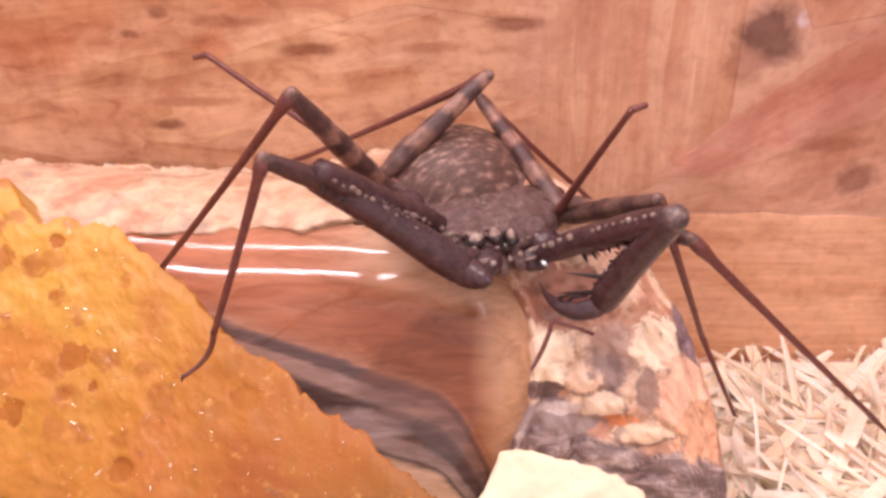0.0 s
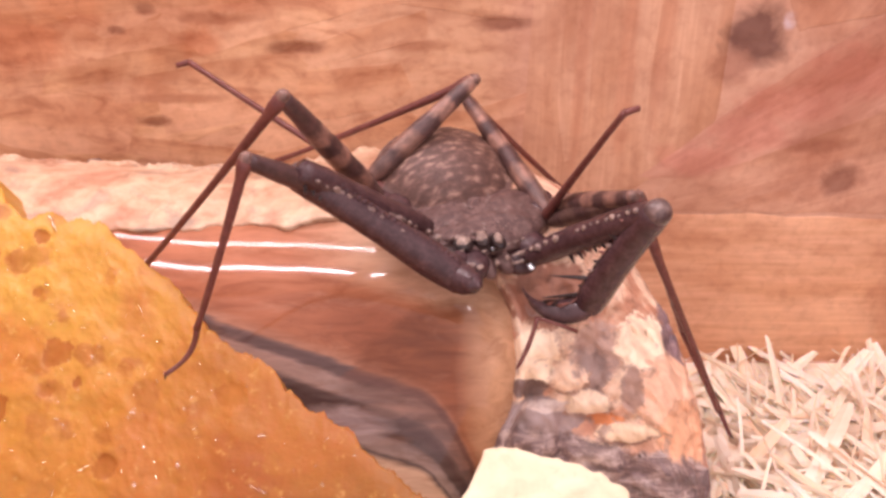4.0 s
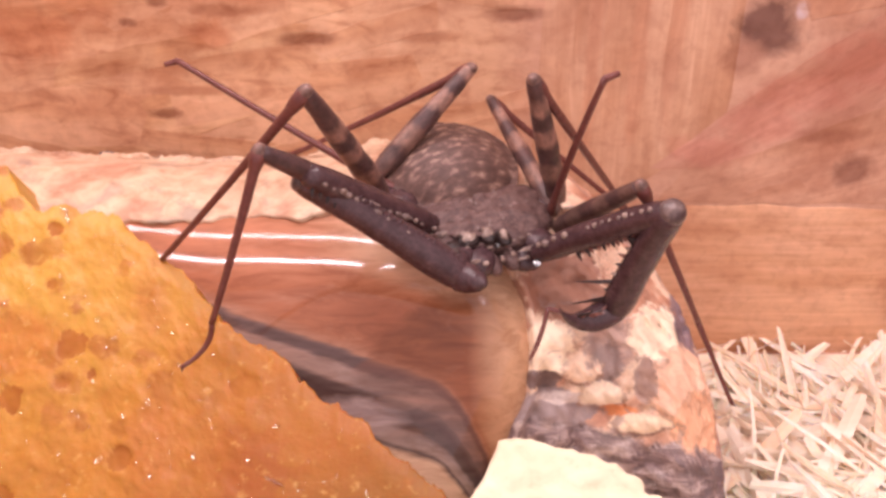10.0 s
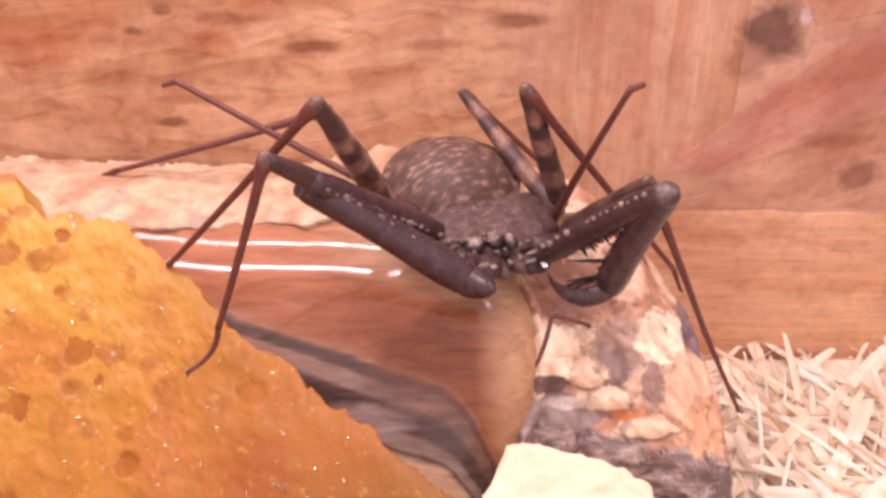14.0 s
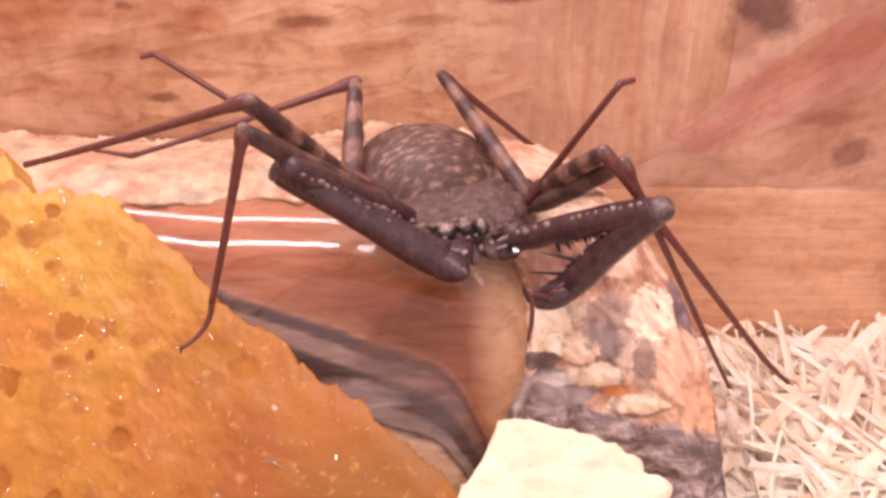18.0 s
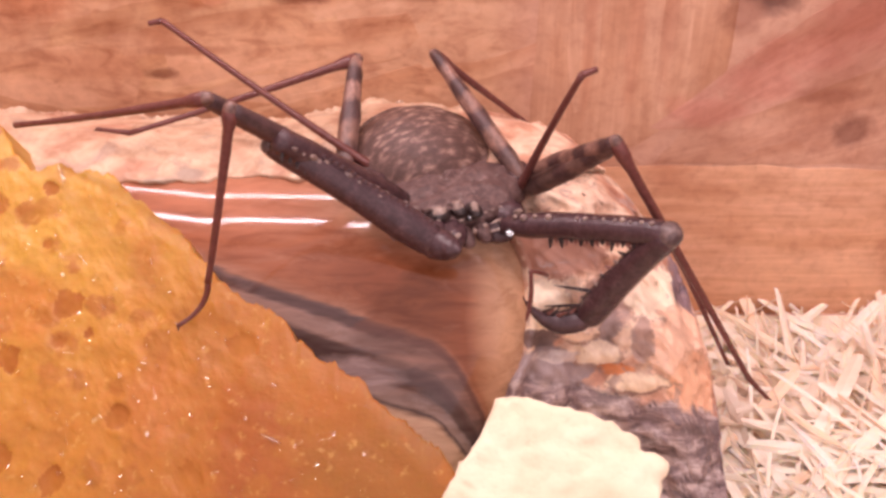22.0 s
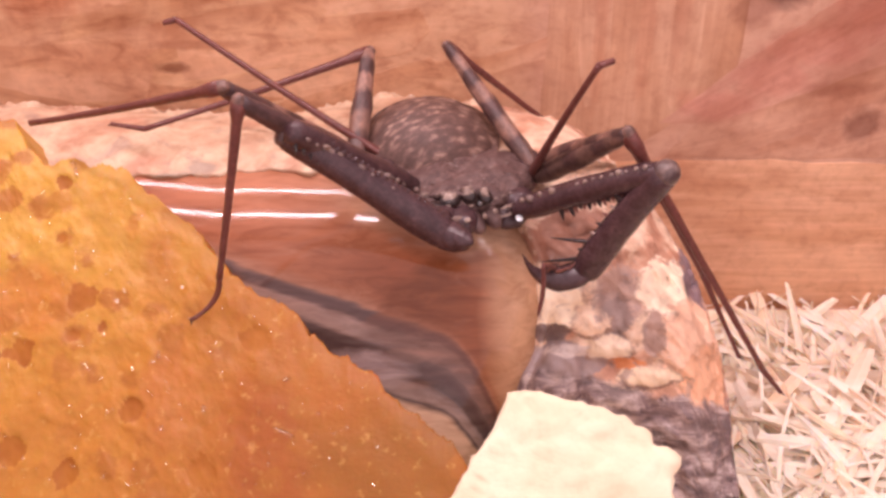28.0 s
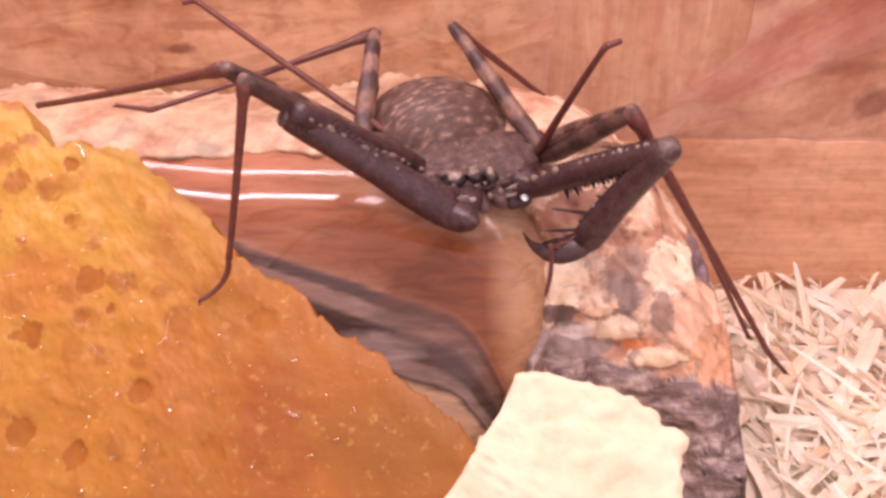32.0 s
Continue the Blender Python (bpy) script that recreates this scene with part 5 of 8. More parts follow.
def motions():
    walk(whip_scorpion, [
        (0, pose(0.00803, -0.00461, 0.06335, 13.11, -0.00, 25.95)),
        (1, pose(0.00817, -0.00464, 0.06330, 13.11, -0.00, 25.95)),
        (2, pose(0.00829, -0.00476, 0.06334, 13.11, -0.00, 25.95)),
        (3, pose(0.00796, -0.00513, 0.06299, 13.11, -0.00, 25.95)),
        (3.3, pose(0.00802, -0.00524, 0.06277, 13.11, -0.00, 25.95)),
        (3.6, pose(0.00808, -0.00538, 0.06256, 13.11, -0.00, 25.95)),
        (4, pose(0.00816, -0.00523, 0.06286, 13.11, -0.00, 25.95)),
        (4.5, pose(0.00805, -0.00551, 0.06243, 13.11, -0.00, 25.95)),
        (6.5, pose(0.00806, -0.00562, 0.06223, 13.11, -0.00, 25.95)),
        (8, pose(0.00759, -0.00556, 0.06211, 13.11, -0.00, 25.95)),
        (8.5, pose(0.00715, -0.00567, 0.06186, 13.11, -0.00, 25.95)),
        (9, pose(0.00724, -0.00562, 0.06190, 13.11, -0.00, 25.95)),
        (9.6, pose(0.00718, -0.00553, 0.06208, 13.11, -0.00, 25.95)),
        (10, pose(0.00713, -0.00549, 0.06222, 13.11, -0.00, 25.95)),
        (11, pose(0.00696, -0.00543, 0.06238, 13.11, -0.00, 25.95)),
        (12, pose(0.00718, -0.00498, 0.06237, 13.11, -0.00, 25.95)),
        (12.5, pose(0.00728, -0.00505, 0.06255, 13.11, -0.00, 25.95)),
        (13, pose(0.00719, -0.00502, 0.06238, 11.95, -0.15, 26.60)),
        (13.5, pose(0.00735, -0.00521, 0.06245, 10.78, -0.30, 27.25)),
        (14, pose(0.00717, -0.00535, 0.06216, 9.60, -0.45, 27.90)),
        (14.5, pose(0.00703, -0.00537, 0.06193, 9.36, -0.43, 27.82)),
        (16.5, pose(0.00553, -0.00573, 0.06129, 8.36, -0.36, 27.49)),
        (17, pose(0.00509, -0.00607, 0.06085, 8.11, -0.34, 27.41)),
        (17.4, pose(0.00481, -0.00608, 0.06093, 8.24, -0.36, 27.48)),
        (17.7, pose(0.00460, -0.00602, 0.06094, 8.34, -0.37, 27.52)),
        (18, pose(0.00440, -0.00591, 0.06093, 8.44, -0.38, 27.57)),
        (19, pose(0.00406, -0.00582, 0.06067, 8.77, -0.42, 27.73)),
        (20, pose(0.00372, -0.00638, 0.06004, 9.10, -0.45, 27.90)),
        (22, pose(0.00373, -0.00623, 0.06031, 8.36, -0.40, 27.65)),
        (23, pose(0.00362, -0.00608, 0.06041, 7.98, -0.37, 27.53)),
        (25, pose(0.00341, -0.00578, 0.06038, 7.23, -0.31, 27.29)),
        (28, pose(0.00348, -0.00554, 0.06117, 6.11, -0.23, 26.92)),
        (32, pose(0.00328, -0.00506, 0.06104, 5.61, -0.11, 26.44)),
    ])
    walk(feeler_a[0], [
        (0, bone(-6.96, 13.74, -0.46, -27.91, 41.97, 8.62)),
        (1, bone(-7.04, 13.75, -0.44, -28.26, 41.77, 8.67, 0.2)),
        (2, bone(-7.12, 13.76, -0.47, -28.61, 41.62, 8.49, 0.8)),
        (3, bone(-7.03, 13.74, -0.49, -28.28, 41.84, 8.30, 0.9)),
        (3.3, bone(-7.08, 13.75, -0.49, -28.48, 41.73, 8.29, 1.1)),
        (3.6, bone(-7.12, 13.76, -0.49, -28.67, 41.62, 8.32, 1.2)),
        (4, bone(-7.09, 13.75, -0.53, -28.69, 41.68, 7.94, 1.9)),
        (4.5, bone(-7.15, 13.78, -0.47, -28.78, 41.52, 8.52, 0.8)),
        (6.5, bone(-7.22, 13.82, -0.38, -29.07, 41.25, 9.02, 0.1)),
        (8, bone(-7.41, 13.89, -0.15, -29.55, 40.65, 10.43, -2.1)),
        (8.5, bone(-7.67, 13.94, -0.10, -30.55, 39.96, 10.75, -2.0)),
        (9, bone(-7.76, 13.96, -0.15, -31.23, 39.70, 10.07, -0.4)),
        (9.6, bone(-7.82, 13.97, -0.14, -31.50, 39.51, 10.11, -0.2)),
        (10, bone(-7.81, 13.97, -0.18, -31.56, 39.55, 9.80, 0.3)),
        (11, bone(-7.71, 13.97, -0.06, -30.85, 39.75, 10.81, -1.8)),
        (12, bone(-7.82, 13.97, -0.15, -31.56, 39.50, 10.00)),
        (12.5, bone(-7.88, 13.99, -0.15, -31.98, 39.28, 9.76, 0.6)),
        (13, bone(-7.84, 14.01, -0.09, -31.86, 39.31, 9.98, 0.2)),
        (13.5, bone(-7.91, 14.07, 0.04, -32.34, 38.91, 10.26)),
        (14, bone(-7.78, 14.11, 0.20, -31.84, 39.02, 11.11, -1.6)),
        (14.5, bone(-7.80, 14.11, 0.16, -32.00, 38.99, 10.82, -1.1)),
        (16.5, bone(-7.91, 14.16, 0.39, -32.12, 38.49, 12.23, -3.1)),
        (17, bone(-7.84, 14.17, 0.51, -31.63, 38.54, 13.10, -4.7)),
        (17.4, bone(-7.78, 14.15, 0.49, -31.28, 38.75, 13.18, -5.1)),
        (17.7, bone(-7.72, 14.13, 0.47, -30.99, 38.93, 13.19, -5.3)),
        (18, bone(-7.66, 14.13, 0.45, -30.70, 39.13, 13.18, -5.6)),
        (19, bone(-7.37, 14.04, 0.45, -28.95, 39.93, 13.96, -8.3)),
        (20, bone(-7.20, 14.01, 0.46, -27.92, 40.34, 14.46, -10.0)),
        (22, bone(-7.22, 14.02, 0.45, -28.13, 40.29, 14.27, -9.5)),
        (23, bone(-7.17, 14.02, 0.47, -27.95, 40.38, 14.30, -9.7)),
        (25, bone(-7.05, 13.99, 0.40, -27.56, 40.72, 13.93, -9.5)),
        (28, bone(-7.02, 14.01, 0.34, -28.15, 40.73, 12.92, -7.3)),
        (32, bone(-6.60, 13.83, 0.11, -26.19, 42.10, 11.75, -7.2)),
    ])
    walk(feeler_b[0], [
        (0, bone(10.00, 2.50, 0.50, 11.30, -5.09, 24.81)),
        (1, bone(10.00, 2.50, 0.50, 11.49, -5.27, 24.74, 0.1)),
        (2, bone(10.00, 2.50, 0.50, 11.69, -5.32, 24.71, 0.3)),
        (3, bone(10.00, 2.50, 0.50, 12.24, -5.18, 24.71, 0.7)),
        (3.3, bone(10.00, 2.50, 0.50, 12.24, -5.04, 24.75, 0.7)),
        (3.6, bone(10.00, 2.50, 0.50, 12.24, -4.93, 24.79, 0.7)),
        (4, bone(10.00, 2.50, 0.50, 12.14, -4.94, 24.80, 0.6)),
        (4.5, bone(10.00, 2.50, 0.50, 12.55, -4.40, 24.92, 0.9)),
        (6.5, bone(10.00, 2.50, 0.50, 12.00, -4.00, 25.08, 0.5)),
        (8, bone(10.00, 2.50, 0.50, 11.53, -1.88, 25.58, 0.3)),
        (8.5, bone(10.00, 2.50, 0.50, 11.51, -0.71, 25.75, 0.3)),
        (9, bone(10.00, 2.50, 0.50, 11.10, -0.29, 25.82, 0.1)),
        (9.6, bone(10.00, 2.50, 0.50, 11.24, -0.16, 25.83, 0.2)),
        (10, bone(10.00, 2.50, 0.50, 11.27, -0.01, 25.84, 0.2)),
        (11, bone(10.00, 2.50, 0.50, 11.34, 0.00, 25.84, 0.2)),
        (12, bone(10.00, 2.50, 0.50, 11.72, -0.32, 25.79, 0.3)),
        (12.5, bone(10.00, 2.50, 0.50, 11.93, -0.58, 25.74, 0.4)),
        (13, bone(10.00, 2.50, 0.50, 12.67, -1.18, 25.59, 0.6)),
        (13.5, bone(10.00, 2.50, 0.50, 13.00, -2.35, 25.35, 0.7)),
        (14, bone(10.00, 2.50, 0.50, 13.53, -3.26, 25.09, 1.0)),
        (14.5, bone(10.00, 2.50, 0.50, 14.03, -3.50, 24.96, 1.3)),
        (16.5, bone(10.00, 2.50, 0.50, 16.00, -4.05, 24.40, 2.4)),
        (17, bone(10.00, 2.50, 0.50, 16.20, -4.30, 24.28, 2.6)),
        (17.4, bone(10.00, 2.50, 0.50, 16.03, -4.61, 24.23, 2.5)),
        (17.7, bone(10.00, 2.50, 0.50, 15.89, -4.84, 24.20, 2.4)),
        (18, bone(10.00, 2.50, 0.50, 15.73, -5.07, 24.17, 2.3)),
        (19, bone(10.00, 2.50, 0.50, 14.84, -4.93, 24.41, 1.6)),
        (20, bone(10.00, 2.50, 0.50, 12.91, -5.93, 24.39, 0.2)),
        (22, bone(10.00, 2.50, 0.50, 10.64, -5.59, 24.67, -1.5)),
        (23, bone(10.00, 2.50, 0.50, 10.72, -5.88, 24.57, -1.5)),
        (25, bone(10.00, 2.50, 0.50, 10.85, -6.24, 24.44, -1.4)),
        (28, bone(10.00, 2.50, 0.50, 11.10, -7.26, 24.03, -1.1)),
        (32, bone(10.00, 2.50, 0.50, 11.19, -7.58, 23.89, -1.0)),
    ])
    walk(leg_rear_a[0], [
        (0, bone(-10.03, 17.43, 1.11, 6.30, 20.34, 12.28)),
        (1, bone(-10.04, 17.43, 1.11, 6.23, 20.36, 12.37, 0.1)),
        (2, bone(-10.07, 17.43, 1.10, 6.18, 20.46, 12.36, 0.2)),
        (3, bone(-9.95, 17.44, 1.18, 6.25, 20.04, 12.62, 0.4)),
        (3.3, bone(-9.95, 17.44, 1.17, 6.11, 20.10, 12.79, 0.7)),
        (3.6, bone(-9.95, 17.44, 1.18, 5.95, 20.11, 13.02, 1.0)),
        (4, bone(-10.15, 17.41, 1.03, 6.30, 20.75, 11.90, -0.4)),
        (4.5, bone(-9.93, 17.45, 1.22, 5.73, 20.03, 13.39, 1.5)),
        (6.5, bone(-9.80, 17.45, 1.33, 5.43, 19.60, 14.12, 2.4)),
        (8, bone(-9.94, 17.45, 1.24, 4.72, 20.16, 14.57, 3.4)),
        (8.5, bone(-9.85, 17.46, 1.34, 4.50, 19.81, 15.07, 4.0)),
        (9, bone(-10.12, 17.41, 1.07, 4.68, 20.82, 14.08, 2.9)),
        (9.6, bone(-10.22, 17.40, 0.98, 4.94, 21.15, 13.47, 2.0)),
        (10, bone(-10.32, 17.37, 0.91, 5.14, 21.45, 12.93, 1.3)),
        (11, bone(-10.43, 17.33, 0.83, 5.17, 21.80, 12.52, 0.7)),
        (12, bone(-10.70, 17.23, 0.66, 5.32, 22.64, 11.34, -0.9)),
        (12.5, bone(-9.90, 17.43, 1.13, 8.29, 19.70, 9.12, -5.6)),
        (13, bone(-12.10, 15.71, 0.01, 1.84, 28.11, 7.23, -3.8)),
        (13.5, bone(-10.02, 13.59, -0.35, -10.90, 32.42, 6.33, 56.0)),
        (14, bone(-9.81, 13.35, 0.06, -11.67, 32.75, 4.55, 68.2)),
        (14.5, bone(-11.23, 13.49, -0.08, -6.31, 32.18, 5.06, 7.4)),
        (16.5, bone(-11.61, 13.91, -0.23, -4.47, 31.52, 6.01, 4.4)),
        (17, bone(-11.64, 14.19, -0.40, -4.02, 31.15, 6.96, 7.4)),
        (17.4, bone(-11.69, 14.16, -0.34, -3.87, 31.17, 6.70, 5.7)),
        (17.7, bone(-11.72, 14.14, -0.30, -3.75, 31.18, 6.49, 4.3)),
        (18, bone(-11.77, 14.13, -0.26, -3.62, 31.18, 6.29, 2.8)),
        (19, bone(-11.84, 14.20, -0.22, -3.18, 31.04, 6.22, 1.1)),
        (20, bone(-11.79, 14.53, -0.43, -2.90, 30.56, 7.57, 6.1)),
        (22, bone(-11.83, 14.48, -0.37, -2.79, 30.62, 7.23, 4.4)),
        (23, bone(-11.83, 14.56, -0.40, -2.68, 30.50, 7.48, 5.0)),
        (25, bone(-11.87, 14.45, -0.34, -2.70, 30.65, 6.99, 3.1)),
        (28, bone(-11.87, 14.48, -0.35, -2.67, 30.61, 7.08, 3.4)),
        (32, bone(-11.87, 14.39, -0.30, -2.78, 30.75, 6.76, 2.4)),
    ])
    walk(leg_rear_a[1], [
        (0, bone(6.30, 20.34, 12.28, -15.20, 35.72, -9.73)),
        (1, bone(6.23, 20.36, 12.37, -15.33, 35.96, -9.43, -0.2)),
        (2, bone(6.18, 20.46, 12.36, -15.44, 36.14, -9.34, -0.3)),
        (3, bone(6.25, 20.04, 12.62, -15.39, 35.89, -8.93, -0.4)),
        (3.3, bone(6.11, 20.10, 12.79, -15.76, 35.75, -8.71, -0.6)),
        (3.6, bone(5.95, 20.11, 13.02, -16.15, 35.48, -8.32, -0.7)),
        (4, bone(6.30, 20.75, 11.90, -16.39, 35.72, -9.17, -1.2)),
        (4.5, bone(5.73, 20.03, 13.39, -16.88, 34.91, -7.83, -1.1)),
        (6.5, bone(5.43, 19.60, 14.12, -16.76, 34.63, -7.40, -0.7)),
        (8, bone(4.72, 20.16, 14.57, -15.53, 36.04, -8.31, 1.2)),
        (8.5, bone(4.50, 19.81, 15.07, -15.47, 35.71, -8.00, 1.5)),
        (9, bone(4.68, 20.82, 14.08, -15.33, 36.69, -8.98, 1.5)),
        (9.6, bone(4.94, 21.15, 13.47, -15.19, 36.82, -9.61, 1.4)),
        (10, bone(5.14, 21.45, 12.93, -14.98, 36.96, -10.28, 1.5)),
        (11, bone(5.17, 21.80, 12.52, -14.21, 37.95, -10.95, 2.1)),
        (12, bone(5.32, 22.64, 11.34, -14.45, 39.03, -11.48, 1.5)),
        (12.5, bone(8.29, 19.70, 9.12, -14.53, 40.60, -5.89, -6.9)),
        (13, bone(1.84, 28.11, 7.23, -33.28, 36.76, 8.75, -26.2)),
        (13.5, bone(-10.90, 32.42, 6.33, -43.84, 43.10, 6.65, -23.1)),
        (14, bone(-11.67, 32.75, 4.55, -41.09, 45.86, -7.42, -14.0)),
        (14.5, bone(-6.31, 32.18, 5.06, -41.22, 35.02, 1.31, -18.2)),
        (16.5, bone(-4.47, 31.52, 6.01, -38.18, 35.78, -0.69, -16.9)),
        (17, bone(-4.02, 31.15, 6.96, -37.76, 35.19, 0.23, -16.9)),
        (17.4, bone(-3.87, 31.17, 6.70, -37.08, 36.84, -1.24, -16.7)),
        (17.7, bone(-3.75, 31.18, 6.49, -36.69, 37.28, -1.75, -16.5)),
        (18, bone(-3.62, 31.18, 6.29, -36.28, 37.71, -2.25, -16.2)),
        (19, bone(-3.18, 31.04, 6.22, -37.21, 34.21, 0.53, -17.1)),
        (20, bone(-2.90, 30.56, 7.57, -35.51, 37.01, -1.24, -16.1)),
        (22, bone(-2.79, 30.62, 7.23, -35.95, 36.52, -0.56, -16.7)),
        (23, bone(-2.68, 30.50, 7.48, -35.56, 36.45, -1.05, -16.3)),
        (25, bone(-2.70, 30.65, 6.99, -35.69, 36.65, -1.09, -16.6)),
        (28, bone(-2.67, 30.61, 7.08, -36.52, 34.00, 0.56, -17.0)),
        (32, bone(-2.78, 30.75, 6.76, -37.07, 32.21, 1.75, -17.3)),
    ])
    walk(leg_rear_a[2], [
        (0, bone(-15.26, 35.77, -9.79, -17.95, 38.66, -12.88)),
        (1, bone(-15.39, 36.00, -9.49, -18.09, 38.90, -12.58)),
        (2, bone(-15.50, 36.18, -9.39, -18.19, 39.06, -12.51, 0.1)),
        (3, bone(-15.45, 35.94, -8.98, -18.37, 38.72, -11.98, -1.8)),
        (3.3, bone(-15.81, 35.78, -8.75, -18.66, 38.60, -11.81, -1.1)),
        (3.6, bone(-16.24, 35.54, -8.42, -18.97, 38.35, -11.46, -0.5)),
        (4, bone(-16.46, 35.76, -9.24, -19.13, 38.64, -12.34, 0.1)),
        (4.5, bone(-16.95, 34.95, -7.90, -19.59, 37.84, -11.00, 0.4)),
        (6.5, bone(-16.85, 34.69, -7.48, -19.44, 37.60, -10.57, 0.5)),
        (8, bone(-15.57, 36.07, -8.35, -18.24, 39.00, -11.49, 0.4)),
        (8.5, bone(-15.53, 35.75, -8.06, -18.19, 38.65, -11.18, 0.4)),
        (9, bone(-15.38, 36.73, -9.04, -18.07, 39.62, -12.13, 0.1)),
        (9.6, bone(-15.24, 36.87, -9.68, -17.96, 39.76, -12.76, -0.1)),
        (10, bone(-15.03, 37.00, -10.34, -17.77, 39.88, -13.43, -0.2)),
        (11, bone(-14.23, 37.97, -10.98, -17.02, 40.85, -14.09, -0.4)),
        (12, bone(-14.53, 39.10, -11.58, -17.37, 41.67, -14.74, -0.4)),
        (12.5, bone(-14.60, 40.66, -5.94, -17.17, 43.89, -8.77, -0.8)),
        (13, bone(-31.63, 36.35, 8.68, -35.64, 41.36, 8.17, -27.8)),
        (13.5, bone(-43.72, 43.06, 6.64, -45.41, 47.59, 5.11, -0.2)),
        (14, bone(-41.21, 45.92, -7.47, -44.74, 48.27, -9.99, -7.4)),
        (14.5, bone(-40.50, 34.96, 1.39, -43.70, 38.82, -0.66, -5.3)),
        (16.5, bone(-38.05, 35.76, -0.66, -41.63, 39.27, -1.45, -24.6)),
        (17, bone(-37.62, 35.17, 0.26, -41.42, 38.50, -0.09, -29.6)),
        (17.4, bone(-36.97, 36.82, -1.22, -40.97, 39.96, -1.35, -31.9)),
        (17.7, bone(-36.69, 37.28, -1.75, -40.74, 40.20, -1.66, -33.6)),
        (18, bone(-36.39, 37.73, -2.28, -40.50, 40.37, -1.93, -35.4)),
        (19, bone(-37.07, 34.19, 0.55, -40.34, 37.93, -0.19, -23.9)),
        (20, bone(-35.62, 37.03, -1.27, -39.37, 40.18, -1.41, -31.1)),
        (22, bone(-35.88, 36.51, -0.55, -39.85, 39.63, -0.89, -29.8)),
        (23, bone(-35.58, 36.45, -1.05, -39.90, 38.71, -0.09, -39.2)),
        (25, bone(-35.70, 36.65, -1.10, -39.85, 39.36, -0.59, -36.4)),
        (28, bone(-36.38, 33.98, 0.58, -40.40, 37.05, 0.55, -32.3)),
        (32, bone(-36.89, 32.20, 1.78, -41.04, 35.04, 1.90, -33.7)),
    ])
    walk(leg_mid_a[0], [
        (0, bone(-11.20, 12.54, 1.69, -26.60, 9.22, 26.05)),
        (1, bone(-11.22, 12.54, 1.71, -26.38, 9.16, 26.21, -0.1)),
        (2, bone(-11.22, 12.54, 1.70, -26.22, 9.23, 26.31, -0.1)),
        (3, bone(-11.26, 12.53, 1.77, -26.09, 8.95, 26.44, -0.1)),
        (3.3, bone(-11.28, 12.53, 1.80, -26.00, 8.77, 26.52, -0.2)),
        (3.6, bone(-11.31, 12.52, 1.85, -25.91, 8.60, 26.61, -0.2)),
        (4, bone(-11.28, 12.53, 1.80, -26.25, 8.78, 26.36, -0.1)),
        (4.5, bone(-11.27, 12.53, 1.77, -25.49, 9.05, 26.81, -0.3)),
        (6.5, bone(-11.25, 12.53, 1.74, -25.43, 9.17, 26.83, -0.3)),
        (8, bone(-11.33, 12.52, 1.86, -24.77, 8.78, 27.30, -0.5)),
        (8.5, bone(-11.39, 12.50, 1.98, -24.33, 8.33, 27.61, -0.6)),
        (9, bone(-11.43, 12.49, 2.06, -24.49, 7.96, 27.56, -0.6)),
        (9.6, bone(-11.48, 12.47, 2.15, -24.60, 7.51, 27.54, -0.6)),
        (10, bone(-11.50, 12.46, 2.20, -24.73, 7.26, 27.49, -0.5)),
        (11, bone(-11.52, 12.45, 2.22, -24.76, 7.15, 27.48, -0.5)),
        (12, bone(-11.50, 12.46, 2.19, -24.87, 7.24, 27.40, -0.5)),
        (12.5, bone(-11.52, 12.45, 2.22, -24.95, 7.08, 27.37, -0.5)),
        (13, bone(-11.53, 12.44, 2.25, -24.85, 6.97, 27.44, -0.5)),
        (13.5, bone(-11.66, 12.37, 2.49, -24.86, 5.85, 27.49, -0.5)),
        (14, bone(-11.72, 12.33, 2.63, -24.42, 5.36, 27.76, -0.6)),
        (14.5, bone(-11.75, 12.29, 2.72, -24.15, 4.98, 27.91, -0.6)),
        (16.5, bone(-11.91, 12.11, 3.11, -23.57, 3.33, 28.18, -0.5)),
        (17, bone(-11.92, 12.09, 3.15, -23.26, 3.23, 28.34, -0.5)),
        (17.4, bone(-11.89, 12.17, 2.96, -24.42, 3.75, 27.73, -0.6)),
        (17.7, bone(-11.76, 12.32, 2.59, -26.24, 4.97, 26.63, -0.7)),
        (18, bone(-11.42, 12.49, 2.03, -27.70, 7.35, 25.49, -0.6)),
        (19, bone(-10.89, 12.56, 1.40, -29.62, 10.31, 23.44, 0.1)),
        (20, bone(-10.18, 12.44, 0.92, -31.91, 13.45, 20.11, 1.6)),
        (22, bone(-10.77, 12.56, 1.35, -30.94, 10.64, 22.11, 0.8)),
        (23, bone(-10.82, 12.56, 1.40, -30.89, 10.36, 22.23, 0.7)),
        (25, bone(-10.96, 12.57, 1.53, -30.61, 9.60, 22.67, 0.6)),
        (28, bone(-11.19, 12.55, 1.78, -30.92, 8.22, 22.60, 0.6)),
        (32, bone(-11.23, 12.54, 1.83, -31.13, 7.93, 22.43, 0.7)),
    ])
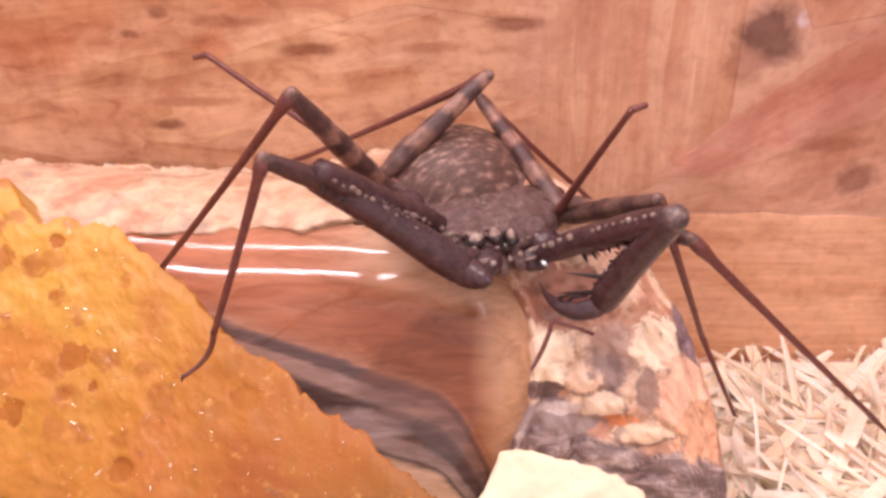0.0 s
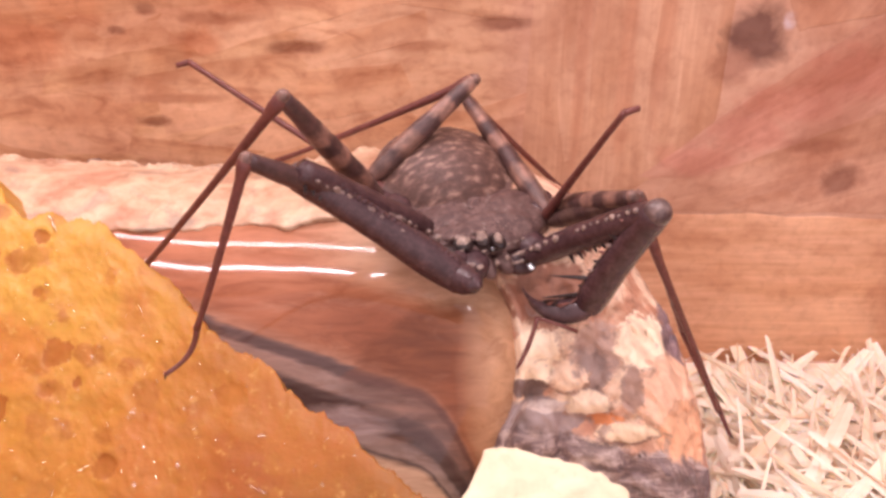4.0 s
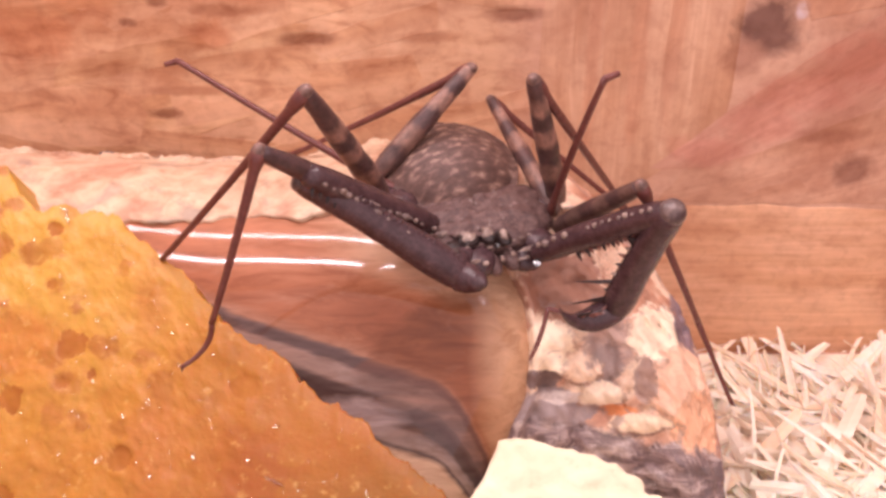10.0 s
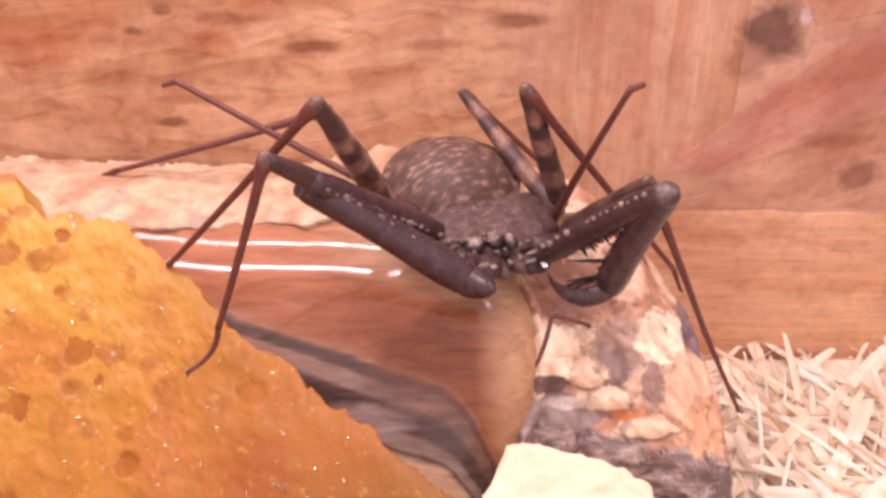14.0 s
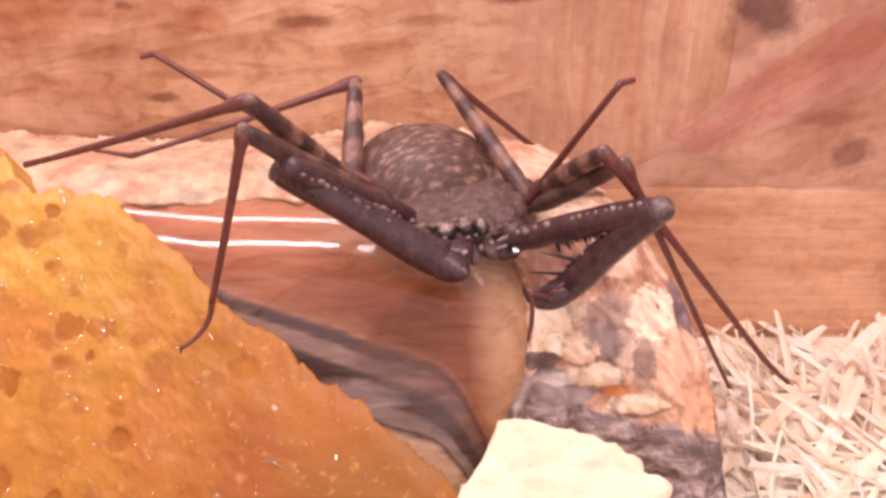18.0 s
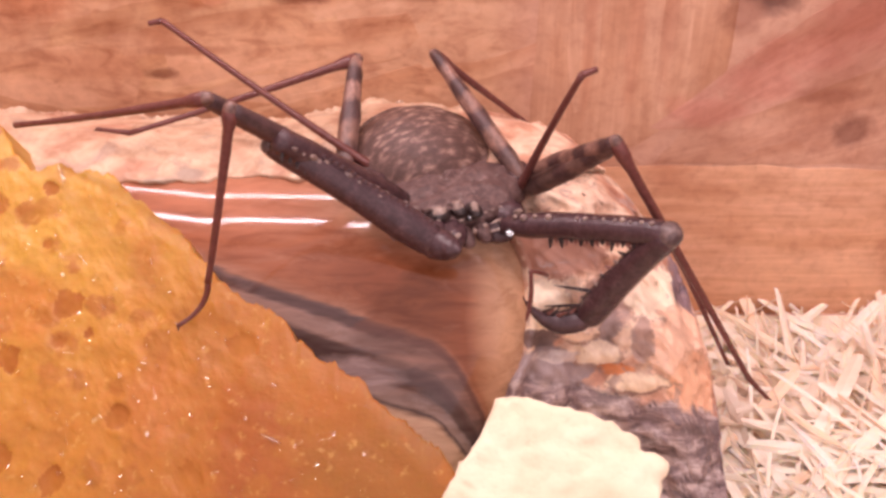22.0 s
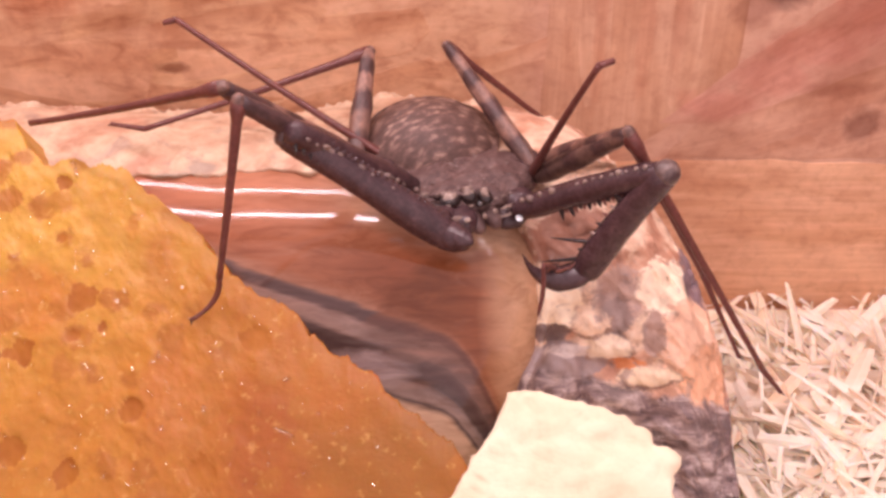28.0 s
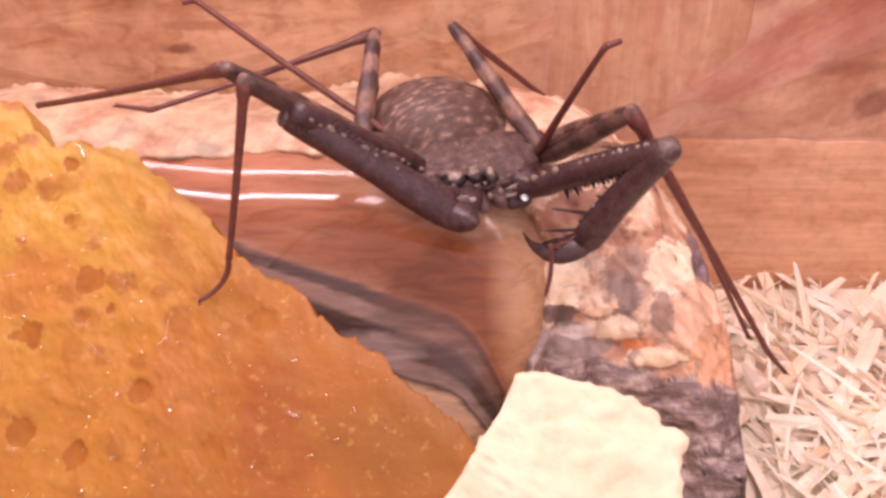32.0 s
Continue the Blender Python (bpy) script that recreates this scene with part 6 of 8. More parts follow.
    walk(leg_mid_a[1], [
        (0, bone(-26.60, 9.22, 26.05, -42.75, 16.68, -5.25)),
        (1, bone(-26.38, 9.16, 26.21, -42.92, 16.54, -4.90, -0.1)),
        (2, bone(-26.22, 9.23, 26.31, -43.03, 16.39, -4.71, -0.2)),
        (3, bone(-26.09, 8.95, 26.44, -42.54, 16.69, -4.64, -0.1)),
        (3.3, bone(-26.00, 8.77, 26.52, -42.59, 16.56, -4.46, -0.2)),
        (3.6, bone(-25.91, 8.60, 26.61, -42.63, 16.47, -4.29, -0.2)),
        (4, bone(-26.25, 8.78, 26.36, -42.75, 16.95, -4.57, -0.2)),
        (4.5, bone(-25.49, 9.05, 26.81, -42.49, 16.86, -3.94, -0.4)),
        (6.5, bone(-25.43, 9.17, 26.83, -42.45, 17.19, -3.86, -0.4)),
        (8, bone(-24.77, 8.78, 27.30, -42.08, 16.58, -3.29, -0.5)),
        (8.5, bone(-24.33, 8.33, 27.61, -41.54, 16.37, -2.97, -0.4)),
        (9, bone(-24.49, 7.96, 27.56, -41.49, 16.47, -3.01, -0.4)),
        (9.6, bone(-24.60, 7.51, 27.54, -41.51, 16.10, -3.06, -0.3)),
        (10, bone(-24.73, 7.26, 27.49, -41.47, 15.86, -3.20, -0.3)),
        (11, bone(-24.76, 7.15, 27.48, -41.51, 15.67, -3.23, -0.3)),
        (12, bone(-24.87, 7.24, 27.40, -41.73, 15.56, -3.29, -0.3)),
        (12.5, bone(-24.95, 7.08, 27.37, -41.85, 15.45, -3.30, -0.3)),
        (13, bone(-24.85, 6.97, 27.44, -41.47, 16.24, -3.12, -0.2)),
        (13.5, bone(-24.86, 5.85, 27.49, -41.53, 16.58, -2.57, -0.4)),
        (14, bone(-24.42, 5.36, 27.76, -41.05, 17.25, -1.87, -0.5)),
        (14.5, bone(-24.15, 4.98, 27.91, -40.83, 17.06, -1.62, -0.5)),
        (16.5, bone(-23.57, 3.33, 28.18, -39.62, 17.12, -0.95, -0.3)),
        (17, bone(-23.26, 3.23, 28.34, -39.26, 17.78, -0.45, -0.4)),
        (17.4, bone(-24.42, 3.75, 27.73, -43.15, 24.31, 4.88, -5.5)),
        (17.7, bone(-26.24, 4.97, 26.63, -47.65, 27.13, 8.01, -11.2)),
        (18, bone(-27.70, 7.35, 25.49, -51.54, 28.05, 8.21, -14.2)),
        (19, bone(-29.62, 10.31, 23.44, -52.92, 33.40, 8.61, -16.3)),
        (20, bone(-31.91, 13.45, 20.11, -54.17, 39.21, 8.43, -19.6)),
        (22, bone(-30.94, 10.64, 22.11, -50.74, 35.97, 5.91, -11.3)),
        (23, bone(-30.89, 10.36, 22.23, -50.73, 35.43, 5.67, -10.9)),
        (25, bone(-30.61, 9.60, 22.67, -50.74, 34.50, 6.22, -11.4)),
        (28, bone(-30.92, 8.22, 22.60, -51.23, 33.22, 6.53, -12.0)),
        (32, bone(-31.13, 7.93, 22.43, -51.41, 32.95, 6.34, -11.9)),
    ])
    walk(leg_front_a[0], [
        (0, bone(-8.00, 6.39, 1.58, -31.61, 4.86, 21.28)),
        (1, bone(-7.96, 6.40, 1.55, -31.74, 5.22, 21.08)),
        (2, bone(-7.93, 6.40, 1.53, -31.91, 5.68, 20.83, 0.1)),
        (3, bone(-7.93, 6.40, 1.53, -31.67, 5.60, 21.12)),
        (3.3, bone(-7.90, 6.40, 1.50, -31.61, 5.84, 21.14)),
        (3.6, bone(-7.88, 6.40, 1.48, -31.56, 6.10, 21.16)),
        (4, bone(-7.92, 6.40, 1.52, -31.77, 5.72, 20.98, 0.1)),
        (4.5, bone(-7.90, 6.40, 1.50, -31.31, 5.78, 21.48, -0.1)),
        (6.5, bone(-7.88, 6.40, 1.48, -31.12, 5.75, 21.67, -0.1)),
        (8, bone(-7.84, 6.40, 1.45, -30.86, 6.08, 21.90, -0.2)),
        (8.5, bone(-7.85, 6.40, 1.45, -30.49, 5.82, 22.31, -0.3)),
        (9, bone(-7.85, 6.40, 1.45, -30.67, 5.91, 22.11, -0.3)),
        (9.6, bone(-7.88, 6.40, 1.49, -30.83, 5.59, 22.00, -0.2)),
        (10, bone(-7.91, 6.40, 1.51, -30.96, 5.43, 21.89, -0.2)),
        (11, bone(-7.94, 6.40, 1.54, -31.06, 5.09, 21.83, -0.2)),
        (12, bone(-7.93, 6.40, 1.53, -31.28, 5.28, 21.57, -0.1)),
        (12.5, bone(-7.95, 6.40, 1.54, -31.41, 5.17, 21.45, -0.1)),
        (13, bone(-7.95, 6.40, 1.54, -31.35, 5.21, 21.52, -0.1)),
        (13.5, bone(-7.95, 6.40, 1.54, -31.31, 5.21, 21.56, -0.1)),
        (14, bone(-7.94, 6.40, 1.54, -30.96, 5.10, 21.94, -0.2)),
        (14.5, bone(-7.95, 6.40, 1.54, -30.75, 4.87, 22.17, -0.2)),
        (16.5, bone(-7.95, 6.40, 1.55, -30.14, 4.46, 22.80, -0.3)),
        (17, bone(-7.91, 6.40, 1.51, -29.75, 4.67, 23.15, -0.4)),
        (17.4, bone(-7.90, 6.40, 1.50, -29.60, 4.73, 23.28, -0.4)),
        (17.7, bone(-7.89, 6.40, 1.49, -29.51, 4.78, 23.35, -0.5)),
        (18, bone(-7.88, 6.40, 1.48, -29.43, 4.84, 23.42, -0.5)),
        (19, bone(-7.85, 6.40, 1.45, -29.58, 5.41, 23.23, -0.4)),
        (20, bone(-7.77, 6.40, 1.36, -28.88, 5.94, 23.77, -0.6)),
        (22, bone(-7.78, 6.40, 1.38, -29.48, 6.10, 23.22, -0.4)),
        (23, bone(-7.79, 6.40, 1.39, -29.58, 6.01, 23.14, -0.4)),
        (25, bone(-7.83, 6.40, 1.43, -29.54, 5.58, 23.24, -0.4)),
        (28, bone(-7.95, 6.40, 1.54, -30.16, 4.54, 22.78, -0.3)),
        (32, bone(-7.99, 6.39, 1.58, -30.17, 4.07, 22.81, -0.3)),
    ])
    walk(leg_front_a[1], [
        (0, bone(-31.61, 4.86, 21.28, -40.35, -0.22, -0.49)),
        (1, bone(-31.74, 5.22, 21.08, -40.38, 0.26, -0.75, -0.1)),
        (2, bone(-31.91, 5.68, 20.83, -40.35, 0.78, -1.09, -0.2)),
        (3, bone(-31.67, 5.60, 21.12, -40.05, 1.05, -0.91, -0.2)),
        (3.3, bone(-31.61, 5.84, 21.14, -40.04, 1.27, -0.86, -0.2)),
        (3.6, bone(-31.56, 6.10, 21.16, -40.03, 1.53, -0.83, -0.2)),
        (4, bone(-31.77, 5.72, 20.98, -40.25, 1.32, -1.04, -0.2)),
        (4.5, bone(-31.31, 5.78, 21.48, -39.77, 1.63, -0.59, -0.2)),
        (6.5, bone(-31.12, 5.75, 21.67, -39.83, 1.49, -0.28, -0.1)),
        (8, bone(-30.86, 6.08, 21.90, -39.60, 0.62, 0.22)),
        (8.5, bone(-30.49, 5.82, 22.31, -39.10, 0.64, 0.51, -0.1)),
        (9, bone(-30.67, 5.91, 22.11, -39.18, 1.03, 0.21, -0.2)),
        (9.6, bone(-30.83, 5.59, 22.00, -39.22, 0.81, 0.03, -0.2)),
        (10, bone(-30.96, 5.43, 21.89, -39.24, 0.70, -0.13, -0.3)),
        (11, bone(-31.06, 5.09, 21.83, -38.96, 0.82, -0.43, -0.5)),
        (12, bone(-31.28, 5.28, 21.57, -39.43, 0.52, -0.49, -0.3)),
        (12.5, bone(-31.41, 5.17, 21.45, -39.65, 0.30, -0.56, -0.3)),
        (13, bone(-31.35, 5.21, 21.52, -39.34, 1.30, -0.77, -0.4)),
        (13.5, bone(-31.31, 5.21, 21.56, -39.44, 1.91, -0.78, -0.4)),
        (14, bone(-30.96, 5.10, 21.94, -39.26, 2.49, -0.43, -0.4)),
        (14.5, bone(-30.75, 4.87, 22.17, -39.08, 2.35, -0.19, -0.3)),
        (16.5, bone(-30.14, 4.46, 22.80, -37.46, 2.40, 0.04, -0.6)),
        (17, bone(-29.75, 4.67, 23.15, -36.86, 2.52, 0.33, -0.6)),
        (17.4, bone(-29.60, 4.73, 23.28, -36.53, 2.42, 0.42, -0.7)),
        (17.7, bone(-29.51, 4.78, 23.35, -36.29, 2.35, 0.46, -0.7)),
        (18, bone(-29.43, 4.84, 23.42, -36.05, 2.30, 0.49, -0.8)),
        (19, bone(-29.58, 5.41, 23.23, -36.23, 2.52, 0.35, -0.7)),
        (20, bone(-28.88, 5.94, 23.77, -35.52, 2.51, 0.97, -0.7)),
        (22, bone(-29.48, 6.10, 23.22, -35.51, 2.93, 0.21, -1.0)),
        (23, bone(-29.58, 6.01, 23.14, -35.54, 2.65, 0.14, -1.0)),
        (25, bone(-29.54, 5.58, 23.24, -35.69, 2.12, 0.30, -0.9)),
        (28, bone(-30.16, 4.54, 22.78, -35.99, 1.21, -0.26, -1.0)),
        (32, bone(-30.17, 4.07, 22.81, -35.67, 0.69, -0.31, -1.1)),
    ])
    walk(leg_front_a[2], [
        (0, bone(-40.35, -0.22, -0.49, -45.13, -1.66, -5.39)),
        (1, bone(-40.38, 0.26, -0.75, -45.20, -1.49, -5.51, 0.2)),
        (2, bone(-40.35, 0.78, -1.09, -45.18, -1.28, -5.73, 0.5)),
        (3, bone(-40.05, 1.05, -0.91, -44.87, -0.83, -5.62, 0.3)),
        (3.3, bone(-40.04, 1.27, -0.86, -44.87, -0.61, -5.56, 0.4)),
        (3.6, bone(-40.03, 1.53, -0.83, -44.88, -0.35, -5.51, 0.4)),
        (4, bone(-40.25, 1.32, -1.04, -45.11, -0.51, -5.73, 0.4)),
        (4.5, bone(-39.77, 1.63, -0.59, -44.74, -0.29, -5.12, 0.8)),
        (6.5, bone(-39.83, 1.49, -0.28, -44.73, -0.62, -4.81, 0.7)),
        (8, bone(-39.60, 0.62, 0.22, -44.32, -0.68, -4.78, -0.2)),
        (8.5, bone(-39.10, 0.64, 0.51, -43.80, -0.68, -4.51, -0.3)),
        (9, bone(-39.18, 1.03, 0.21, -43.86, -0.28, -4.83, -0.3)),
        (9.6, bone(-39.22, 0.81, 0.03, -43.84, -0.55, -5.05, -0.4)),
        (10, bone(-39.24, 0.70, -0.13, -43.81, -0.70, -5.25, -0.5)),
        (11, bone(-38.96, 0.82, -0.43, -43.89, -0.77, -5.13, 0.5)),
        (12, bone(-39.43, 0.52, -0.49, -44.09, -0.68, -5.58, -0.3)),
        (12.5, bone(-39.65, 0.30, -0.56, -44.16, -0.70, -5.81, -0.6)),
        (13, bone(-39.34, 1.30, -0.77, -44.20, 0.02, -5.65, 0.1)),
        (13.5, bone(-39.44, 1.91, -0.78, -44.20, 0.87, -5.81, -0.2)),
        (14, bone(-39.26, 2.49, -0.43, -43.96, 1.65, -5.54, -0.3)),
        (14.5, bone(-39.08, 2.35, -0.19, -43.67, 1.58, -5.42, -0.4)),
        (16.5, bone(-37.46, 2.40, 0.04, -42.28, 1.27, -4.90)),
        (17, bone(-36.86, 2.52, 0.33, -41.77, 1.21, -4.49, 0.2)),
        (17.4, bone(-36.53, 2.42, 0.42, -41.48, 0.96, -4.32, 0.3)),
        (17.7, bone(-36.29, 2.35, 0.46, -41.27, 0.78, -4.20, 0.5)),
        (18, bone(-36.05, 2.30, 0.49, -41.07, 0.59, -4.08, 0.7)),
        (19, bone(-36.23, 2.52, 0.35, -40.69, 1.38, -4.92, -0.9)),
        (20, bone(-35.52, 2.51, 0.97, -40.21, 1.64, -4.16, -0.5)),
        (22, bone(-35.51, 2.93, 0.21, -40.26, 1.99, -4.85, -0.4)),
        (23, bone(-35.54, 2.65, 0.14, -40.24, 1.64, -4.95, -0.5)),
        (25, bone(-35.69, 2.12, 0.30, -40.37, 1.28, -4.84, -0.6)),
        (28, bone(-35.99, 1.21, -0.26, -40.42, 0.80, -5.66, -0.8)),
        (32, bone(-35.67, 0.69, -0.31, -40.31, 0.15, -5.53, -0.7)),
    ])
    walk(leg_rear_b[0], [
        (0, bone(10.92, 2.90, 0.57, 9.86, 26.93, 2.18)),
        (1, bone(10.92, 2.96, 0.57, 9.72, 26.97, 2.36, 0.7)),
        (2, bone(10.92, 3.02, 0.57, 9.60, 27.02, 2.42, 0.2)),
        (3, bone(10.92, 2.95, 0.57, 9.85, 26.97, 2.41, 2.4)),
        (3.3, bone(10.92, 3.00, 0.57, 9.68, 27.01, 2.45, 1.2)),
        (3.6, bone(10.92, 3.04, 0.57, 9.55, 27.03, 2.50, 0.6)),
        (4, bone(10.92, 3.10, 0.57, 9.46, 27.06, 2.82, 4.2)),
        (4.5, bone(10.91, 3.13, 0.57, 9.67, 27.07, 3.16, 10.1)),
        (6.5, bone(10.91, 3.10, 0.57, 9.91, 27.04, 3.22, 12.9)),
        (8, bone(10.91, 3.32, 0.59, 8.20, 27.19, 2.62, -13.6)),
        (8.5, bone(10.70, 4.13, 0.69, 4.46, 27.24, 3.55, -111.8)),
        (9, bone(10.76, 3.98, 0.66, 5.01, 27.26, 3.13, -94.7)),
        (9.6, bone(10.79, 3.94, 0.68, 5.98, 27.32, 4.05, -88.5)),
        (10, bone(10.81, 2.23, 0.56, 12.71, 26.25, 1.43, 8.7)),
        (11, bone(10.88, 3.52, 0.61, 7.61, 27.26, 3.26, -15.3)),
        (12, bone(10.94, 2.73, 0.60, 9.56, 26.80, 0.77, -14.8)),
        (12.5, bone(10.92, 2.37, 0.64, 10.42, 26.46, -0.20, -14.0)),
        (13, bone(10.85, 3.79, 0.68, 7.73, 27.25, 5.28, 61.1)),
        (13.5, bone(10.86, 3.69, 0.66, 7.79, 27.16, 5.25, 61.2)),
        (14, bone(10.87, 3.64, 0.66, 8.23, 27.01, 5.99, 74.1)),
        (14.5, bone(10.87, 3.68, 0.66, 8.12, 27.01, 6.09, 77.8)),
        (16.5, bone(10.86, 3.72, 0.69, 8.10, 26.81, 7.04, 92.8)),
        (17, bone(10.87, 3.71, 0.69, 8.38, 26.69, 7.51, 94.0)),
        (17.4, bone(10.87, 3.66, 0.68, 8.48, 26.71, 7.35, 91.3)),
        (17.7, bone(10.88, 3.64, 0.67, 8.57, 26.72, 7.22, 88.9)),
        (18, bone(10.88, 3.61, 0.66, 8.66, 26.74, 7.08, 86.2)),
        (19, bone(10.88, 3.62, 0.66, 8.66, 26.85, 6.71, 81.3)),
        (20, bone(10.86, 3.76, 0.70, 8.62, 26.82, 7.37, 89.0)),
        (22, bone(10.86, 3.74, 0.70, 8.35, 26.72, 7.57, 95.4)),
        (23, bone(10.87, 3.69, 0.69, 8.51, 26.65, 7.65, 94.1)),
        (25, bone(10.88, 3.62, 0.67, 8.65, 26.56, 7.75, 93.9)),
        (28, bone(10.89, 3.52, 0.64, 8.42, 26.43, 7.76, 97.4)),
        (32, bone(10.89, 3.49, 0.63, 8.22, 26.37, 7.73, 100.5)),
    ])
    walk(leg_rear_b[1], [
        (0, bone(9.86, 26.93, 2.18, 33.92, 18.60, -23.68)),
        (1, bone(9.72, 26.97, 2.36, 33.70, 18.71, -23.59)),
        (2, bone(9.60, 27.02, 2.42, 33.51, 18.63, -23.55, 0.1)),
        (3, bone(9.85, 26.97, 2.41, 34.03, 19.33, -23.55)),
        (3.3, bone(9.68, 27.01, 2.45, 33.92, 19.62, -23.54)),
        (3.6, bone(9.55, 27.03, 2.50, 33.83, 19.91, -23.50)),
        (4, bone(9.46, 27.06, 2.82, 33.43, 19.40, -23.33, 0.1)),
        (4.5, bone(9.67, 27.07, 3.16, 33.80, 17.29, -22.13, -0.2)),
        (6.5, bone(9.91, 27.04, 3.22, 32.24, 11.89, -21.05, 0.2)),
        (8, bone(8.20, 27.19, 2.62, 32.33, 12.67, -20.26, -1.4)),
        (8.5, bone(4.46, 27.24, 3.55, 35.31, 29.28, -15.44, -3.6)),
        (9, bone(5.01, 27.26, 3.13, 38.62, 25.18, -10.41, -3.6)),
        (9.6, bone(5.98, 27.32, 4.05, 39.12, 24.10, -10.37, -3.5)),
        (10, bone(12.71, 26.25, 1.43, 37.42, 11.26, -20.53, 1.2)),
        (11, bone(7.61, 27.26, 3.26, 32.53, 15.43, -20.32, 1.9)),
        (12, bone(9.56, 26.80, 0.77, 34.36, 17.72, -24.12, 2.4)),
        (12.5, bone(10.42, 26.46, -0.20, 35.12, 18.94, -25.71, 2.6)),
        (13, bone(7.73, 27.25, 5.28, 31.18, 14.30, -19.19, 2.7)),
        (13.5, bone(7.79, 27.16, 5.25, 31.48, 15.39, -19.60, 2.7)),
        (14, bone(8.23, 27.01, 5.99, 31.86, 15.56, -19.07, 2.8)),
        (14.5, bone(8.12, 27.01, 6.09, 31.85, 15.65, -18.91, 2.7)),
        (16.5, bone(8.10, 26.81, 7.04, 33.37, 19.10, -17.84, 2.2)),
        (17, bone(8.38, 26.69, 7.51, 33.61, 17.95, -17.06, 2.2)),
        (17.4, bone(8.48, 26.71, 7.35, 33.73, 18.14, -17.26, 2.2)),
        (17.7, bone(8.57, 26.72, 7.22, 33.85, 18.27, -17.40, 2.2)),
        (18, bone(8.66, 26.74, 7.08, 33.99, 18.40, -17.54, 2.1)),
        (19, bone(8.66, 26.85, 6.71, 34.32, 17.15, -17.05, 1.8)),
        (20, bone(8.62, 26.82, 7.37, 34.17, 15.95, -16.01, 1.7)),
        (22, bone(8.35, 26.72, 7.57, 33.92, 16.58, -16.11, 1.8)),
        (23, bone(8.51, 26.65, 7.65, 34.01, 17.24, -16.40, 1.9)),
        (25, bone(8.65, 26.56, 7.75, 33.97, 17.66, -16.68, 2.1)),
        (28, bone(8.42, 26.43, 7.76, 34.06, 18.15, -16.57, 2.0)),
        (32, bone(8.22, 26.37, 7.73, 33.88, 18.55, -16.70, 2.0)),
    ])
    walk(leg_rear_b[2], [
        (0, bone(33.92, 18.60, -23.68, 36.23, 16.92, -25.42)),
        (1, bone(33.70, 18.71, -23.59, 36.01, 17.04, -25.34)),
        (2, bone(33.51, 18.63, -23.55, 35.83, 16.97, -25.28, -0.1)),
        (3, bone(34.03, 19.33, -23.55, 36.30, 17.56, -25.27, 0.1)),
        (3.3, bone(33.92, 19.62, -23.54, 36.17, 17.83, -25.24, 0.1)),
        (3.6, bone(33.83, 19.91, -23.50, 36.07, 18.09, -25.19, 0.1)),
        (4, bone(33.43, 19.40, -23.33, 35.75, 17.72, -25.06, -0.2)),
        (4.5, bone(33.80, 17.29, -22.13, 35.95, 15.39, -23.84, 0.8)),
        (6.5, bone(32.24, 11.89, -21.05, 34.42, 10.11, -22.85, 1.3)),
        (8, bone(32.33, 12.67, -20.26, 34.52, 10.88, -22.06, 1.2)),
        (8.5, bone(35.31, 29.28, -15.44, 37.53, 26.82, -15.90, -16.8)),
        (9, bone(38.62, 25.18, -10.41, 41.74, 24.58, -9.41, -32.1)),
        (9.6, bone(39.12, 24.10, -10.37, 42.12, 22.87, -9.57, -31.2)),
        (10, bone(37.42, 11.26, -20.53, 39.59, 9.41, -22.27, -4.9)),
        (11, bone(32.53, 15.43, -20.32, 34.72, 13.63, -22.10, -4.6)),
        (12, bone(34.36, 17.72, -24.12, 36.48, 15.75, -25.79, -5.2)),
        (12.5, bone(35.12, 18.94, -25.71, 37.22, 16.90, -27.32, -5.5)),
        (13, bone(31.18, 14.30, -19.19, 33.36, 12.56, -21.04, -4.0)),
        (13.5, bone(31.48, 15.39, -19.60, 33.86, 14.00, -21.48, -4.9)),
        (14, bone(31.86, 15.56, -19.07, 34.11, 14.02, -20.99, -3.9)),
        (14.5, bone(31.85, 15.65, -18.91, 33.98, 13.92, -20.82, -3.1)),
        (16.5, bone(33.37, 19.10, -17.84, 35.50, 17.37, -19.76, -3.2)),
        (17, bone(33.61, 17.95, -17.06, 35.75, 16.27, -19.01, -3.0)),
        (17.4, bone(33.73, 18.14, -17.26, 35.87, 16.46, -19.20, -3.0)),
        (17.7, bone(33.85, 18.27, -17.40, 35.99, 16.58, -19.34, -3.1)),
        (18, bone(33.99, 18.40, -17.54, 36.12, 16.69, -19.47, -3.1)),
        (19, bone(34.32, 17.15, -17.05, 36.45, 15.45, -18.99, -3.1)),
        (20, bone(34.17, 15.95, -16.01, 36.32, 14.28, -17.96, -3.0)),
        (22, bone(33.92, 16.58, -16.11, 36.07, 14.95, -18.07, -3.0)),
        (23, bone(34.01, 17.24, -16.40, 36.17, 15.61, -18.36, -3.0)),
        (25, bone(33.97, 17.66, -16.68, 36.13, 16.04, -18.66, -2.9)),
        (28, bone(34.06, 18.15, -16.57, 36.22, 16.57, -18.56, -2.9)),
        (32, bone(33.88, 18.55, -16.70, 36.06, 17.01, -18.72, -2.8)),
    ])
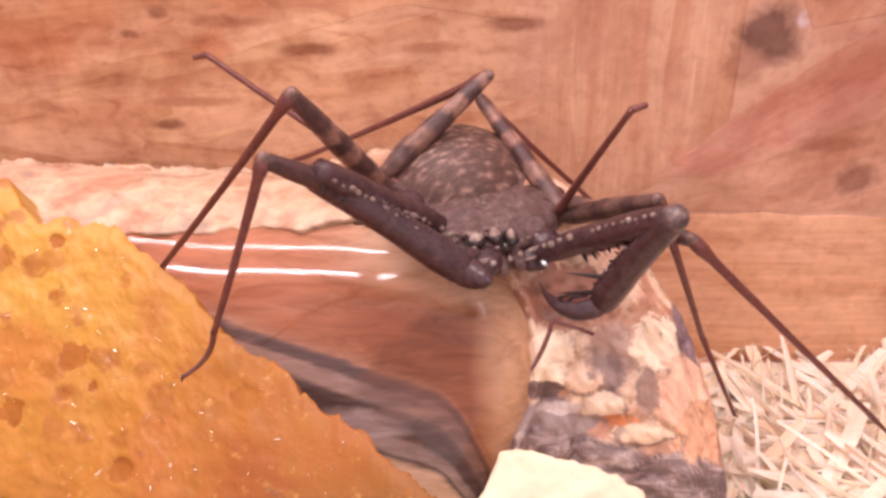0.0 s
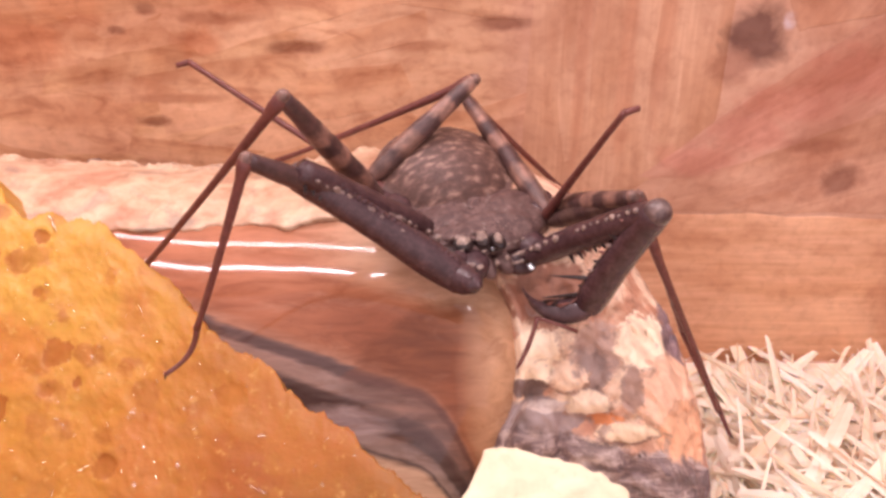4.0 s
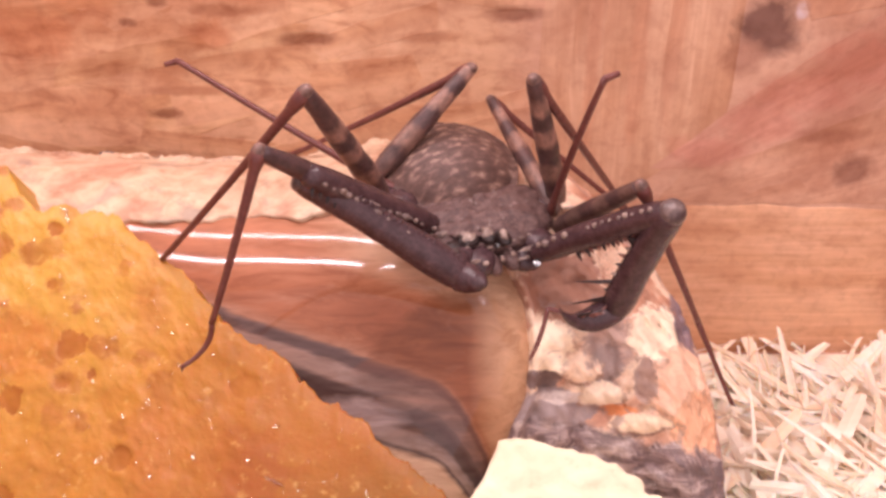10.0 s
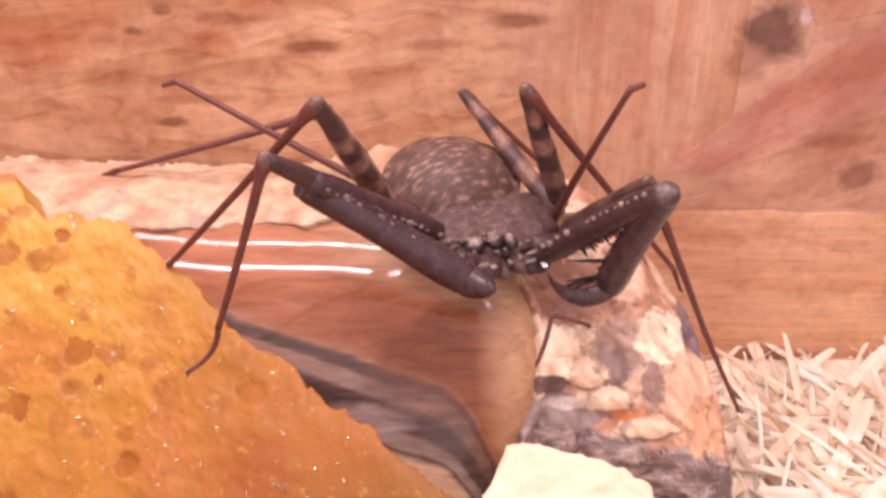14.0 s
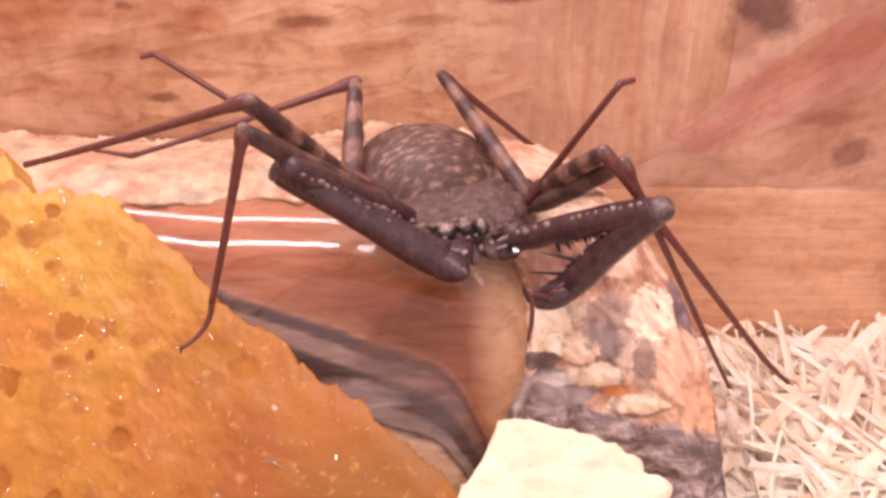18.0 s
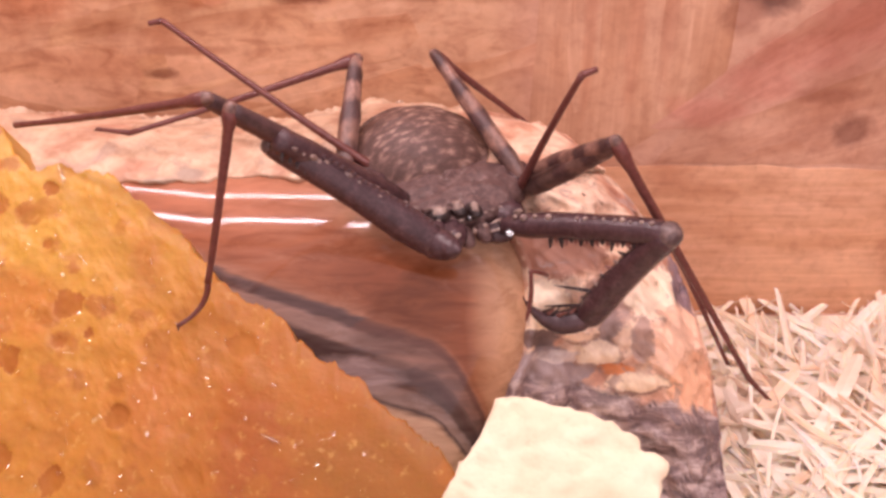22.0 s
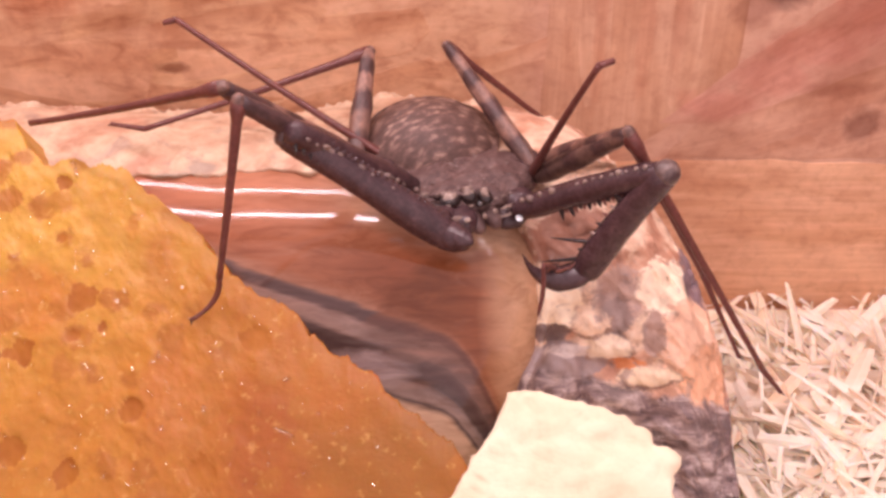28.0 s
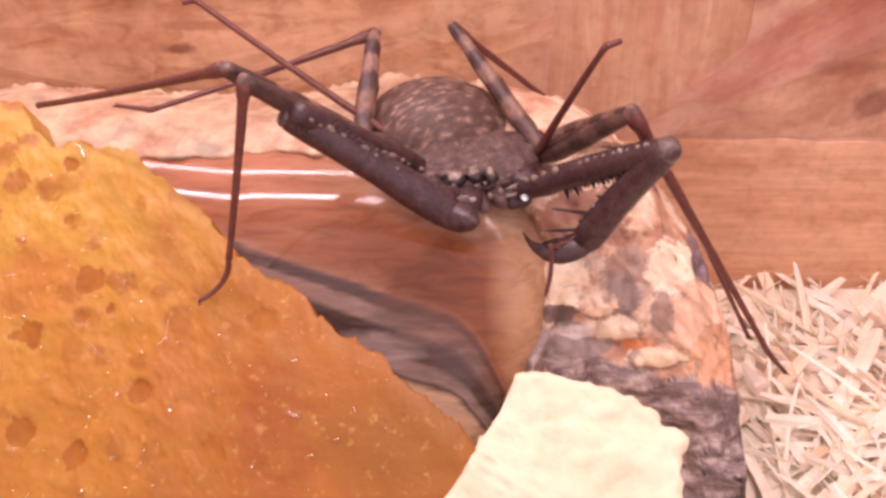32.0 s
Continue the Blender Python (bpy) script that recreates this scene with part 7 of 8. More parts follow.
    walk(leg_mid_b[0], [
        (0, bone(12.16, 4.78, -0.00, 17.05, -16.10, 10.89)),
        (1, bone(12.17, 4.78, -0.01, 16.92, -16.04, 11.06, -0.7)),
        (2, bone(12.17, 4.78, -0.01, 16.79, -15.94, 11.31, -1.6)),
        (3, bone(12.31, 4.40, 0.07, 11.74, -11.28, 18.30, -21.0)),
        (3.3, bone(12.31, 4.42, 0.06, 11.81, -11.72, 17.89, -20.9)),
        (3.6, bone(12.31, 4.44, 0.05, 11.89, -12.16, 17.46, -20.6)),
        (4, bone(12.32, 4.39, 0.10, 10.82, -12.10, 17.55, -23.1)),
        (4.5, bone(12.32, 4.26, 0.22, 8.42, -10.32, 18.95, -27.8)),
        (6.5, bone(12.13, 4.18, 0.78, 4.28, 3.24, 23.50, -31.0)),
        (8, bone(12.12, 4.23, 0.84, 4.55, 5.63, 23.63, -31.0)),
        (8.5, bone(12.13, 4.24, 0.83, 4.91, 5.83, 23.72, -31.0)),
        (9, bone(12.12, 4.23, 0.83, 4.60, 5.65, 23.64, -31.0)),
        (9.6, bone(12.12, 4.22, 0.83, 4.55, 5.20, 23.64, -31.0)),
        (10, bone(12.13, 4.22, 0.82, 4.47, 4.94, 23.61, -31.0)),
        (11, bone(12.12, 4.22, 0.82, 4.39, 5.03, 23.59, -31.0)),
        (12, bone(12.08, 4.22, 0.87, 3.54, 4.99, 23.34, -31.0)),
        (12.5, bone(12.07, 4.22, 0.88, 3.12, 4.89, 23.20, -31.0)),
        (13, bone(12.08, 4.22, 0.86, 3.45, 4.84, 23.31, -31.0)),
        (13.5, bone(12.07, 4.20, 0.86, 2.98, 4.15, 23.13, -31.0)),
        (14, bone(12.08, 4.19, 0.85, 3.07, 3.78, 23.15, -31.0)),
        (14.5, bone(12.07, 4.19, 0.85, 2.98, 3.86, 23.12, -31.0)),
        (16.5, bone(12.31, 4.26, 0.20, 9.26, -8.65, 20.27, -26.3)),
        (17, bone(12.29, 4.45, 0.02, 12.64, -11.59, 17.95, -20.0)),
        (17.4, bone(12.31, 4.41, 0.06, 11.88, -11.19, 18.37, -21.7)),
        (17.7, bone(12.31, 4.38, 0.08, 11.31, -10.87, 18.66, -22.9)),
        (18, bone(12.32, 4.35, 0.11, 10.74, -10.54, 18.94, -24.0)),
        (19, bone(12.29, 4.45, 0.01, 12.94, -11.36, 18.13, -19.5)),
        (20, bone(12.29, 4.45, 0.01, 13.17, -11.12, 18.33, -19.1)),
        (22, bone(12.29, 4.46, 0.01, 12.96, -11.52, 17.98, -19.4)),
        (23, bone(12.29, 4.47, 0.01, 13.12, -11.68, 17.82, -19.0)),
        (25, bone(12.29, 4.47, 0.01, 13.16, -11.87, 17.64, -18.9)),
        (28, bone(12.28, 4.50, 0.00, 13.22, -12.53, 16.97, -18.6)),
        (32, bone(12.29, 4.49, 0.01, 13.07, -12.52, 17.00, -18.9)),
    ])
    walk(leg_mid_b[1], [
        (0, bone(17.05, -16.10, 10.89, 44.86, -34.49, -17.82)),
        (1, bone(16.92, -16.04, 11.06, 44.47, -35.18, -17.42)),
        (2, bone(16.79, -15.94, 11.31, 44.08, -35.96, -16.81)),
        (3, bone(11.74, -11.28, 18.30, 43.56, -26.82, -7.82, -2.7)),
        (3.3, bone(11.81, -11.72, 17.89, 41.39, -25.62, -11.57, -0.8)),
        (3.6, bone(11.89, -12.16, 17.46, 36.56, -23.09, -17.29, 2.0)),
        (4, bone(10.82, -12.10, 17.55, 29.28, -23.08, -20.85, 4.4)),
        (4.5, bone(8.42, -10.32, 18.95, 27.95, -23.62, -18.17, 3.8)),
        (6.5, bone(4.28, 3.24, 23.50, 30.35, -0.63, -11.74, 2.1)),
        (8, bone(4.55, 5.63, 23.63, 30.22, 0.26, -11.70, 2.1)),
        (8.5, bone(4.91, 5.83, 23.72, 30.64, 0.98, -11.65, 2.1)),
        (9, bone(4.60, 5.65, 23.64, 30.39, 2.14, -11.83, 2.1)),
        (9.6, bone(4.55, 5.20, 23.64, 30.26, 4.12, -12.05, 2.1)),
        (10, bone(4.47, 4.94, 23.61, 30.16, 5.33, -12.11, 2.1)),
        (11, bone(4.39, 5.03, 23.59, 29.81, -1.51, -11.72, 2.1)),
        (12, bone(3.54, 4.99, 23.34, 29.31, -3.31, -11.35, 2.0)),
        (12.5, bone(3.12, 4.89, 23.20, 29.09, -4.06, -11.17, 1.9)),
        (13, bone(3.45, 4.84, 23.31, 28.91, -4.18, -11.43, 2.1)),
        (13.5, bone(2.98, 4.15, 23.13, 28.82, -4.09, -11.51, 2.0)),
        (14, bone(3.07, 3.78, 23.15, 29.07, -4.20, -11.43, 1.9)),
        (14.5, bone(2.98, 3.86, 23.12, 29.24, -4.28, -11.23, 1.8)),
        (16.5, bone(9.26, -8.65, 20.27, 41.97, -23.02, -5.42, -1.9)),
        (17, bone(12.64, -11.59, 17.95, 38.16, -28.94, -13.41, 2.7)),
        (17.4, bone(11.88, -11.19, 18.37, 36.63, -27.96, -13.91, 3.4)),
        (17.7, bone(11.31, -10.87, 18.66, 35.47, -27.24, -14.27, 3.8)),
        (18, bone(10.74, -10.54, 18.94, 34.30, -26.52, -14.61, 4.3)),
        (19, bone(12.94, -11.36, 18.13, 31.04, -28.83, -17.97, 7.5)),
        (20, bone(13.17, -11.12, 18.33, 32.13, -28.42, -17.41, 7.0)),
        (22, bone(12.96, -11.52, 17.98, 31.39, -29.08, -17.91, 7.3)),
        (23, bone(13.12, -11.68, 17.82, 31.59, -28.45, -18.42, 7.3)),
        (25, bone(13.16, -11.87, 17.64, 31.40, -29.14, -18.49, 7.4)),
        (28, bone(13.22, -12.53, 16.97, 32.05, -28.75, -19.35, 7.2)),
        (32, bone(13.07, -12.52, 17.00, 31.59, -29.12, -19.30, 7.3)),
    ])
    walk(leg_mid_b[2], [
        (0, bone(44.86, -34.49, -17.82, 48.02, -36.52, -21.12)),
        (1, bone(44.47, -35.18, -17.42, 47.72, -37.17, -20.66, -0.6)),
        (2, bone(44.08, -35.96, -16.81, 47.41, -37.94, -19.97, -1.2)),
        (3, bone(43.56, -26.82, -7.82, 47.94, -27.71, -10.06, -5.9)),
        (3.3, bone(41.39, -25.62, -11.57, 43.80, -29.80, -12.88, -5.1)),
        (3.6, bone(36.56, -23.09, -17.29, 37.28, -27.81, -18.77, 27.3)),
        (4, bone(29.28, -23.08, -20.85, 29.93, -27.10, -23.76, 39.2)),
        (4.5, bone(27.95, -23.62, -18.17, 31.21, -24.54, -21.85, 22.5)),
        (6.5, bone(30.35, -0.63, -11.74, 33.11, -0.79, -15.91, 23.4)),
        (8, bone(30.22, 0.26, -11.70, 32.73, -0.33, -15.99, 23.6)),
        (8.5, bone(30.64, 0.98, -11.65, 33.13, 0.39, -15.94, 23.6)),
        (9, bone(30.39, 2.14, -11.83, 32.88, 1.56, -16.13, 23.6)),
        (9.6, bone(30.26, 4.12, -12.05, 32.91, 3.39, -16.23, 23.3)),
        (10, bone(30.16, 5.33, -12.11, 32.91, 4.47, -16.19, 23.1)),
        (11, bone(29.81, -1.51, -11.72, 31.93, -3.37, -15.85, 24.9)),
        (12, bone(29.31, -3.31, -11.35, 31.18, -4.82, -15.73, 26.3)),
        (12.5, bone(29.09, -4.06, -11.17, 30.84, -5.40, -15.66, 26.9)),
        (13, bone(28.91, -4.18, -11.43, 30.94, -5.00, -15.92, 26.2)),
        (13.5, bone(28.82, -4.09, -11.51, 30.65, -5.10, -16.06, 26.6)),
        (14, bone(29.07, -4.20, -11.43, 31.00, -4.99, -15.98, 26.4)),
        (14.5, bone(29.24, -4.28, -11.23, 31.27, -4.92, -15.75, 26.3)),
        (16.5, bone(41.97, -23.02, -5.42, 46.42, -24.08, -7.44, 18.9)),
        (17, bone(38.16, -28.94, -13.41, 41.68, -31.16, -16.19, 23.6)),
        (17.4, bone(36.63, -27.96, -13.91, 39.88, -30.43, -16.81, 25.2)),
        (17.7, bone(35.47, -27.24, -14.27, 38.49, -29.92, -17.21, 26.5)),
        (18, bone(34.30, -26.52, -14.61, 37.07, -29.44, -17.58, 28.0)),
        (19, bone(31.04, -28.83, -17.97, 33.59, -32.15, -20.70, 28.0)),
        (20, bone(32.13, -28.42, -17.41, 34.43, -31.43, -20.68, 32.9)),
        (22, bone(31.39, -29.08, -17.91, 34.18, -31.30, -21.41, 31.2)),
        (23, bone(31.59, -28.45, -18.42, 34.08, -31.21, -21.76, 32.2)),
        (25, bone(31.40, -29.14, -18.49, 34.17, -31.23, -22.09, 31.6)),
        (28, bone(32.05, -28.75, -19.35, 34.51, -31.15, -22.98, 33.2)),
        (32, bone(31.59, -29.12, -19.30, 34.35, -30.91, -23.06, 32.3)),
    ])
    walk(leg_front_b[0], [
        (0, bone(11.00, 2.00, -0.00, 12.58, -12.75, 16.25)),
        (1, bone(11.00, 2.00, -0.00, 12.38, -12.45, 16.53, -0.5)),
        (2, bone(11.00, 2.00, -0.00, 12.18, -12.06, 16.88, -1.0)),
        (3, bone(11.00, 2.00, -0.00, 12.36, -11.31, 17.46, -0.7)),
        (3.3, bone(11.00, 2.00, -0.00, 12.41, -11.59, 17.24, -0.6)),
        (3.6, bone(11.00, 2.00, -0.00, 12.45, -11.87, 17.01, -0.5)),
        (4, bone(11.00, 2.00, -0.00, 11.91, -11.91, 17.02, -1.6)),
        (4.5, bone(11.00, 2.00, 0.00, 12.02, -11.33, 17.47, -1.4)),
        (6.5, bone(11.00, 2.00, 0.00, 12.07, -11.29, 17.50, -1.4)),
        (8, bone(11.00, 2.00, 0.00, 11.60, -10.98, 17.75, -2.3)),
        (8.5, bone(11.00, 2.00, -0.00, 11.98, -10.77, 17.89, -1.6)),
        (9, bone(11.00, 2.00, -0.00, 11.53, -10.82, 17.87, -2.4)),
        (9.6, bone(10.77, 1.25, -0.52, 11.73, -11.05, 17.70, -2.0)),
        (10, bone(10.61, 0.75, -0.85, 11.81, -11.15, 17.62, -1.9)),
        (11, bone(10.44, 0.11, -1.20, 11.93, -11.00, 17.72, -1.7)),
        (12, bone(10.44, 0.10, -1.18, 12.09, -10.78, 17.87, -1.4)),
        (12.5, bone(10.45, 0.10, -1.17, 12.21, -10.74, 17.89, -1.2)),
        (13, bone(10.42, 0.13, -1.21, 12.22, -11.15, 17.60, -1.1)),
        (13.5, bone(10.45, 0.29, -1.17, 12.08, -11.55, 17.30, -1.3)),
        (14, bone(10.46, 0.43, -1.10, 12.05, -11.68, 17.20, -1.4)),
        (14.5, bone(10.62, 0.91, -0.76, 12.08, -11.36, 17.44, -1.3)),
        (16.5, bone(11.00, 2.00, 0.00, 12.70, -11.18, 17.53, -0.1)),
        (17, bone(11.00, 2.00, 0.00, 12.43, -11.48, 17.33, -0.6)),
        (17.4, bone(11.00, 2.00, 0.00, 12.80, -11.54, 17.25, 0.1)),
        (17.7, bone(11.00, 2.00, -0.00, 13.06, -11.57, 17.19, 0.7)),
        (18, bone(11.00, 2.00, -0.00, 13.32, -11.60, 17.13, 1.2)),
        (19, bone(11.00, 2.00, -0.00, 12.56, -11.27, 17.48, -0.4)),
        (20, bone(11.00, 2.00, 0.00, 13.29, -10.90, 17.67, 1.0)),
        (22, bone(11.00, 2.00, 0.00, 13.45, -11.39, 17.28, 1.4)),
        (23, bone(11.00, 2.00, -0.00, 13.14, -11.44, 17.29, 0.8)),
        (25, bone(11.00, 2.00, 0.00, 13.27, -11.60, 17.14, 1.1)),
        (28, bone(11.00, 2.00, -0.00, 13.20, -12.31, 16.56, 1.1)),
        (32, bone(11.00, 2.00, 0.00, 12.91, -12.39, 16.53, 0.4)),
    ])
    walk(leg_front_b[1], [
        (0, bone(12.58, -12.75, 16.25, 22.33, -18.82, -7.08)),
        (1, bone(12.38, -12.45, 16.53, 21.94, -18.73, -6.81, 0.1)),
        (2, bone(12.18, -12.06, 16.88, 21.55, -18.68, -6.45, 0.2)),
        (3, bone(12.36, -11.31, 17.46, 21.61, -18.64, -5.71, 0.2)),
        (3.3, bone(12.41, -11.59, 17.24, 21.84, -18.53, -5.97, 0.1)),
        (3.6, bone(12.45, -11.87, 17.01, 22.06, -18.43, -6.24)),
        (4, bone(11.91, -11.91, 17.02, 21.84, -17.94, -6.24, -0.1)),
        (4.5, bone(12.02, -11.33, 17.47, 22.47, -19.31, -4.95, -0.6)),
        (6.5, bone(12.07, -11.29, 17.50, 22.31, -17.81, -5.49, -0.4)),
        (8, bone(11.60, -10.98, 17.75, 21.68, -18.88, -4.87, -0.4)),
        (8.5, bone(11.98, -10.77, 17.89, 22.26, -18.77, -4.62, -0.5)),
        (9, bone(11.53, -10.82, 17.87, 22.06, -18.82, -4.52, -0.7)),
        (9.6, bone(11.73, -11.05, 17.70, 22.37, -18.67, -4.77, -0.8)),
        (10, bone(11.81, -11.15, 17.62, 22.57, -18.63, -4.84, -0.8)),
        (11, bone(11.93, -11.00, 17.72, 22.39, -18.83, -4.76, -0.6)),
        (12, bone(12.09, -10.78, 17.87, 21.76, -19.25, -4.73, -0.1)),
        (12.5, bone(12.21, -10.74, 17.89, 21.49, -19.40, -4.80, 0.2)),
        (13, bone(12.22, -11.15, 17.60, 21.78, -19.35, -5.14)),
        (13.5, bone(12.08, -11.55, 17.30, 21.30, -19.84, -5.56, 0.3)),
        (14, bone(12.05, -11.68, 17.20, 21.14, -19.73, -5.79, 0.4)),
        (14.5, bone(12.08, -11.36, 17.44, 21.16, -19.54, -5.51, 0.4)),
        (16.5, bone(12.70, -11.18, 17.53, 22.26, -19.95, -5.01)),
        (17, bone(12.43, -11.48, 17.33, 23.13, -19.59, -4.94, -0.9)),
        (17.4, bone(12.80, -11.54, 17.25, 23.34, -19.70, -5.07, -0.8)),
        (17.7, bone(13.06, -11.57, 17.19, 23.50, -19.80, -5.15, -0.7)),
        (18, bone(13.32, -11.60, 17.13, 23.66, -19.90, -5.23, -0.6)),
        (19, bone(12.56, -11.27, 17.48, 24.33, -19.31, -4.27, -1.8)),
        (20, bone(13.29, -10.90, 17.67, 24.72, -19.22, -4.15, -1.5)),
        (22, bone(13.45, -11.39, 17.28, 24.86, -19.19, -4.74, -1.4)),
        (23, bone(13.14, -11.44, 17.29, 24.52, -19.53, -4.64, -1.5)),
        (25, bone(13.27, -11.60, 17.14, 24.90, -19.36, -4.78, -1.6)),
        (28, bone(13.20, -12.31, 16.56, 24.80, -19.55, -5.55, -1.5)),
        (32, bone(12.91, -12.39, 16.53, 25.05, -19.30, -5.40, -1.9)),
    ])
    walk(leg_front_b[2], [
        (0, bone(22.33, -18.82, -7.08, 27.41, -26.10, -19.78)),
        (1, bone(21.94, -18.73, -6.81, 27.04, -25.97, -19.54)),
        (2, bone(21.55, -18.68, -6.45, 26.69, -25.91, -19.17, -0.1)),
        (3, bone(21.61, -18.64, -5.71, 26.81, -25.73, -18.47, -0.2)),
        (3.3, bone(21.84, -18.53, -5.97, 27.01, -25.71, -18.69, -0.1)),
        (3.6, bone(22.06, -18.43, -6.24, 27.21, -25.69, -18.93, -0.1)),
        (4, bone(21.84, -17.94, -6.24, 27.27, -25.16, -18.83, -0.7)),
        (4.5, bone(22.47, -19.31, -4.95, 27.90, -24.80, -18.39, -0.2)),
        (6.5, bone(22.31, -17.81, -5.49, 27.48, -25.06, -18.18, -0.2)),
        (8, bone(21.68, -18.88, -4.87, 27.53, -25.57, -17.57, -1.4)),
        (8.5, bone(22.26, -18.77, -4.62, 28.02, -25.53, -17.32, -1.2)),
        (9, bone(22.06, -18.82, -4.52, 27.73, -25.62, -17.24, -1.1)),
        (9.6, bone(22.37, -18.67, -4.77, 27.78, -25.64, -17.51, -0.6)),
        (10, bone(22.57, -18.63, -4.84, 27.80, -25.79, -17.55, -0.3)),
        (11, bone(22.39, -18.83, -4.76, 27.73, -26.02, -17.41, -0.6)),
        (12, bone(21.76, -19.25, -4.73, 27.10, -26.43, -17.38, -0.6)),
        (12.5, bone(21.49, -19.40, -4.80, 26.86, -26.51, -17.48, -0.6)),
        (13, bone(21.78, -19.35, -5.14, 26.95, -26.27, -18.02, -0.1)),
        (13.5, bone(21.30, -19.84, -5.56, 26.61, -26.19, -18.66, -0.2)),
        (14, bone(21.14, -19.73, -5.79, 26.32, -26.07, -18.95)),
        (14.5, bone(21.16, -19.54, -5.51, 26.31, -26.05, -18.60)),
        (16.5, bone(22.26, -19.95, -5.01, 27.94, -25.84, -18.17, -0.7)),
        (17, bone(23.13, -19.59, -4.94, 28.73, -25.28, -18.23, -0.5)),
        (17.4, bone(23.34, -19.70, -5.07, 28.94, -25.53, -18.30, -0.6)),
        (17.7, bone(23.50, -19.80, -5.15, 29.11, -25.73, -18.33, -0.6)),
        (18, bone(23.66, -19.90, -5.23, 29.28, -25.95, -18.35, -0.7)),
        (19, bone(24.33, -19.31, -4.27, 28.99, -26.58, -17.14, 0.8)),
        (20, bone(24.72, -19.22, -4.15, 29.98, -26.07, -17.02, -0.3)),
        (22, bone(24.86, -19.19, -4.74, 30.12, -25.84, -17.71, -0.2)),
        (23, bone(24.52, -19.53, -4.64, 29.63, -26.36, -17.59)),
        (25, bone(24.90, -19.36, -4.78, 29.87, -26.28, -17.73, 0.2)),
        (28, bone(24.80, -19.55, -5.55, 30.04, -25.70, -18.78)),
        (32, bone(25.05, -19.30, -5.40, 30.07, -26.22, -18.33, 0.2)),
    ])
    walk(palp_a[0], [
        (0, bone(-7.50, 4.60, 2.40, -27.80, 5.12, 19.89)),
        (1, bone(-7.50, 4.60, 2.40, -27.79, 5.42, 19.89)),
        (2, bone(-7.50, 4.60, 2.40, -27.81, 5.81, 19.84)),
        (3, bone(-7.50, 4.60, 2.40, -27.72, 5.79, 19.95)),
        (3.3, bone(-7.50, 4.60, 2.40, -27.71, 6.03, 19.94)),
        (3.6, bone(-7.50, 4.60, 2.40, -27.71, 6.29, 19.92)),
        (4, bone(-7.50, 4.60, 2.40, -27.98, 5.98, 19.63)),
        (4.5, bone(-7.50, 4.60, 2.40, -27.59, 6.23, 20.07)),
        (6.5, bone(-7.50, 4.60, 2.40, -27.53, 5.42, 20.18)),
        (8, bone(-7.50, 4.60, 2.40, -27.27, 5.70, 20.46)),
        (8.5, bone(-7.50, 4.60, 2.40, -27.20, 5.46, 20.55)),
        (9, bone(-7.50, 4.60, 2.40, -27.68, 6.01, 19.98)),
        (9.6, bone(-7.50, 4.60, 2.40, -27.97, 5.35, 19.68)),
        (10, bone(-7.50, 4.60, 2.40, -28.19, 4.96, 19.43)),
        (11, bone(-7.50, 4.60, 2.40, -28.25, 5.13, 19.35)),
        (12, bone(-7.50, 4.60, 2.40, -28.59, 5.20, 18.93)),
        (12.5, bone(-7.50, 4.60, 2.40, -28.77, 5.07, 18.70)),
        (13, bone(-7.50, 4.60, 2.40, -28.57, 5.15, 18.96)),
        (13.5, bone(-7.50, 4.60, 2.40, -28.57, 5.04, 18.95)),
        (14, bone(-7.50, 4.60, 2.40, -28.39, 5.34, 19.17)),
        (14.5, bone(-7.50, 4.60, 2.40, -28.34, 5.55, 19.22)),
        (16.5, bone(-7.50, 4.60, 2.40, -28.43, 4.65, 19.14)),
        (17, bone(-7.50, 4.60, 2.40, -28.00, 4.42, 19.67)),
        (17.4, bone(-7.50, 4.60, 2.40, -27.89, 4.27, 19.79)),
        (17.7, bone(-7.50, 4.60, 2.40, -27.82, 4.17, 19.87)),
        (18, bone(-7.50, 4.60, 2.40, -27.76, 4.07, 19.93)),
        (19, bone(-7.50, 4.60, 2.40, -27.37, 4.50, 20.38)),
        (20, bone(-7.50, 4.60, 2.40, -27.09, 5.44, 20.67)),
        (22, bone(-7.50, 4.60, 2.40, -27.20, 5.42, 20.55)),
        (23, bone(-7.50, 4.60, 2.40, -27.22, 4.96, 20.55)),
        (25, bone(-7.50, 4.60, 2.40, -27.20, 4.55, 20.57)),
        (28, bone(-7.50, 4.60, 2.40, -27.38, 3.31, 20.32)),
        (32, bone(-7.50, 4.60, 2.40, -27.65, 3.23, 20.02)),
    ])
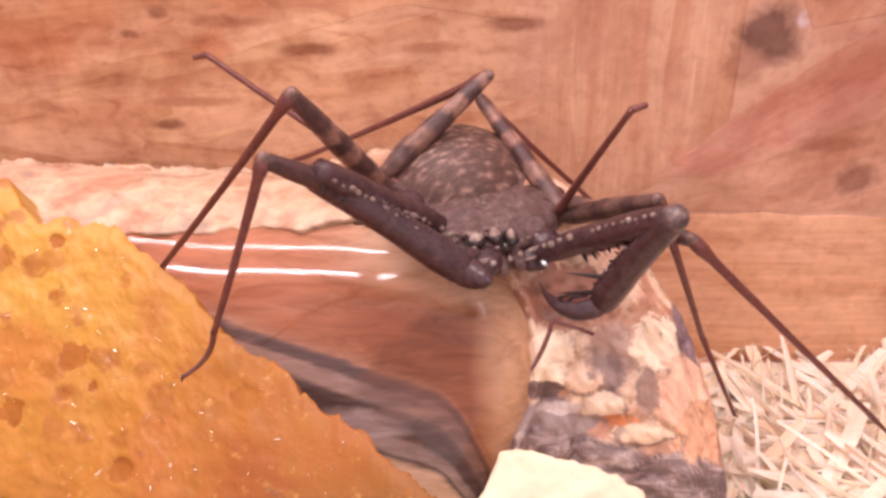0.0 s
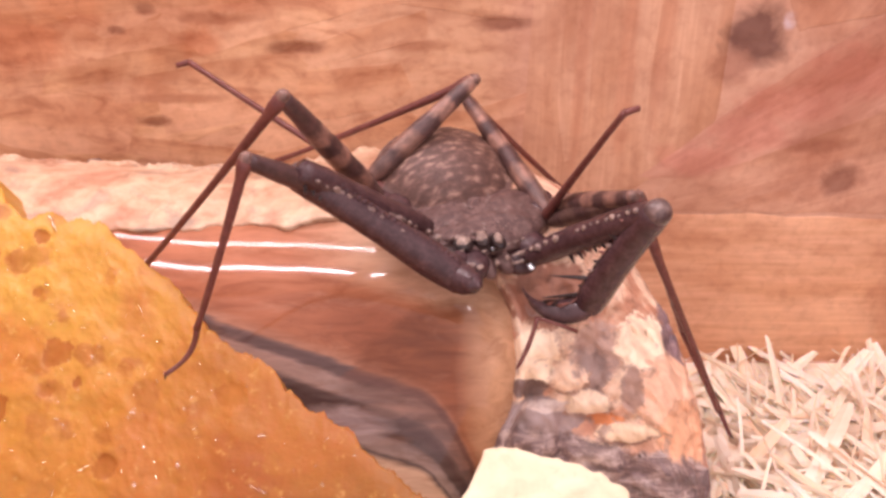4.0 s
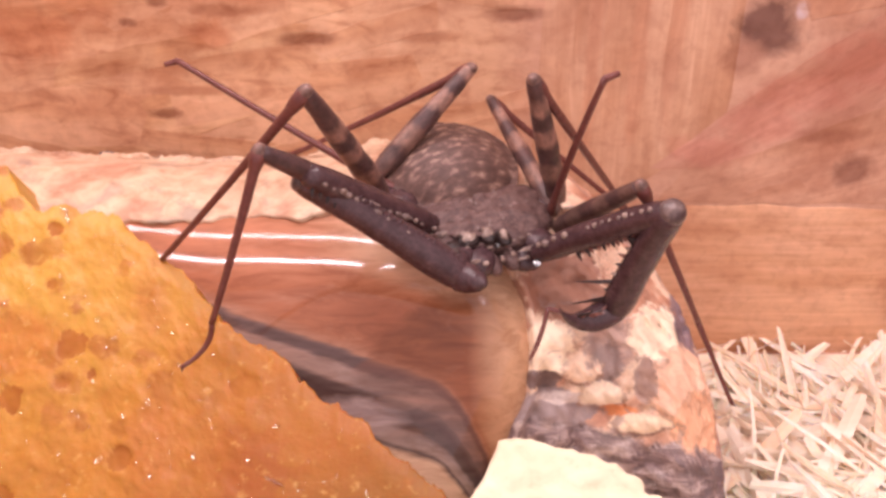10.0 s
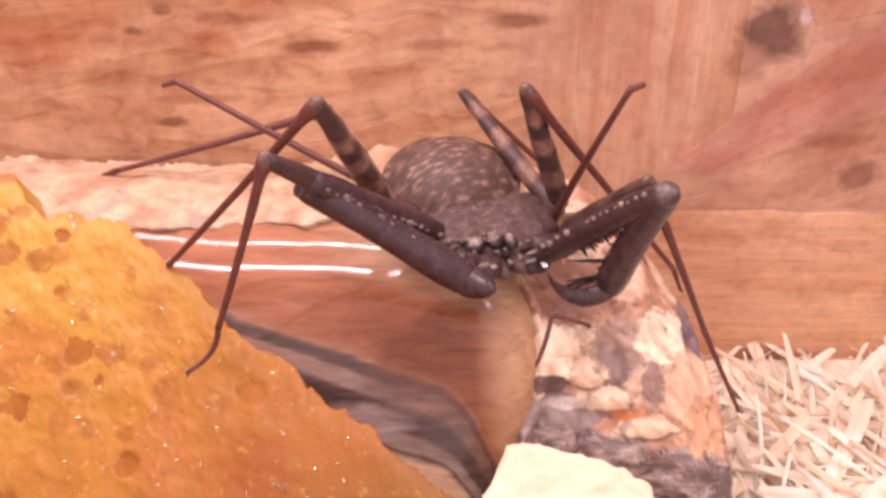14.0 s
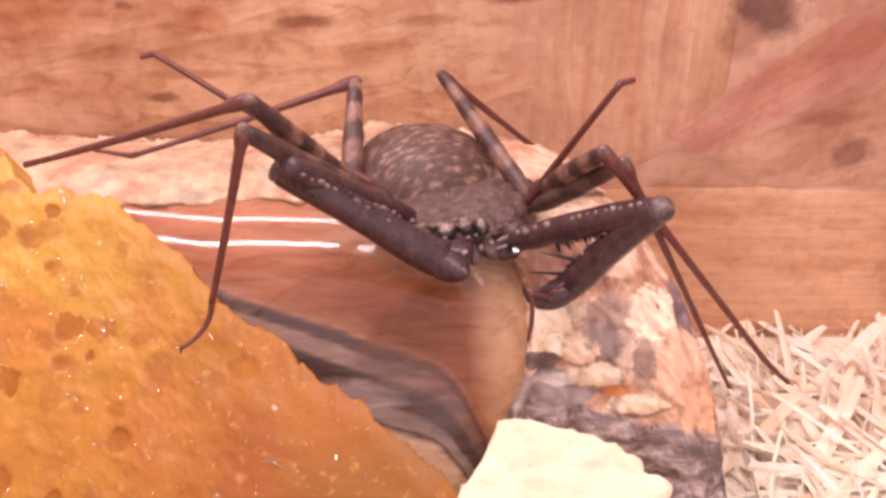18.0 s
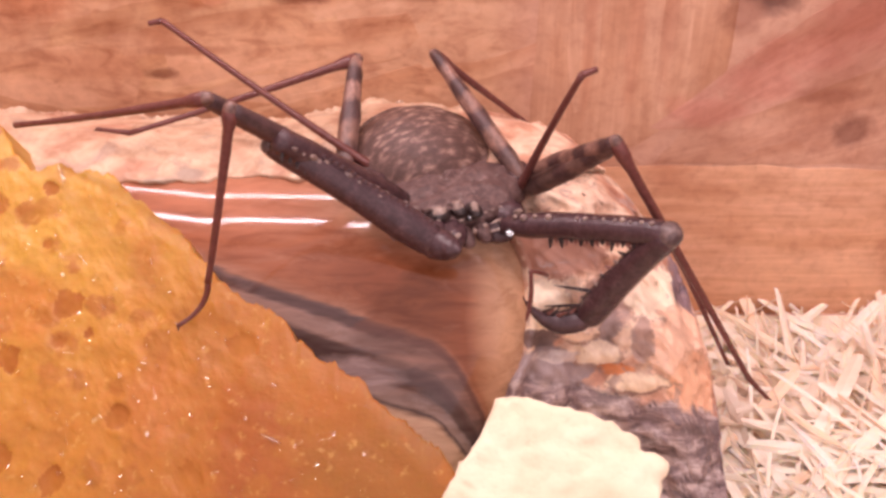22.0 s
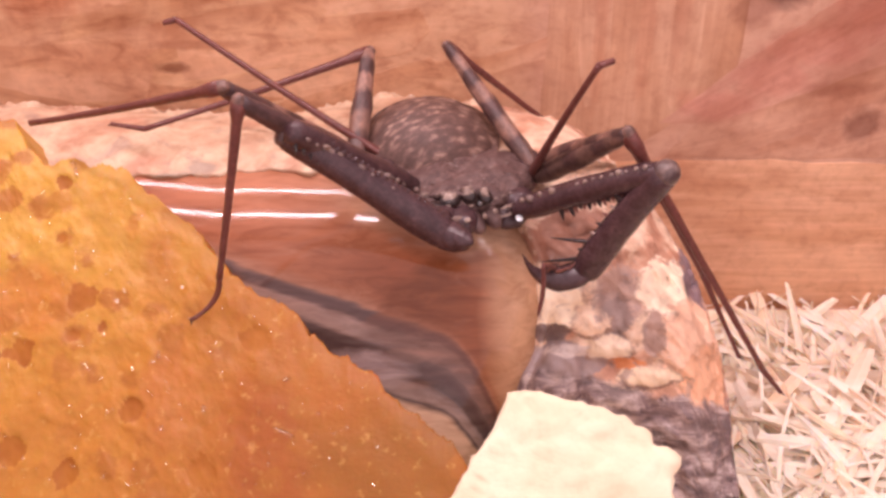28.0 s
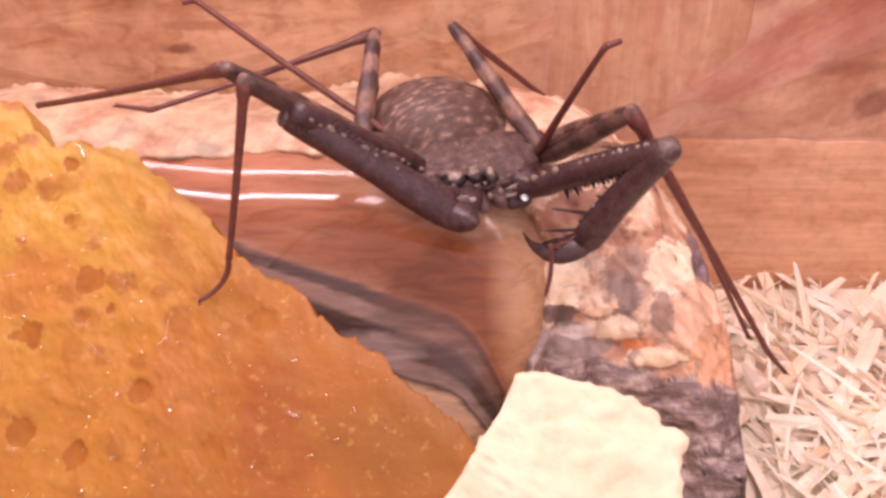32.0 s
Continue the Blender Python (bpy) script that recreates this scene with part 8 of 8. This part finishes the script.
    walk(palp_b[0], [
        (0, bone(4.32, -3.65, 0.36, 11.19, -17.60, 18.41)),
        (1, bone(4.33, -3.66, 0.38, 10.96, -17.38, 18.70)),
        (2, bone(4.34, -3.68, 0.42, 10.71, -17.08, 19.06)),
        (3, bone(4.36, -3.70, 0.45, 11.59, -16.79, 19.00)),
        (3.3, bone(4.36, -3.70, 0.45, 11.57, -16.76, 19.03)),
        (3.6, bone(4.36, -3.70, 0.45, 11.53, -16.75, 19.05)),
        (4, bone(4.36, -3.71, 0.47, 11.01, -16.63, 19.35)),
        (4.5, bone(4.34, -3.66, 0.38, 12.43, -17.29, 18.17)),
        (6.5, bone(4.13, -3.28, 0.08, 13.85, -21.15, 12.48)),
        (8, bone(4.17, -3.39, 0.13, 14.16, -20.21, 13.73)),
        (8.5, bone(4.20, -3.43, 0.15, 14.18, -19.81, 14.29)),
        (9, bone(4.26, -3.54, 0.24, 13.61, -18.76, 16.01)),
        (9.6, bone(4.32, -3.63, 0.34, 12.77, -17.73, 17.59)),
        (10, bone(4.35, -3.69, 0.42, 12.24, -16.93, 18.59)),
        (11, bone(4.34, -3.66, 0.38, 13.32, -17.22, 17.80)),
        (12, bone(4.40, -3.76, 0.55, 11.78, -15.88, 19.69)),
        (12.5, bone(4.41, -3.79, 0.63, 11.14, -15.22, 20.43)),
        (13, bone(4.39, -3.77, 0.58, 10.91, -15.67, 20.16)),
        (13.5, bone(4.37, -3.74, 0.52, 10.64, -16.21, 19.83)),
        (14, bone(4.36, -3.72, 0.48, 10.65, -16.54, 19.55)),
        (14.5, bone(4.37, -3.73, 0.51, 10.88, -16.32, 19.66)),
        (16.5, bone(4.35, -3.69, 0.42, 12.10, -16.99, 18.61)),
        (17, bone(4.31, -3.62, 0.32, 12.89, -17.90, 17.35)),
        (17.4, bone(4.29, -3.58, 0.28, 13.29, -18.37, 16.64)),
        (17.7, bone(4.27, -3.55, 0.24, 13.59, -18.70, 16.09)),
        (18, bone(4.25, -3.52, 0.22, 13.91, -19.02, 15.52)),
        (19, bone(4.15, -3.35, 0.11, 14.35, -20.50, 13.14)),
        (20, bone(4.04, -3.16, 0.08, 14.95, -22.04, 9.68)),
        (22, bone(4.06, -3.24, 0.10, 15.93, -21.42, 9.92)),
        (23, bone(4.13, -3.35, 0.13, 15.88, -20.51, 11.75)),
        (25, bone(4.17, -3.42, 0.16, 15.74, -19.90, 12.90)),
        (28, bone(4.25, -3.52, 0.23, 14.78, -18.91, 15.06)),
        (32, bone(4.25, -3.52, 0.22, 14.11, -18.95, 15.46)),
    ])
    walk(palp_b[1], [
        (0, bone(11.19, -17.60, 18.41, 7.63, -13.74, 0.15)),
        (1, bone(10.96, -17.38, 18.70, 7.35, -13.95, 0.36)),
        (2, bone(10.71, -17.08, 19.06, 7.05, -14.15, 0.65)),
        (3, bone(11.59, -16.79, 19.00, 7.30, -14.12, 0.68)),
        (3.3, bone(11.57, -16.76, 19.03, 7.38, -13.94, 0.71)),
        (3.6, bone(11.53, -16.75, 19.05, 7.45, -13.77, 0.74)),
        (4, bone(11.01, -16.63, 19.35, 7.18, -13.99, 0.93)),
        (4.5, bone(12.43, -17.29, 18.17, 7.46, -14.33, 0.08)),
        (6.5, bone(13.85, -21.15, 12.48, 10.07, -14.23, -4.81)),
        (8, bone(14.16, -20.21, 13.73, 10.28, -16.42, -4.48)),
        (8.5, bone(14.18, -19.81, 14.29, 10.25, -16.46, -3.99)),
        (9, bone(13.61, -18.76, 16.01, 9.93, -16.89, -2.54)),
        (9.6, bone(12.77, -17.73, 17.59, 10.03, -15.95, -1.13)),
        (10, bone(12.24, -16.93, 18.59, 10.14, -15.31, -0.22)),
        (11, bone(13.32, -17.22, 17.80, 14.24, -16.25, -1.15)),
        (12, bone(11.78, -15.88, 19.69, 12.78, -13.35, 0.88)),
        (12.5, bone(11.14, -15.22, 20.43, 11.41, -13.17, 1.55)),
        (13, bone(10.91, -15.67, 20.16, 11.05, -12.75, 1.39)),
        (13.5, bone(10.64, -16.21, 19.83, 9.45, -12.36, 1.26)),
        (14, bone(10.65, -16.54, 19.55, 8.97, -12.48, 1.07)),
        (14.5, bone(10.88, -16.32, 19.66, 8.03, -13.35, 1.11)),
        (16.5, bone(12.10, -16.99, 18.61, 7.22, -13.43, 0.59)),
        (17, bone(12.89, -17.90, 17.35, 7.83, -13.04, -0.30)),
        (17.4, bone(13.29, -18.37, 16.64, 7.94, -12.77, -0.71)),
        (17.7, bone(13.59, -18.70, 16.09, 8.03, -12.58, -1.01)),
        (18, bone(13.91, -19.02, 15.52, 8.10, -12.38, -1.32)),
        (19, bone(14.35, -20.50, 13.14, 7.99, -11.40, -2.28)),
        (20, bone(14.95, -22.04, 9.68, 9.27, -13.83, -6.49)),
        (22, bone(15.93, -21.42, 9.92, 10.25, -16.59, -7.56)),
        (23, bone(15.88, -20.51, 11.75, 9.63, -15.83, -5.57)),
        (25, bone(15.74, -19.90, 12.90, 10.69, -16.13, -5.02)),
        (28, bone(14.78, -18.91, 15.06, 8.23, -15.06, -2.35)),
        (32, bone(14.11, -18.95, 15.46, 8.11, -13.79, -1.81)),
    ])
    walk(palp_b[2], [
        (0, bone(7.63, -13.74, 0.15, -0.49, -10.31, 3.70)),
        (1, bone(7.35, -13.95, 0.36, -0.78, -10.57, 3.95)),
        (2, bone(7.05, -14.15, 0.65, -1.09, -10.81, 4.24)),
        (3, bone(7.30, -14.12, 0.68, -0.83, -10.77, 4.26)),
        (3.3, bone(7.38, -13.94, 0.71, -0.76, -10.58, 4.28)),
        (3.6, bone(7.45, -13.77, 0.74, -0.69, -10.40, 4.29)),
        (4, bone(7.18, -13.99, 0.93, -1.15, -10.47, 3.84)),
        (4.5, bone(7.46, -14.33, 0.08, -0.65, -10.33, 2.99)),
        (6.5, bone(10.07, -14.23, -4.81, 2.01, -13.39, 0.15)),
        (8, bone(10.28, -16.42, -4.48, 1.90, -13.68, -0.94)),
        (8.5, bone(10.25, -16.46, -3.99, 1.82, -14.53, -0.08)),
        (9, bone(9.93, -16.89, -2.54, 1.91, -16.10, 2.50)),
        (9.6, bone(10.03, -15.95, -1.13, 1.43, -15.35, 2.86)),
        (10, bone(10.14, -15.31, -0.22, 1.20, -14.72, 2.96)),
        (11, bone(14.24, -16.25, -1.15, 5.22, -14.31, 1.10)),
        (12, bone(12.78, -13.35, 0.88, 4.14, -11.21, 4.20)),
        (12.5, bone(11.41, -13.17, 1.55, 2.99, -10.93, 5.33)),
        (13, bone(11.05, -12.75, 1.39, 2.59, -10.05, 4.79)),
        (13.5, bone(9.45, -12.36, 1.26, 1.02, -10.39, 5.15)),
        (14, bone(8.97, -12.48, 1.07, 0.55, -9.89, 4.62)),
        (14.5, bone(8.03, -13.35, 1.11, -0.36, -10.12, 4.19)),
        (16.5, bone(7.22, -13.43, 0.59, -1.19, -10.28, 3.71)),
        (17, bone(7.83, -13.04, -0.30, -0.54, -8.88, 1.41)),
        (17.4, bone(7.94, -12.77, -0.71, -0.80, -11.08, 2.59)),
        (17.7, bone(8.03, -12.58, -1.01, -0.63, -12.21, 2.87)),
        (18, bone(8.10, -12.38, -1.32, -0.35, -13.15, 2.95)),
        (19, bone(7.99, -11.40, -2.28, -0.13, -12.85, 2.43)),
        (20, bone(9.27, -13.83, -6.49, 1.35, -13.11, -1.30)),
        (22, bone(10.25, -16.59, -7.56, 2.50, -11.80, -4.88)),
        (23, bone(9.63, -15.83, -5.57, 1.20, -13.62, -1.79)),
        (25, bone(10.69, -16.13, -5.02, 2.59, -12.12, -2.09)),
        (28, bone(8.23, -15.06, -2.35, 0.01, -12.26, 1.50)),
        (32, bone(8.11, -13.79, -1.81, -0.52, -11.87, 1.67)),
    ])
    walk(foot_tip[0], [
        (0, bone(5.09, -16.65, -2.04, 0.69, -13.29, -1.17)),
        (1, bone(4.98, -16.49, -1.99, 0.56, -13.18, -1.07, -0.3)),
        (2, bone(4.89, -16.31, -1.92, 0.45, -13.03, -0.98, -0.4)),
        (3, bone(5.21, -16.08, -1.62, 0.76, -12.83, -0.63, -0.8)),
        (3.3, bone(5.22, -15.90, -1.40, 0.76, -12.67, -0.41, -0.8)),
        (3.6, bone(5.22, -15.72, -1.19, 0.75, -12.49, -0.19, -0.9)),
        (4, bone(5.01, -15.93, -1.42, 0.54, -12.71, -0.40, -1.0)),
        (4.5, bone(5.19, -15.66, -0.98, 0.72, -12.45, 0.06, -1.2)),
        (6.5, bone(5.06, -15.41, -0.88, 0.57, -12.26, 0.26, -1.8)),
        (8, bone(5.44, -15.45, -0.77, 0.93, -12.34, 0.40, -2.0)),
        (8.5, bone(5.92, -15.41, -0.52, 1.40, -12.33, 0.68, -2.1)),
        (9, bone(5.74, -15.40, -0.60, 1.22, -12.32, 0.62, -2.3)),
        (9.6, bone(5.74, -15.52, -0.78, 1.21, -12.47, 0.48, -2.5)),
        (10, bone(5.70, -15.64, -0.82, 1.17, -12.59, 0.44, -2.5)),
        (11, bone(5.79, -15.73, -0.95, 1.25, -12.72, 0.34, -2.7)),
        (12, bone(5.47, -15.74, -1.12, 0.92, -12.74, 0.20, -2.9)),
        (12.5, bone(5.33, -15.74, -1.27, 0.78, -12.76, 0.07, -3.0)),
        (13, bone(5.23, -15.74, -1.37, 0.72, -12.75, 0.04, -3.5)),
        (13.5, bone(4.80, -15.58, -1.75, 0.20, -12.84, -0.13, -4.6)),
        (14, bone(4.66, -15.48, -1.86, -0.01, -12.95, -0.07, -5.3)),
        (14.5, bone(4.74, -15.35, -1.73, -0.01, -13.05, 0.14, -5.5)),
        (16.5, bone(5.90, -15.31, -1.29, 0.88, -13.85, 0.72, -5.6)),
        (17, bone(3.70, -13.46, -0.82, -0.35, -14.33, 2.95, -6.8)),
        (17.4, bone(3.87, -13.62, -0.79, -0.23, -14.53, 2.92, -7.0)),
        (17.7, bone(3.99, -13.75, -0.75, -0.16, -14.67, 2.89, -7.1)),
        (18, bone(4.11, -13.88, -0.72, -0.09, -14.82, 2.87, -7.2)),
        (19, bone(4.30, -13.86, -0.43, 0.19, -14.87, 3.23, -7.0)),
        (20, bone(4.74, -13.42, 0.23, 0.71, -14.54, 3.96, -6.8)),
        (22, bone(4.51, -13.54, -0.05, 0.66, -14.97, 3.75, -6.4)),
        (23, bone(4.46, -13.60, -0.24, 0.70, -15.18, 3.60, -6.1)),
        (25, bone(4.44, -13.70, -0.35, 0.87, -15.55, 3.54, -5.5)),
        (28, bone(3.88, -13.93, -1.16, 0.59, -16.19, 2.76, -4.6)),
        (32, bone(3.67, -13.89, -1.21, 0.79, -16.60, 2.76, -2.8)),
    ])
    walk(foot_tip[1], [
        (0, bone(0.69, -13.29, -1.17, -3.67, -16.76, -5.40)),
        (1, bone(0.56, -13.18, -1.07, -3.76, -16.71, -5.30, -0.1)),
        (2, bone(0.45, -13.03, -0.98, -3.84, -16.62, -5.19, -0.2)),
        (3, bone(0.76, -12.83, -0.63, -3.48, -16.43, -4.89, -0.5)),
        (3.3, bone(0.76, -12.67, -0.41, -3.46, -16.29, -4.66, -0.6)),
        (3.6, bone(0.75, -12.49, -0.19, -3.45, -16.13, -4.44, -0.6)),
        (4, bone(0.54, -12.71, -0.40, -3.65, -16.36, -4.66, -0.7)),
        (4.5, bone(0.72, -12.45, 0.06, -3.45, -16.12, -4.20, -0.8)),
        (6.5, bone(0.57, -12.26, 0.26, -3.52, -15.98, -4.03, -1.2)),
        (8, bone(0.93, -12.34, 0.40, -3.10, -16.12, -3.90, -1.4)),
        (8.5, bone(1.40, -12.33, 0.68, -2.61, -16.15, -3.60, -1.5)),
        (9, bone(1.22, -12.32, 0.62, -2.77, -16.14, -3.68, -1.6)),
        (9.6, bone(1.21, -12.47, 0.48, -2.76, -16.31, -3.83, -1.7)),
        (10, bone(1.17, -12.59, 0.44, -2.78, -16.45, -3.87, -1.8)),
        (11, bone(1.25, -12.72, 0.34, -2.67, -16.61, -3.97, -1.9)),
        (12, bone(0.92, -12.74, 0.20, -2.96, -16.66, -4.10, -2.0)),
        (12.5, bone(0.78, -12.76, 0.07, -3.07, -16.69, -4.25, -2.2)),
        (13, bone(0.72, -12.75, 0.04, -3.17, -16.59, -4.33, -2.3)),
        (13.5, bone(0.20, -12.84, -0.13, -3.71, -16.55, -4.60, -2.5)),
        (14, bone(-0.01, -12.95, -0.07, -3.37, -15.86, -5.47, -6.9)),
        (14.5, bone(-0.01, -13.05, 0.14, -3.00, -15.59, -5.66, -8.7)),
        (16.5, bone(0.88, -13.85, 0.72, -1.10, -15.42, -5.80, -11.8)),
        (17, bone(-0.35, -14.33, 2.95, -1.69, -16.72, -3.49, -13.3)),
        (17.4, bone(-0.23, -14.53, 2.92, -1.40, -16.82, -3.59, -13.8)),
        (17.7, bone(-0.16, -14.67, 2.89, -1.20, -16.90, -3.66, -14.2)),
        (18, bone(-0.09, -14.82, 2.87, -1.00, -16.99, -3.72, -14.5)),
        (19, bone(0.19, -14.87, 3.23, -0.80, -17.13, -3.32, -14.3)),
        (20, bone(0.71, -14.54, 3.96, -0.31, -16.83, -2.58, -14.2)),
        (22, bone(0.66, -14.97, 3.75, -0.41, -17.23, -2.79, -14.1)),
        (23, bone(0.70, -15.18, 3.60, -0.39, -17.41, -2.95, -14.0)),
        (25, bone(0.87, -15.55, 3.54, -0.29, -17.77, -2.99, -13.8)),
        (28, bone(0.59, -16.19, 2.76, -0.63, -18.33, -3.79, -13.7)),
        (32, bone(0.79, -16.60, 2.76, -0.56, -18.79, -3.74, -13.3)),
    ])
    walk(palp_a[1], [
        (0, bone(-25.39, 6.60, 15.70, -7.81, -3.82, 2.00)),
        (1, bone(-25.43, 6.77, 15.83, -8.02, -4.36, 2.47)),
        (2, bone(-25.48, 7.06, 15.86, -8.27, -4.90, 2.98)),
        (3, bone(-25.36, 7.09, 15.95, -8.12, -5.45, 3.68)),
        (3.3, bone(-25.39, 7.28, 15.98, -8.13, -5.45, 3.92)),
        (3.6, bone(-25.42, 7.46, 16.03, -8.16, -5.45, 4.18)),
        (4, bone(-25.65, 7.26, 15.65, -8.41, -5.93, 4.08)),
        (4.5, bone(-25.23, 7.61, 15.98, -7.65, -4.49, 3.75)),
        (6.5, bone(-25.05, 7.09, 15.80, -7.58, -5.01, 3.41)),
        (8, bone(-24.79, 7.33, 16.12, -7.59, -4.70, 3.30)),
        (8.5, bone(-24.71, 7.17, 16.11, -7.41, -4.80, 3.35)),
        (9, bone(-25.33, 7.33, 15.92, -8.15, -5.31, 3.66)),
        (9.6, bone(-25.61, 6.73, 15.55, -8.11, -5.22, 3.06)),
        (10, bone(-25.77, 6.51, 15.12, -8.07, -5.08, 2.58)),
        (11, bone(-25.89, 6.54, 15.19, -8.17, -4.99, 2.61)),
        (12, bone(-26.28, 6.40, 14.94, -8.39, -5.30, 2.76)),
        (12.5, bone(-26.49, 6.20, 14.81, -8.48, -5.48, 2.78)),
        (13, bone(-26.25, 6.41, 14.99, -8.28, -5.44, 3.08)),
        (13.5, bone(-26.28, 6.24, 15.14, -8.58, -6.02, 3.24)),
        (14, bone(-26.14, 6.42, 15.57, -8.75, -5.91, 3.27)),
        (14.5, bone(-26.13, 6.53, 15.70, -8.86, -5.85, 3.31)),
        (16.5, bone(-26.22, 5.79, 15.55, -8.32, -5.54, 3.05)),
        (17, bone(-25.76, 5.70, 16.00, -8.12, -5.87, 3.34)),
        (17.4, bone(-25.58, 5.79, 15.92, -7.98, -5.73, 3.15)),
        (17.7, bone(-25.45, 5.87, 15.83, -7.88, -5.61, 3.00)),
        (18, bone(-25.33, 5.97, 15.72, -7.79, -5.49, 2.84)),
        (19, bone(-24.93, 6.41, 16.11, -7.82, -5.48, 3.02)),
        (20, bone(-24.72, 7.13, 16.57, -8.11, -5.68, 3.71)),
        (22, bone(-24.92, 6.99, 16.66, -8.06, -5.46, 3.78)),
        (23, bone(-24.92, 6.60, 16.63, -7.92, -5.55, 3.64)),
        (25, bone(-24.91, 6.27, 16.63, -7.92, -4.99, 2.86)),
        (28, bone(-25.08, 5.09, 16.47, -7.95, -5.97, 2.70)),
        (32, bone(-25.47, 4.73, 16.42, -8.17, -6.58, 3.08)),
    ])
    walk(palp_a[2], [
        (0, bone(-7.81, -3.82, 2.00, -6.13, -7.69, 3.24)),
        (1, bone(-8.02, -4.36, 2.47, -6.46, -8.21, 3.92)),
        (2, bone(-8.27, -4.90, 2.98, -6.81, -8.70, 4.64)),
        (3, bone(-8.12, -5.45, 3.68, -6.84, -9.28, 5.43)),
        (3.3, bone(-8.13, -5.45, 3.92, -6.89, -9.28, 5.70)),
        (3.6, bone(-8.16, -5.45, 4.18, -6.96, -9.28, 5.98)),
        (4, bone(-8.41, -5.93, 4.08, -7.28, -9.77, 5.91)),
        (4.5, bone(-7.65, -4.49, 3.75, -6.40, -8.43, 5.28)),
        (6.5, bone(-7.58, -5.01, 3.41, -6.16, -8.83, 5.06)),
        (8, bone(-7.59, -4.70, 3.30, -6.15, -8.52, 4.95)),
        (8.5, bone(-7.41, -4.80, 3.35, -5.96, -8.61, 5.02)),
        (9, bone(-8.15, -5.31, 3.66, -6.73, -9.11, 5.35)),
        (9.6, bone(-8.11, -5.22, 3.06, -6.66, -9.01, 4.76)),
        (10, bone(-8.07, -5.08, 2.58, -6.60, -8.86, 4.30)),
        (11, bone(-8.17, -4.99, 2.61, -6.71, -8.80, 4.26)),
        (12, bone(-8.39, -5.30, 2.76, -6.96, -9.11, 4.44)),
        (12.5, bone(-8.48, -5.48, 2.78, -7.06, -9.29, 4.45)),
        (13, bone(-8.28, -5.44, 3.08, -6.90, -9.29, 4.68)),
        (13.5, bone(-8.58, -6.02, 3.24, -7.08, -9.90, 4.68)),
        (14, bone(-8.75, -5.91, 3.27, -7.31, -9.84, 4.61)),
        (14.5, bone(-8.86, -5.85, 3.31, -7.41, -9.79, 4.63)),
        (16.5, bone(-8.32, -5.54, 3.05, -6.77, -9.44, 4.35)),
        (17, bone(-8.12, -5.87, 3.34, -6.59, -9.82, 4.55)),
        (17.4, bone(-7.98, -5.73, 3.15, -6.52, -9.70, 4.34)),
        (17.7, bone(-7.88, -5.61, 3.00, -6.47, -9.61, 4.17)),
        (18, bone(-7.79, -5.49, 2.84, -6.43, -9.51, 4.00)),
        (19, bone(-7.82, -5.48, 3.02, -6.47, -9.47, 4.30)),
        (20, bone(-8.11, -5.68, 3.71, -6.45, -9.49, 5.14)),
        (22, bone(-8.06, -5.46, 3.78, -6.54, -9.35, 5.18)),
        (23, bone(-7.92, -5.55, 3.64, -6.30, -9.40, 5.03)),
        (25, bone(-7.92, -4.99, 2.86, -6.35, -8.89, 4.16)),
        (28, bone(-7.95, -5.97, 2.70, -6.29, -9.87, 3.88)),
        (32, bone(-8.17, -6.58, 3.08, -6.49, -10.48, 4.23)),
    ])


motions()
